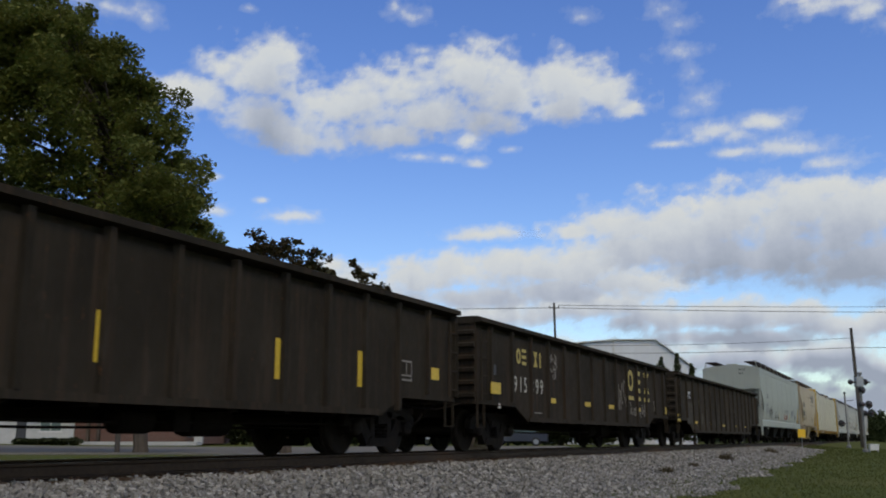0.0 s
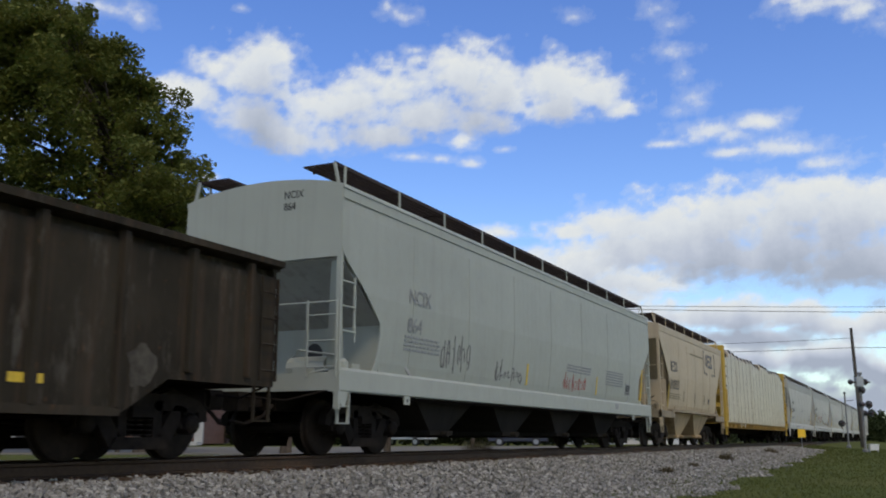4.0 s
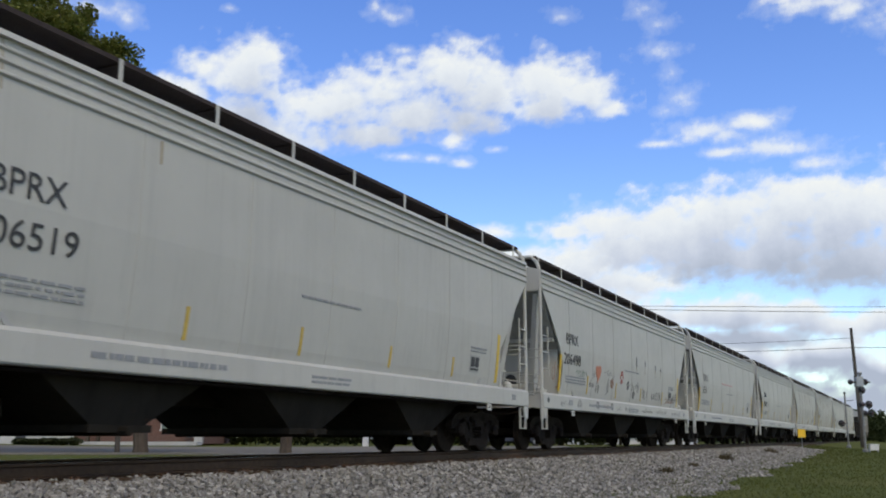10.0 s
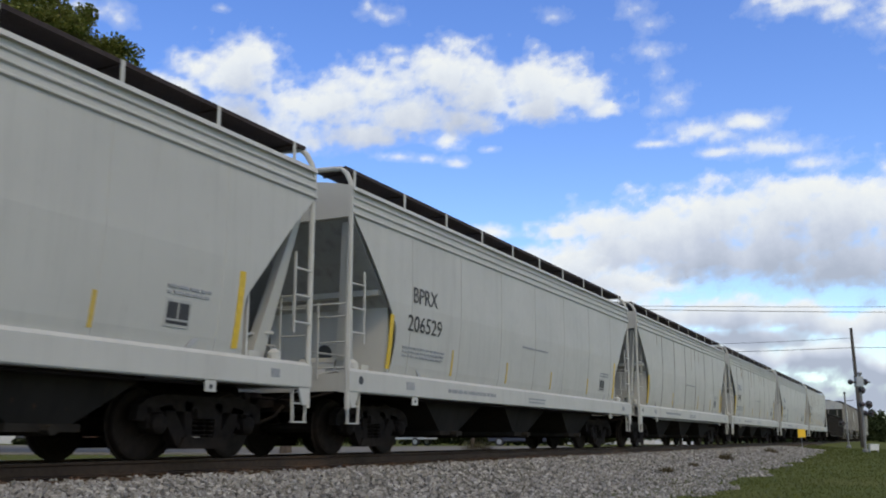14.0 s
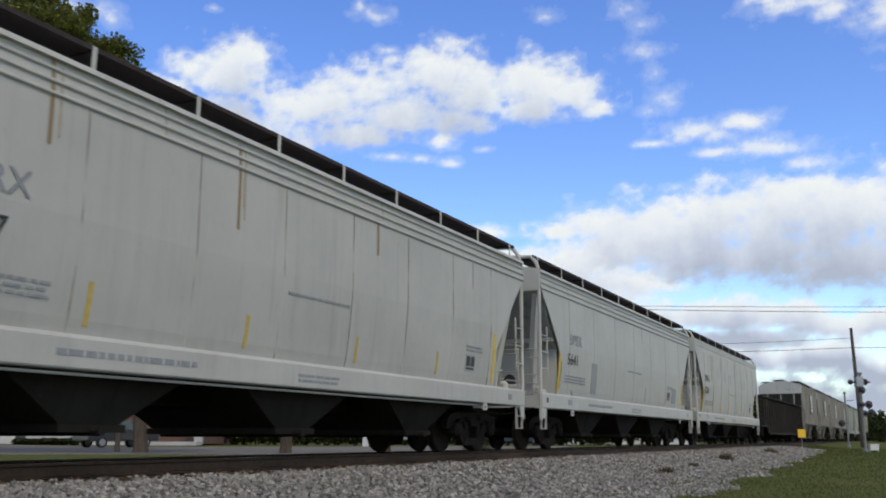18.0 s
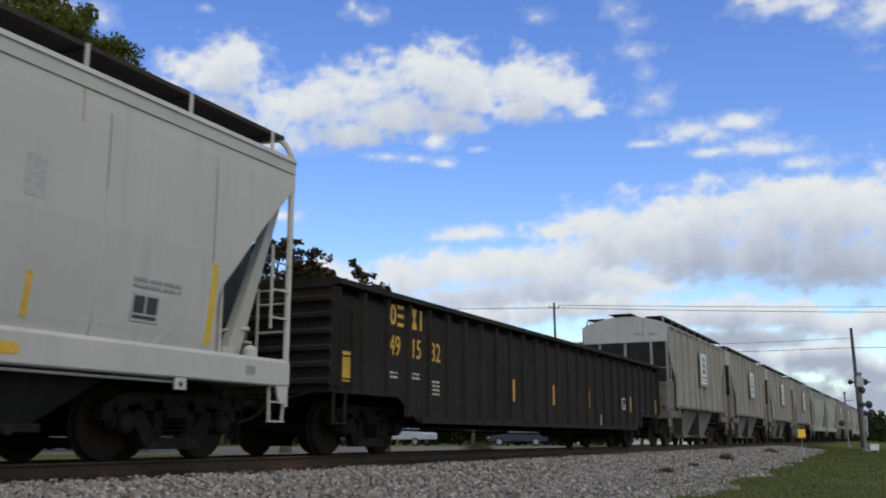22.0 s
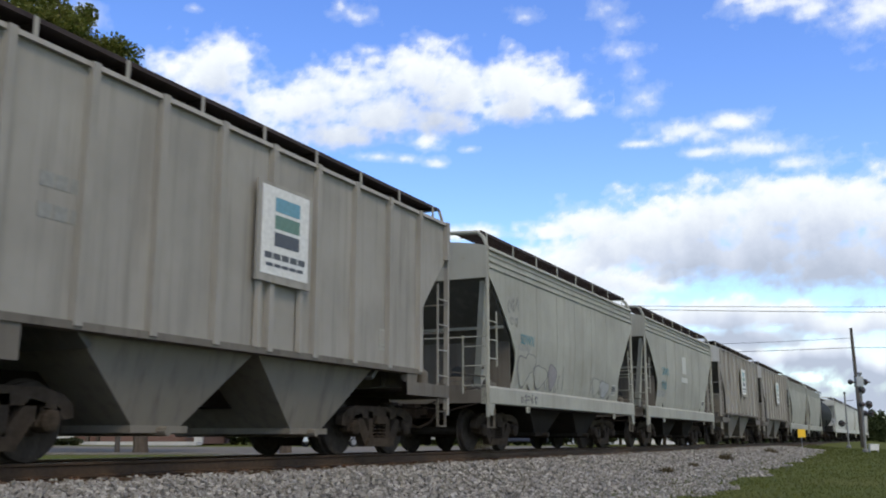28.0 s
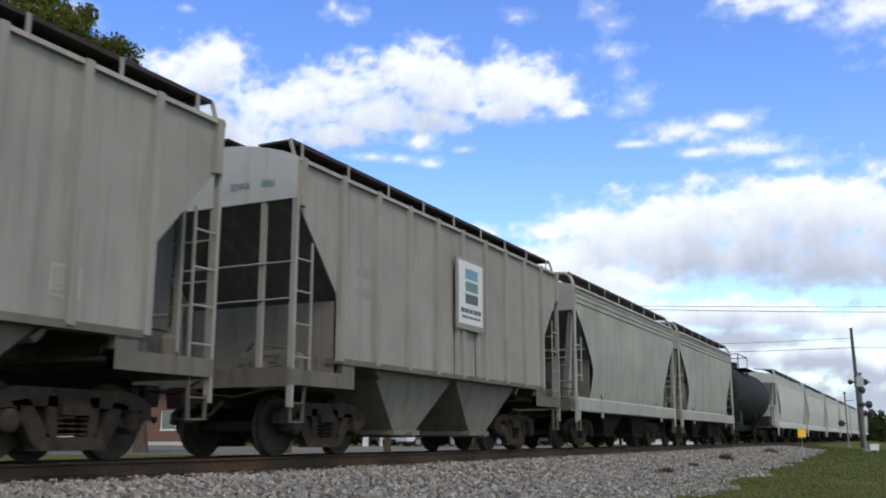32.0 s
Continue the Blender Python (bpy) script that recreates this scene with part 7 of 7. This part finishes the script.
    quadbox(ab, [(px(66), -1.2, 2.85), (px(130), -1.2, 2.85), (px(130), 0, 2.95), (px(66), 0, 2.95), (px(66), -1.2, 2.92), (px(130), -1.2, 2.92), (px(130), 0, 3.45), (px(66), 0, 3.45)])
    part("awning", ab, M_REDAWN, b)
    kb = bmesh.new()
    box(kb, px(-150), px(366), -1.6, 0.0, -0.3, -0.02)
    part("walkway_step", kb, M_STUCCO, b)


store_building()


def metal_shed():
    d = 112.0
    c = spot((1085 - 784) / 1675 * d, d)
    k = d / 1675
    b = thing("metal_shed", "pale grey metal warehouse with a low gabled roof", "building", m=Matrix.Translation((c.x, c.y, c.z)) @ Matrix.Rotation(YAW, 4, "Z"))
    eave, ridge = 9.4, 12.0
    x0, x1, x2 = 0.0, 75 * k * 1.0, 140 * k
    bm = bmesh.new()
    prism(bm, [(-6.2, 0), (x2, 0), (x2, eave - 0.7), (x1, ridge), (x0, ridge), (-6.2, ridge - 0.55)], "y", 0, 26)
    part("wall", bm, M_METALWALL, b)
    rb = bmesh.new()
    for (xa, za), (xb, zb) in (((-6.5, ridge - 0.5), (x0, ridge + 0.05)), ((x0, ridge + 0.05), (x1, ridge + 0.05)), ((x1, ridge + 0.05), (x2 + 0.3, eave - 0.8))):
        quadbox(rb, [(xa, -0.3, za), (xb, -0.3, zb), (xb, 26.3, zb), (xa, 26.3, za), (xa, -0.3, za + 0.14), (xb, -0.3, zb + 0.14), (xb, 26.3, zb + 0.14), (xa, 26.3, za + 0.14)])
    part("roof", rb, M_TRIMW, b)
    for i in range(22):
        x = -6 + i * 0.72
        zt = ridge - 0.55 + 0.55 * min(1, (x + 6.2) / 6.2) if x < x0 else ridge if x < x1 else ridge - (x - x1) / (x2 - x1) * (ridge - eave + 0.7)
        if x > x2:
            break
        sb = bmesh.new()
        box(sb, x - 0.03, x + 0.03, -0.04, 0.0, 0.2, zt - 0.15)
        part("siding_rib", sb, M_METALWALL, b)
    gb = bmesh.new()
    box(gb, -0.08, 0.08, -0.1, 0.0, 0.0, ridge)
    part("downpipe", gb, M_TRIMW, b)
    db = bmesh.new()
    box(db, 1.0, 4.4, -0.06, 0.0, 0.0, 4.2)
    part("roller_door", db, M_TRIMW, b)


metal_shed()


# ---- poles, wires, signals ----
M_POLE = rough_mat("pole_timber", (0.045, 0.04, 0.036), (0.10, 0.09, 0.08), 8, 0.9, 0.5, stretch=(1, 1, 0.15))
M_STEELGREY = plain("galvanised_steel", (0.30, 0.31, 0.32), 0.45, 0.6)
M_SIGBLACK = plain("signal_black", (0.02, 0.02, 0.022), 0.5)
M_LENS = plain("red_signal_lens", (0.022, 0.006, 0.006), 0.3)
M_SILVER = plain("silver_mast_paint", (0.20, 0.20, 0.20), 0.5, 0.3)


def pole(label, s, d, h, r, lean=0.0, arm=True):
    f = spot(s, d)
    t = thing("utility_pole", label, "utility pole", m=Matrix.Translation(f) @ Matrix.Rotation(YAW, 4, "Z"))
    bm = bmesh.new()
    tube(bm, [(0, 0, -0.2), (lean * h, 0, h)], [r, r * 0.65], 10)
    part("post", bm, M_POLE, t)
    if arm:
        ab = bmesh.new()
        bar(ab, (lean * h - 0.5, 0, h - 0.5), (lean * h + 0.5, 0, h - 0.5), 0.1, 0.1)
        part("crossarm", ab, M_POLE, t)
        for k in (-0.45, 0.0, 0.45):
            ib = bmesh.new()
            lathe(ib, [(h - 0.45, 0.03), (h - 0.38, 0.055), (h - 0.30, 0.03)], (lean * h + k, 0, 0), "z", 8)
            part("insulator", ib, M_SILVER, t)
    return f + Vector((0, 0, h))


TOP_A = pole("weathered wooden utility pole behind the track", (985 - 784) / 1675 * 92, 92, 13.7, 0.16, -0.012)
TOP_B = pole("tall wooden utility pole beside the crossing", (1512 - 784) / 1675 * 88, 88, 10.9, 0.20, -0.020, arm=False)
post_top = pole("short thin wooden post at the street edge", (220 - 784) / 1675 * 40, 40, 7.5, 0.11, arm=False)


def wire(a, b, sag, r=0.022):
    bm = bmesh.new()
    a, b = Vector(a), Vector(b)
    pts = [a.lerp(b, i / 14) - Vector((0, 0, sag * 4 * (i / 14) * (1 - i / 14))) for i in range(15)]
    tube(bm, pts, r, 5)
    tagged(part("overhead_wire", bm, M_SIGBLACK), "thin black overhead wire between poles", "wire", "overhead wires")


W1, W2, W3, W4 = spot(-80, 96, 13.3), spot(110, 96, 14.0), spot(-80, 96, 14.6), spot(110, 97, 15.0)
A1 = TOP_A - Vector((0, 0, 0.5))
wire(W1, A1, 0.3, 0.03)
wire(A1, W2, 0.7, 0.03)
wire(A1 + Vector((0.3, 0.1, 0.25)), W4, 0.6, 0.025)
B1 = spot((1509 - 784) / 1675 * 88, 88, 8.6)
wire(spot(4, 110, 10.3), B1, 0.4, 0.025)
wire(B1, spot(100, 88, 10.2), 0.4, 0.025)
wire(spot(4, 112, 11.4), B1 + Vector((0, 0, 0.9)), 0.5, 0.02)


def flasher(parent, x, z, r=0.24, face=-1):
    bm = bmesh.new()
    lathe(bm, [(-0.03, r), (0.0, r), (0.01, r * 0.5)], (x, 0, z), "y", 18)
    disc = part("flasher_disc", bm, M_SIGBLACK, parent)
    hb = bmesh.new()
    lathe(hb, [(-0.28, r * 0.5), (-0.03, r * 0.55)], (x, 0, z), "y", 14)
    part("hood", hb, M_SIGBLACK, disc)
    lb = bmesh.new()
    lathe(lb, [(-0.30, 0.01), (-0.29, r * 0.42), (-0.285, r * 0.42)], (x, 0, z), "y", 14)
    part("lens", lb, M_LENS, disc)


def crossing_signal(label, s, d, h, kind):
    f = spot(s, d)
    k = d / 1675
    t = thing("crossing_signal", label, "crossing signal", m=Matrix.Translation(f) @ Matrix.Rotation(YAW, 4, "Z"))
    bm = bmesh.new()
    tube(bm, [(0, 0, -0.1), (0, 0, h)], 0.07, 10)
    lathe(bm, [(-0.05, 0.2), (0.12, 0.2), (0.2, 0.1)], (0, 0, 0), "z", 12)
    part("mast", bm, M_SILVER, t)
    if kind == "main":
        cb = bmesh.new()
        box(cb, -0.30, 0.14, -0.2, 0.2, h - 0.72, h - 0.12)
        part("control_case", cb, M_STEELGREY, t)
        ab = bmesh.new()
        tube(ab, [(-0.62, 0, h - 0.45), (0.62, 0, h - 0.45)], 0.05, 8)
        tube(ab, [(-0.05, 0, h - 1.85), (0.5, 0, h - 1.85)], 0.035, 8)
        part("light_arm", ab, M_SIGBLACK, t)
        for x, z, r in ((-0.62, h - 0.45, 0.16), (0.30, h - 0.45, 0.2), (-0.05, h - 1.85, 0.22), (0.42, h - 1.85, 0.24), (0.5, h - 2.38, 0.2), (0.12, h - 2.38, 0.18), (0.05, h - 0.95, 0.24)):
            flasher(t, x, z, r)
        bb = bmesh.new()
        lathe(bb, [(h, 0.12), (h + 0.1, 0.16), (h + 0.18, 0.1), (h + 0.2, 0.02)], (0, 0, 0), "z", 12)
        part("bell", bb, M_STEELGREY, t)
    else:
        flasher(t, -0.45, h - 2.5, 0.28)
        ab = bmesh.new()
        tube(ab, [(-0.5, 0, h - 2.5), (0.1, 0, h - 2.5)], 0.035, 6)
        bar(ab, (0, 0, h - 0.6), (0.7, 0, h - 0.55), 0.04)
        lathe(ab, [(h, 0.1), (h + 0.16, 0.1)], (0, 0, 0), "z", 8)
        part("light_arm", ab, M_SIGBLACK, t)


crossing_signal("railway crossing signal mast with black flashers and control case", (1516 - 784) / 1675 * 60, 60, 4.75, "main")
crossing_signal("thin signal mast with one black light head", (1487 - 784) / 1675 * 82, 82, 4.5, "side")


def yellow_marker():
    f = Vector((-6.6, 63.8, ground_z(-6.6, 63.8)))
    t = thing("track_marker", "yellow square trackside marker on a short post", "sign", m=Matrix.Translation(f) @ Matrix.Rotation(YAW, 4, "Z"))
    bm = bmesh.new()
    tube(bm, [(0, 0.03, -0.1), (0, 0.03, 1.15)], 0.02, 8)
    part("post", bm, M_STEELGREY, t)
    bm = bmesh.new()
    box(bm, -0.24, 0.24, -0.02, 0.02, 0.70, 1.20)
    part("plate", bm, plain("marker_yellow", (0.75, 0.46, 0.02), 0.5), t)


yellow_marker()


def white_box():
    f = spot((1530 - 784) / 1675 * 58, 58)
    t = thing("junction_box", "small white metal box low on the grass", "utility box", m=Matrix.Translation(f) @ Matrix.Rotation(YAW, 4, "Z"))
    bm = bmesh.new()
    box(bm, -0.26, 0.26, -0.15, 0.15, 0.12, 0.46)
    part("case", bm, M_TRIMW, t)
    bm = bmesh.new()
    for x in (-0.25, 0.25):
        box(bm, x - 0.03, x + 0.03, -0.05, 0.05, -0.1, 0.12)
    part("foot", bm, M_STEELGREY, t)
    bm = bmesh.new()
    box(bm, -0.29, 0.29, -0.18, 0.18, 0.46, 0.50)
    part("lid", bm, M_TRIMW, t)


white_box()


def chain_fence():
    """A pale wire fence seen end on past the crossing."""
    t = thing("wire_fence", "pale galvanised wire fence beyond the crossing", "fence")
    for i in range(9):
        a = spot(45 + i * 3, 96 - i * 3)
        bm = bmesh.new()
        tube(bm, [(a.x, a.y, a.z - 0.1), (a.x, a.y, a.z + 1.9)], 0.035, 6)
        part("post", bm, M_STEELGREY, t)
        if i < 8:
            b = spot(48 + i * 3, 93 - i * 3)
            wb = bmesh.new()
            for z in (0.1, 0.5, 0.9, 1.3, 1.85):
                tube(wb, [(a.x, a.y, a.z + z), (b.x, b.y, b.z + z)], 0.012, 4)
            part("wire", wb, M_STEELGREY, t)


chain_fence()


# ---- weeds and grass ----
def weeds(label, x, y, r, h, count, mat, seed):
    rng = random.Random(seed)
    verts, faces = [], []
    z0 = ground_z(x, y)
    for _ in range(count):
        a, q = rng.uniform(0, 6.28), r * rng.random() ** 0.7
        bx, by = q * math.cos(a), q * math.sin(a)
        lx, ly = rng.gauss(0, 0.35) * h, rng.gauss(0, 0.35) * h
        hh, w = h * rng.uniform(0.5, 1.1), 0.012 + 0.01 * rng.random()
        t = rng.uniform(0, 6.28)
        k = len(verts)
        verts += [(bx - w * math.cos(t), by - w * math.sin(t), 0), (bx + w * math.cos(t), by + w * math.sin(t), 0), (bx + lx, by + ly, hh)]
        faces.append((k, k + 1, k + 2))
    me = bpy.data.meshes.new("weed_tuft")
    me.from_pydata(verts, [], faces)
    me.materials.append(mat)
    ob = tagged(new("weed_tuft", me), label, "weeds", "weeds on the ballast")
    ob.location = (x, y, z0)


M_WEED = leaf_mat("weed_blades", (0.05, 0.042, 0.025), (0.08, 0.062, 0.036), (0.12, 0.095, 0.05))
M_GRASS = leaf_mat("grass_blades", (0.066, 0.082, 0.016), (0.082, 0.098, 0.020), (0.105, 0.112, 0.028))
for i, (x, y, r, h, c) in enumerate(((-5.19, 21.9, 0.17, 0.16, 130), (-5.50, 26.2, 0.14, 0.13, 80), (-5.80, 32.8, 0.26, 0.26, 170), (-6.25, 47.0, 0.32, 0.28, 140), (-3.9, 16.8, 0.10, 0.08, 40))):
    weeds("dry brownish weed tuft growing in the ballast", x, y, r, h, c, M_WEED, 200 + i)
tuft = spot((845 - 784) / 1675 * 36, 36)
weeds("tall dry grass clump beyond the track", tuft.x, tuft.y, 0.5, 0.75, 400, M_WEED, 230)


def grass_blades():
    rng = random.Random(77)
    verts, faces = [], []
    for i in range(60000):
        y = 9 + 75 * rng.random() ** 1.9
        e = ballast_edge(y)
        x = e + 12 * rng.random() ** 1.3 - 0.7 + rng.gauss(0, 0.25)
        z = ground_z(x, y)
        h = rng.uniform(0.02, 0.055) * (1.25 if x < e + 0.4 else 1.0)
        t, w = rng.uniform(0, 6.28), 0.004 + 0.0003 * y
        k = len(verts)
        verts += [(x - w * math.cos(t), y - w * math.sin(t), z - 0.01), (x + w * math.cos(t), y + w * math.sin(t), z - 0.01), (x + rng.gauss(0, 0.03), y + rng.gauss(0, 0.03), z + h)]
        faces.append((k, k + 1, k + 2))
    me = bpy.data.meshes.new("grass_blades")
    me.from_pydata(verts, [], faces)
    me.materials.append(M_GRASS)
    tagged(new("grass_blades", me), "short mown grass blades beside the ballast", "grass", kind="stuff")


grass_blades()


# ---- road vehicles ----
def car_body(label, kind, paintm, name):
    """A road vehicle with its base at the origin, front towards +x."""
    t = thing(name, label, "car" if kind != "pickup" else "pickup truck")
    L, W = (4.8, 1.8) if kind == "sedan" else (5.4, 1.95) if kind == "pickup" else (4.9, 1.9)
    f, r = L / 2, -L / 2
    if kind == "sedan":
        low = [(r, 0.35), (f, 0.35), (f, 0.62), (f - 0.35, 0.78), (f - 1.35, 0.92), (r + 1.0, 0.98), (r + 0.05, 0.95)]
        cab = [(f - 1.45, 0.92), (f - 2.15, 1.38), (r + 1.65, 1.42), (r + 0.75, 0.98)]
    elif kind == "pickup":
        low = [(r, 0.5), (f, 0.5), (f, 0.95), (f - 0.2, 1.05), (f - 1.45, 1.12), (r + 2.2, 1.15), (r + 2.2, 1.15), (r, 1.12)]
        cab = [(f - 1.5, 1.12), (f - 2.05, 1.74), (r + 2.2, 1.76), (r + 1.95, 1.13)]
    else:
        low = [(r, 0.42), (f, 0.42), (f, 0.85), (f - 0.25, 0.98), (f - 1.3, 1.06), (r, 1.06)]
        cab = [(f - 1.35, 1.06), (f - 2.0, 1.66), (r + 0.45, 1.70), (r + 0.05, 1.06)]
    bm = bmesh.new()
    prism(bm, low, "y", -W / 2, W / 2)
    bmesh.ops.bevel(bm, geom=[e for e in bm.edges], offset=0.06, segments=2, affect="EDGES", profile=0.6)
    part("body", bm, paintm, t)
    bm = bmesh.new()
    prism(bm, cab, "y", -W / 2 + 0.14, W / 2 - 0.14)
    bmesh.ops.bevel(bm, geom=[e for e in bm.edges], offset=0.05, segments=2, affect="EDGES", profile=0.6)
    part("cabin", bm, paintm, t)
    for k in (-1, 1):
        bm = bmesh.new()
        q = [(x * 0.94 + (cab[1][0] + cab[2][0]) / 2 * 0.06, z - 0.06 if z > cab[0][1] + 0.2 else z + 0.05) for x, z in cab]
        prism(bm, q, "y", k * (W / 2 - 0.145), k * (W / 2 - 0.125))
        part("side_window", bm, M_GLASSDARK, t)
    for (xa, za), (xb, zb), nm in ((cab[0], cab[1], "windscreen"), (cab[3], cab[2], "rear_window")):
        bm = bmesh.new()
        o = 0.02 if nm == "windscreen" else -0.02
        w = W / 2 - 0.24
        quadbox(bm, [(xa + o, -w, za + 0.05), (xa + o, w, za + 0.05), (xb + o, w * 0.92, zb - 0.06), (xb + o, -w * 0.92, zb - 0.06),
                     (xa + 2 * o, -w, za + 0.05), (xa + 2 * o, w, za + 0.05), (xb + 2 * o, w * 0.92, zb - 0.06), (xb + 2 * o, -w * 0.92, zb - 0.06)])
        part(nm, bm, M_GLASSDARK, t)
    for sx in (f - 0.92, r + 0.95):
        for k in (-1, 1):
            bm = bmesh.new()
            lathe(bm, [(-0.11, 0.25), (-0.11, 0.33), (0.11, 0.33), (0.11, 0.25)], (sx, k * (W / 2 - 0.1), 0.33), "y", 18)
            wh = part("wheel", bm, M_RUBBER, t)
            bm = bmesh.new()
            lathe(bm, [(-0.115, 0.21), (0.115, 0.21)], (sx, k * (W / 2 - 0.1), 0.33), "y", 12)
            part("rim", bm, M_STEELGREY, wh)
    for k in (-1, 1):
        bm = bmesh.new()
        box(bm, r - 0.015, r + 0.05, k * (W / 2 - 0.25) - 0.17, k * (W / 2 - 0.25) + 0.17, 0.72, 0.88)
        part("tail_light", bm, M_LENS, t)
        bm = bmesh.new()
        box(bm, f - 0.06, f + 0.012, k * (W / 2 - 0.28) - 0.18, k * (W / 2 - 0.28) + 0.18, 0.58, 0.72)
        part("headlight", bm, M_TRIMW, t)
    if kind == "pickup":
        bm = bmesh.new()
        box(bm, r + 0.06, r + 1.95, -W / 2 + 0.1, W / 2 - 0.1, 1.10, 1.16)
        part("cargo_bed", bm, M_SIGBLACK, t)
    return t


def auto_paint(name, c):
    m, n, l, bsdf = node_mat(name)
    f = noise_tex(n, l, coords(n, l), 5, 3)
    l.new(ramp(n, l, f, [(0.3, tone(c, 0.9)), (0.7, tone(c, 1.08))]), bsdf.inputs["Base Color"])
    bsdf.inputs["Roughness"].default_value, bsdf.inputs["Metallic"].default_value = 0.28, 0.1
    bsdf.inputs["Coat Weight"].default_value = 0.4
    return m


M_AUTOSILVER, M_AUTOWHITE, M_AUTODARK, M_AUTOBLUE = auto_paint("silver_car_paint", (0.42, 0.44, 0.47)), auto_paint("white_car_paint", (0.66, 0.67, 0.68)), auto_paint("dark_car_paint", (0.035, 0.037, 0.042)), auto_paint("navy_car_paint", (0.03, 0.035, 0.055))


def park(car, s, d, turn):
    v = spot(s, d)
    car.matrix_basis = pose(v.x, v.y, v.z + 0.055, 0, 0, HEADING + turn)
    return car


park(car_body("silver pickup truck parked on the forecourt", "pickup", M_AUTOSILVER, "pickup_truck"), -3.25, 80, -32)
park(car_body("dark navy sedan parked by the street", "sedan", M_AUTOBLUE, "sedan_car"), (915 - 784) / 1675 * 78, 78, 172)
suv = car_body("dark grey sport utility vehicle driving along the street", "suv", M_AUTODARK, "utility_vehicle")
white_car = car_body("white sedan driving along the street", "sedan", M_AUTOWHITE, "sedan_car")


def fuel_box(s, d, w, h, label):
    f = spot(s, d)
    t = thing("utility_cabinet", label, "utility box", m=Matrix.Translation(f) @ Matrix.Rotation(YAW, 4, "Z"))
    bm = bmesh.new()
    box(bm, -w / 2, w / 2, -0.3, 0.3, -0.05, h)
    bmesh.ops.bevel(bm, geom=[e for e in bm.edges], offset=0.04, segments=1, affect="EDGES")
    part("case", bm, M_TRIMW, t)
    bm = bmesh.new()
    box(bm, -w * 0.2, w * 0.2, -0.32, 0.28, h, h + 0.25)
    part("cap", bm, M_TRIMW, t)


fuel_box((650 - 784) / 1675 * 72, 72, 0.42, 0.85, "white metal utility cabinet on the forecourt")
fuel_box((677 - 784) / 1675 * 73, 73, 0.2, 1.15, "narrow white utility pedestal on the forecourt")


# ---- what moves ----
# speed of the train in metres a second, at even steps through the clip
SPEEDS = (11.295, 11.274, 11.239, 11.116, 11.004, 10.981, 11.075, 11.229, 11.386, 11.511, 11.621, 11.761, 11.939)


def travelled(t):
    """Metres that the train has gone at t seconds, counted from the clip's middle."""
    step = 32.0 / 12

    def run(t):
        i = min(int(t / step), 11)
        d = t - i * step
        return sum((SPEEDS[j] + SPEEDS[j + 1]) / 2 * step for j in range(i)) + SPEEDS[i] * d + (SPEEDS[i + 1] - SPEEDS[i]) * d * d / 2 / step

    return run(t) - run(16.0)


def drive(car, stops):
    """Drive along (seconds, metres right, metres ahead), facing the way it goes."""
    rows = []
    for i, (t, s, d) in enumerate(stops):
        a, b = stops[max(i - 1, 0)], stops[min(i + 1, len(stops) - 1)]
        v = spot(s, d)
        rows.append((t, pose(v.x, v.y, v.z + 0.055, 0, 0, HEADING + math.degrees(math.atan2(b[2] - a[2], b[1] - a[1])))))
    walk(car, rows)


def motions():
    for car, y in TRAIN:
        walk(car, [(t, pose(TRACK_X, y - travelled(t), 0)) for t in range(33)])
    for ob, drift in CLOUDS:
        v = RIGHT * -drift
        walk(ob, [(0, pose(0, 0, 0)), (16, Matrix.Translation(v * 0.5)), (32, Matrix.Translation(v))])
    drive(white_car, [(0, -95, 40), (10, -62, 40), (18, -36, 40), (21, -24, 42.5), (22, -20.2, 47.8), (23, -17.6, 53), (23.5, -16.5, 55.5), (24.5, -14.2, 60), (28, -8, 68), (32, -1, 72)])
    drive(suv, [(0, -95, 46), (8, -60, 48), (14, -36, 52), (17, -24, 57), (19, -17, 66), (21, -10.6, 78), (23, -8.0, 79), (28, -6, 80.5), (32, -4.5, 82)])
    # all wheel sets roll alike: two sets are keyed, the others follow the same keys
    sets = [o for o in scene.objects if o.name.split(".")[0] == "wheel_set"]
    for s in (-1, 1):
        group = [o for o in sets if (o.location.y > 0) == (s > 0)]
        first = group[0]
        walk(first, [(i / FPS, Matrix.Translation((0, s * 0.889, WHEEL_R)) @ Matrix.Rotation(travelled(i / FPS) / WHEEL_R, 4, "X")) for i in range(32 * FPS + 1)])
        act, slot = first.animation_data.action, first.animation_data.action_slot
        for o in group[1:]:
            o.rotation_mode = "QUATERNION"
            ad = o.animation_data_create()
            ad.action = act
            ad.action_slot = slot


motions()
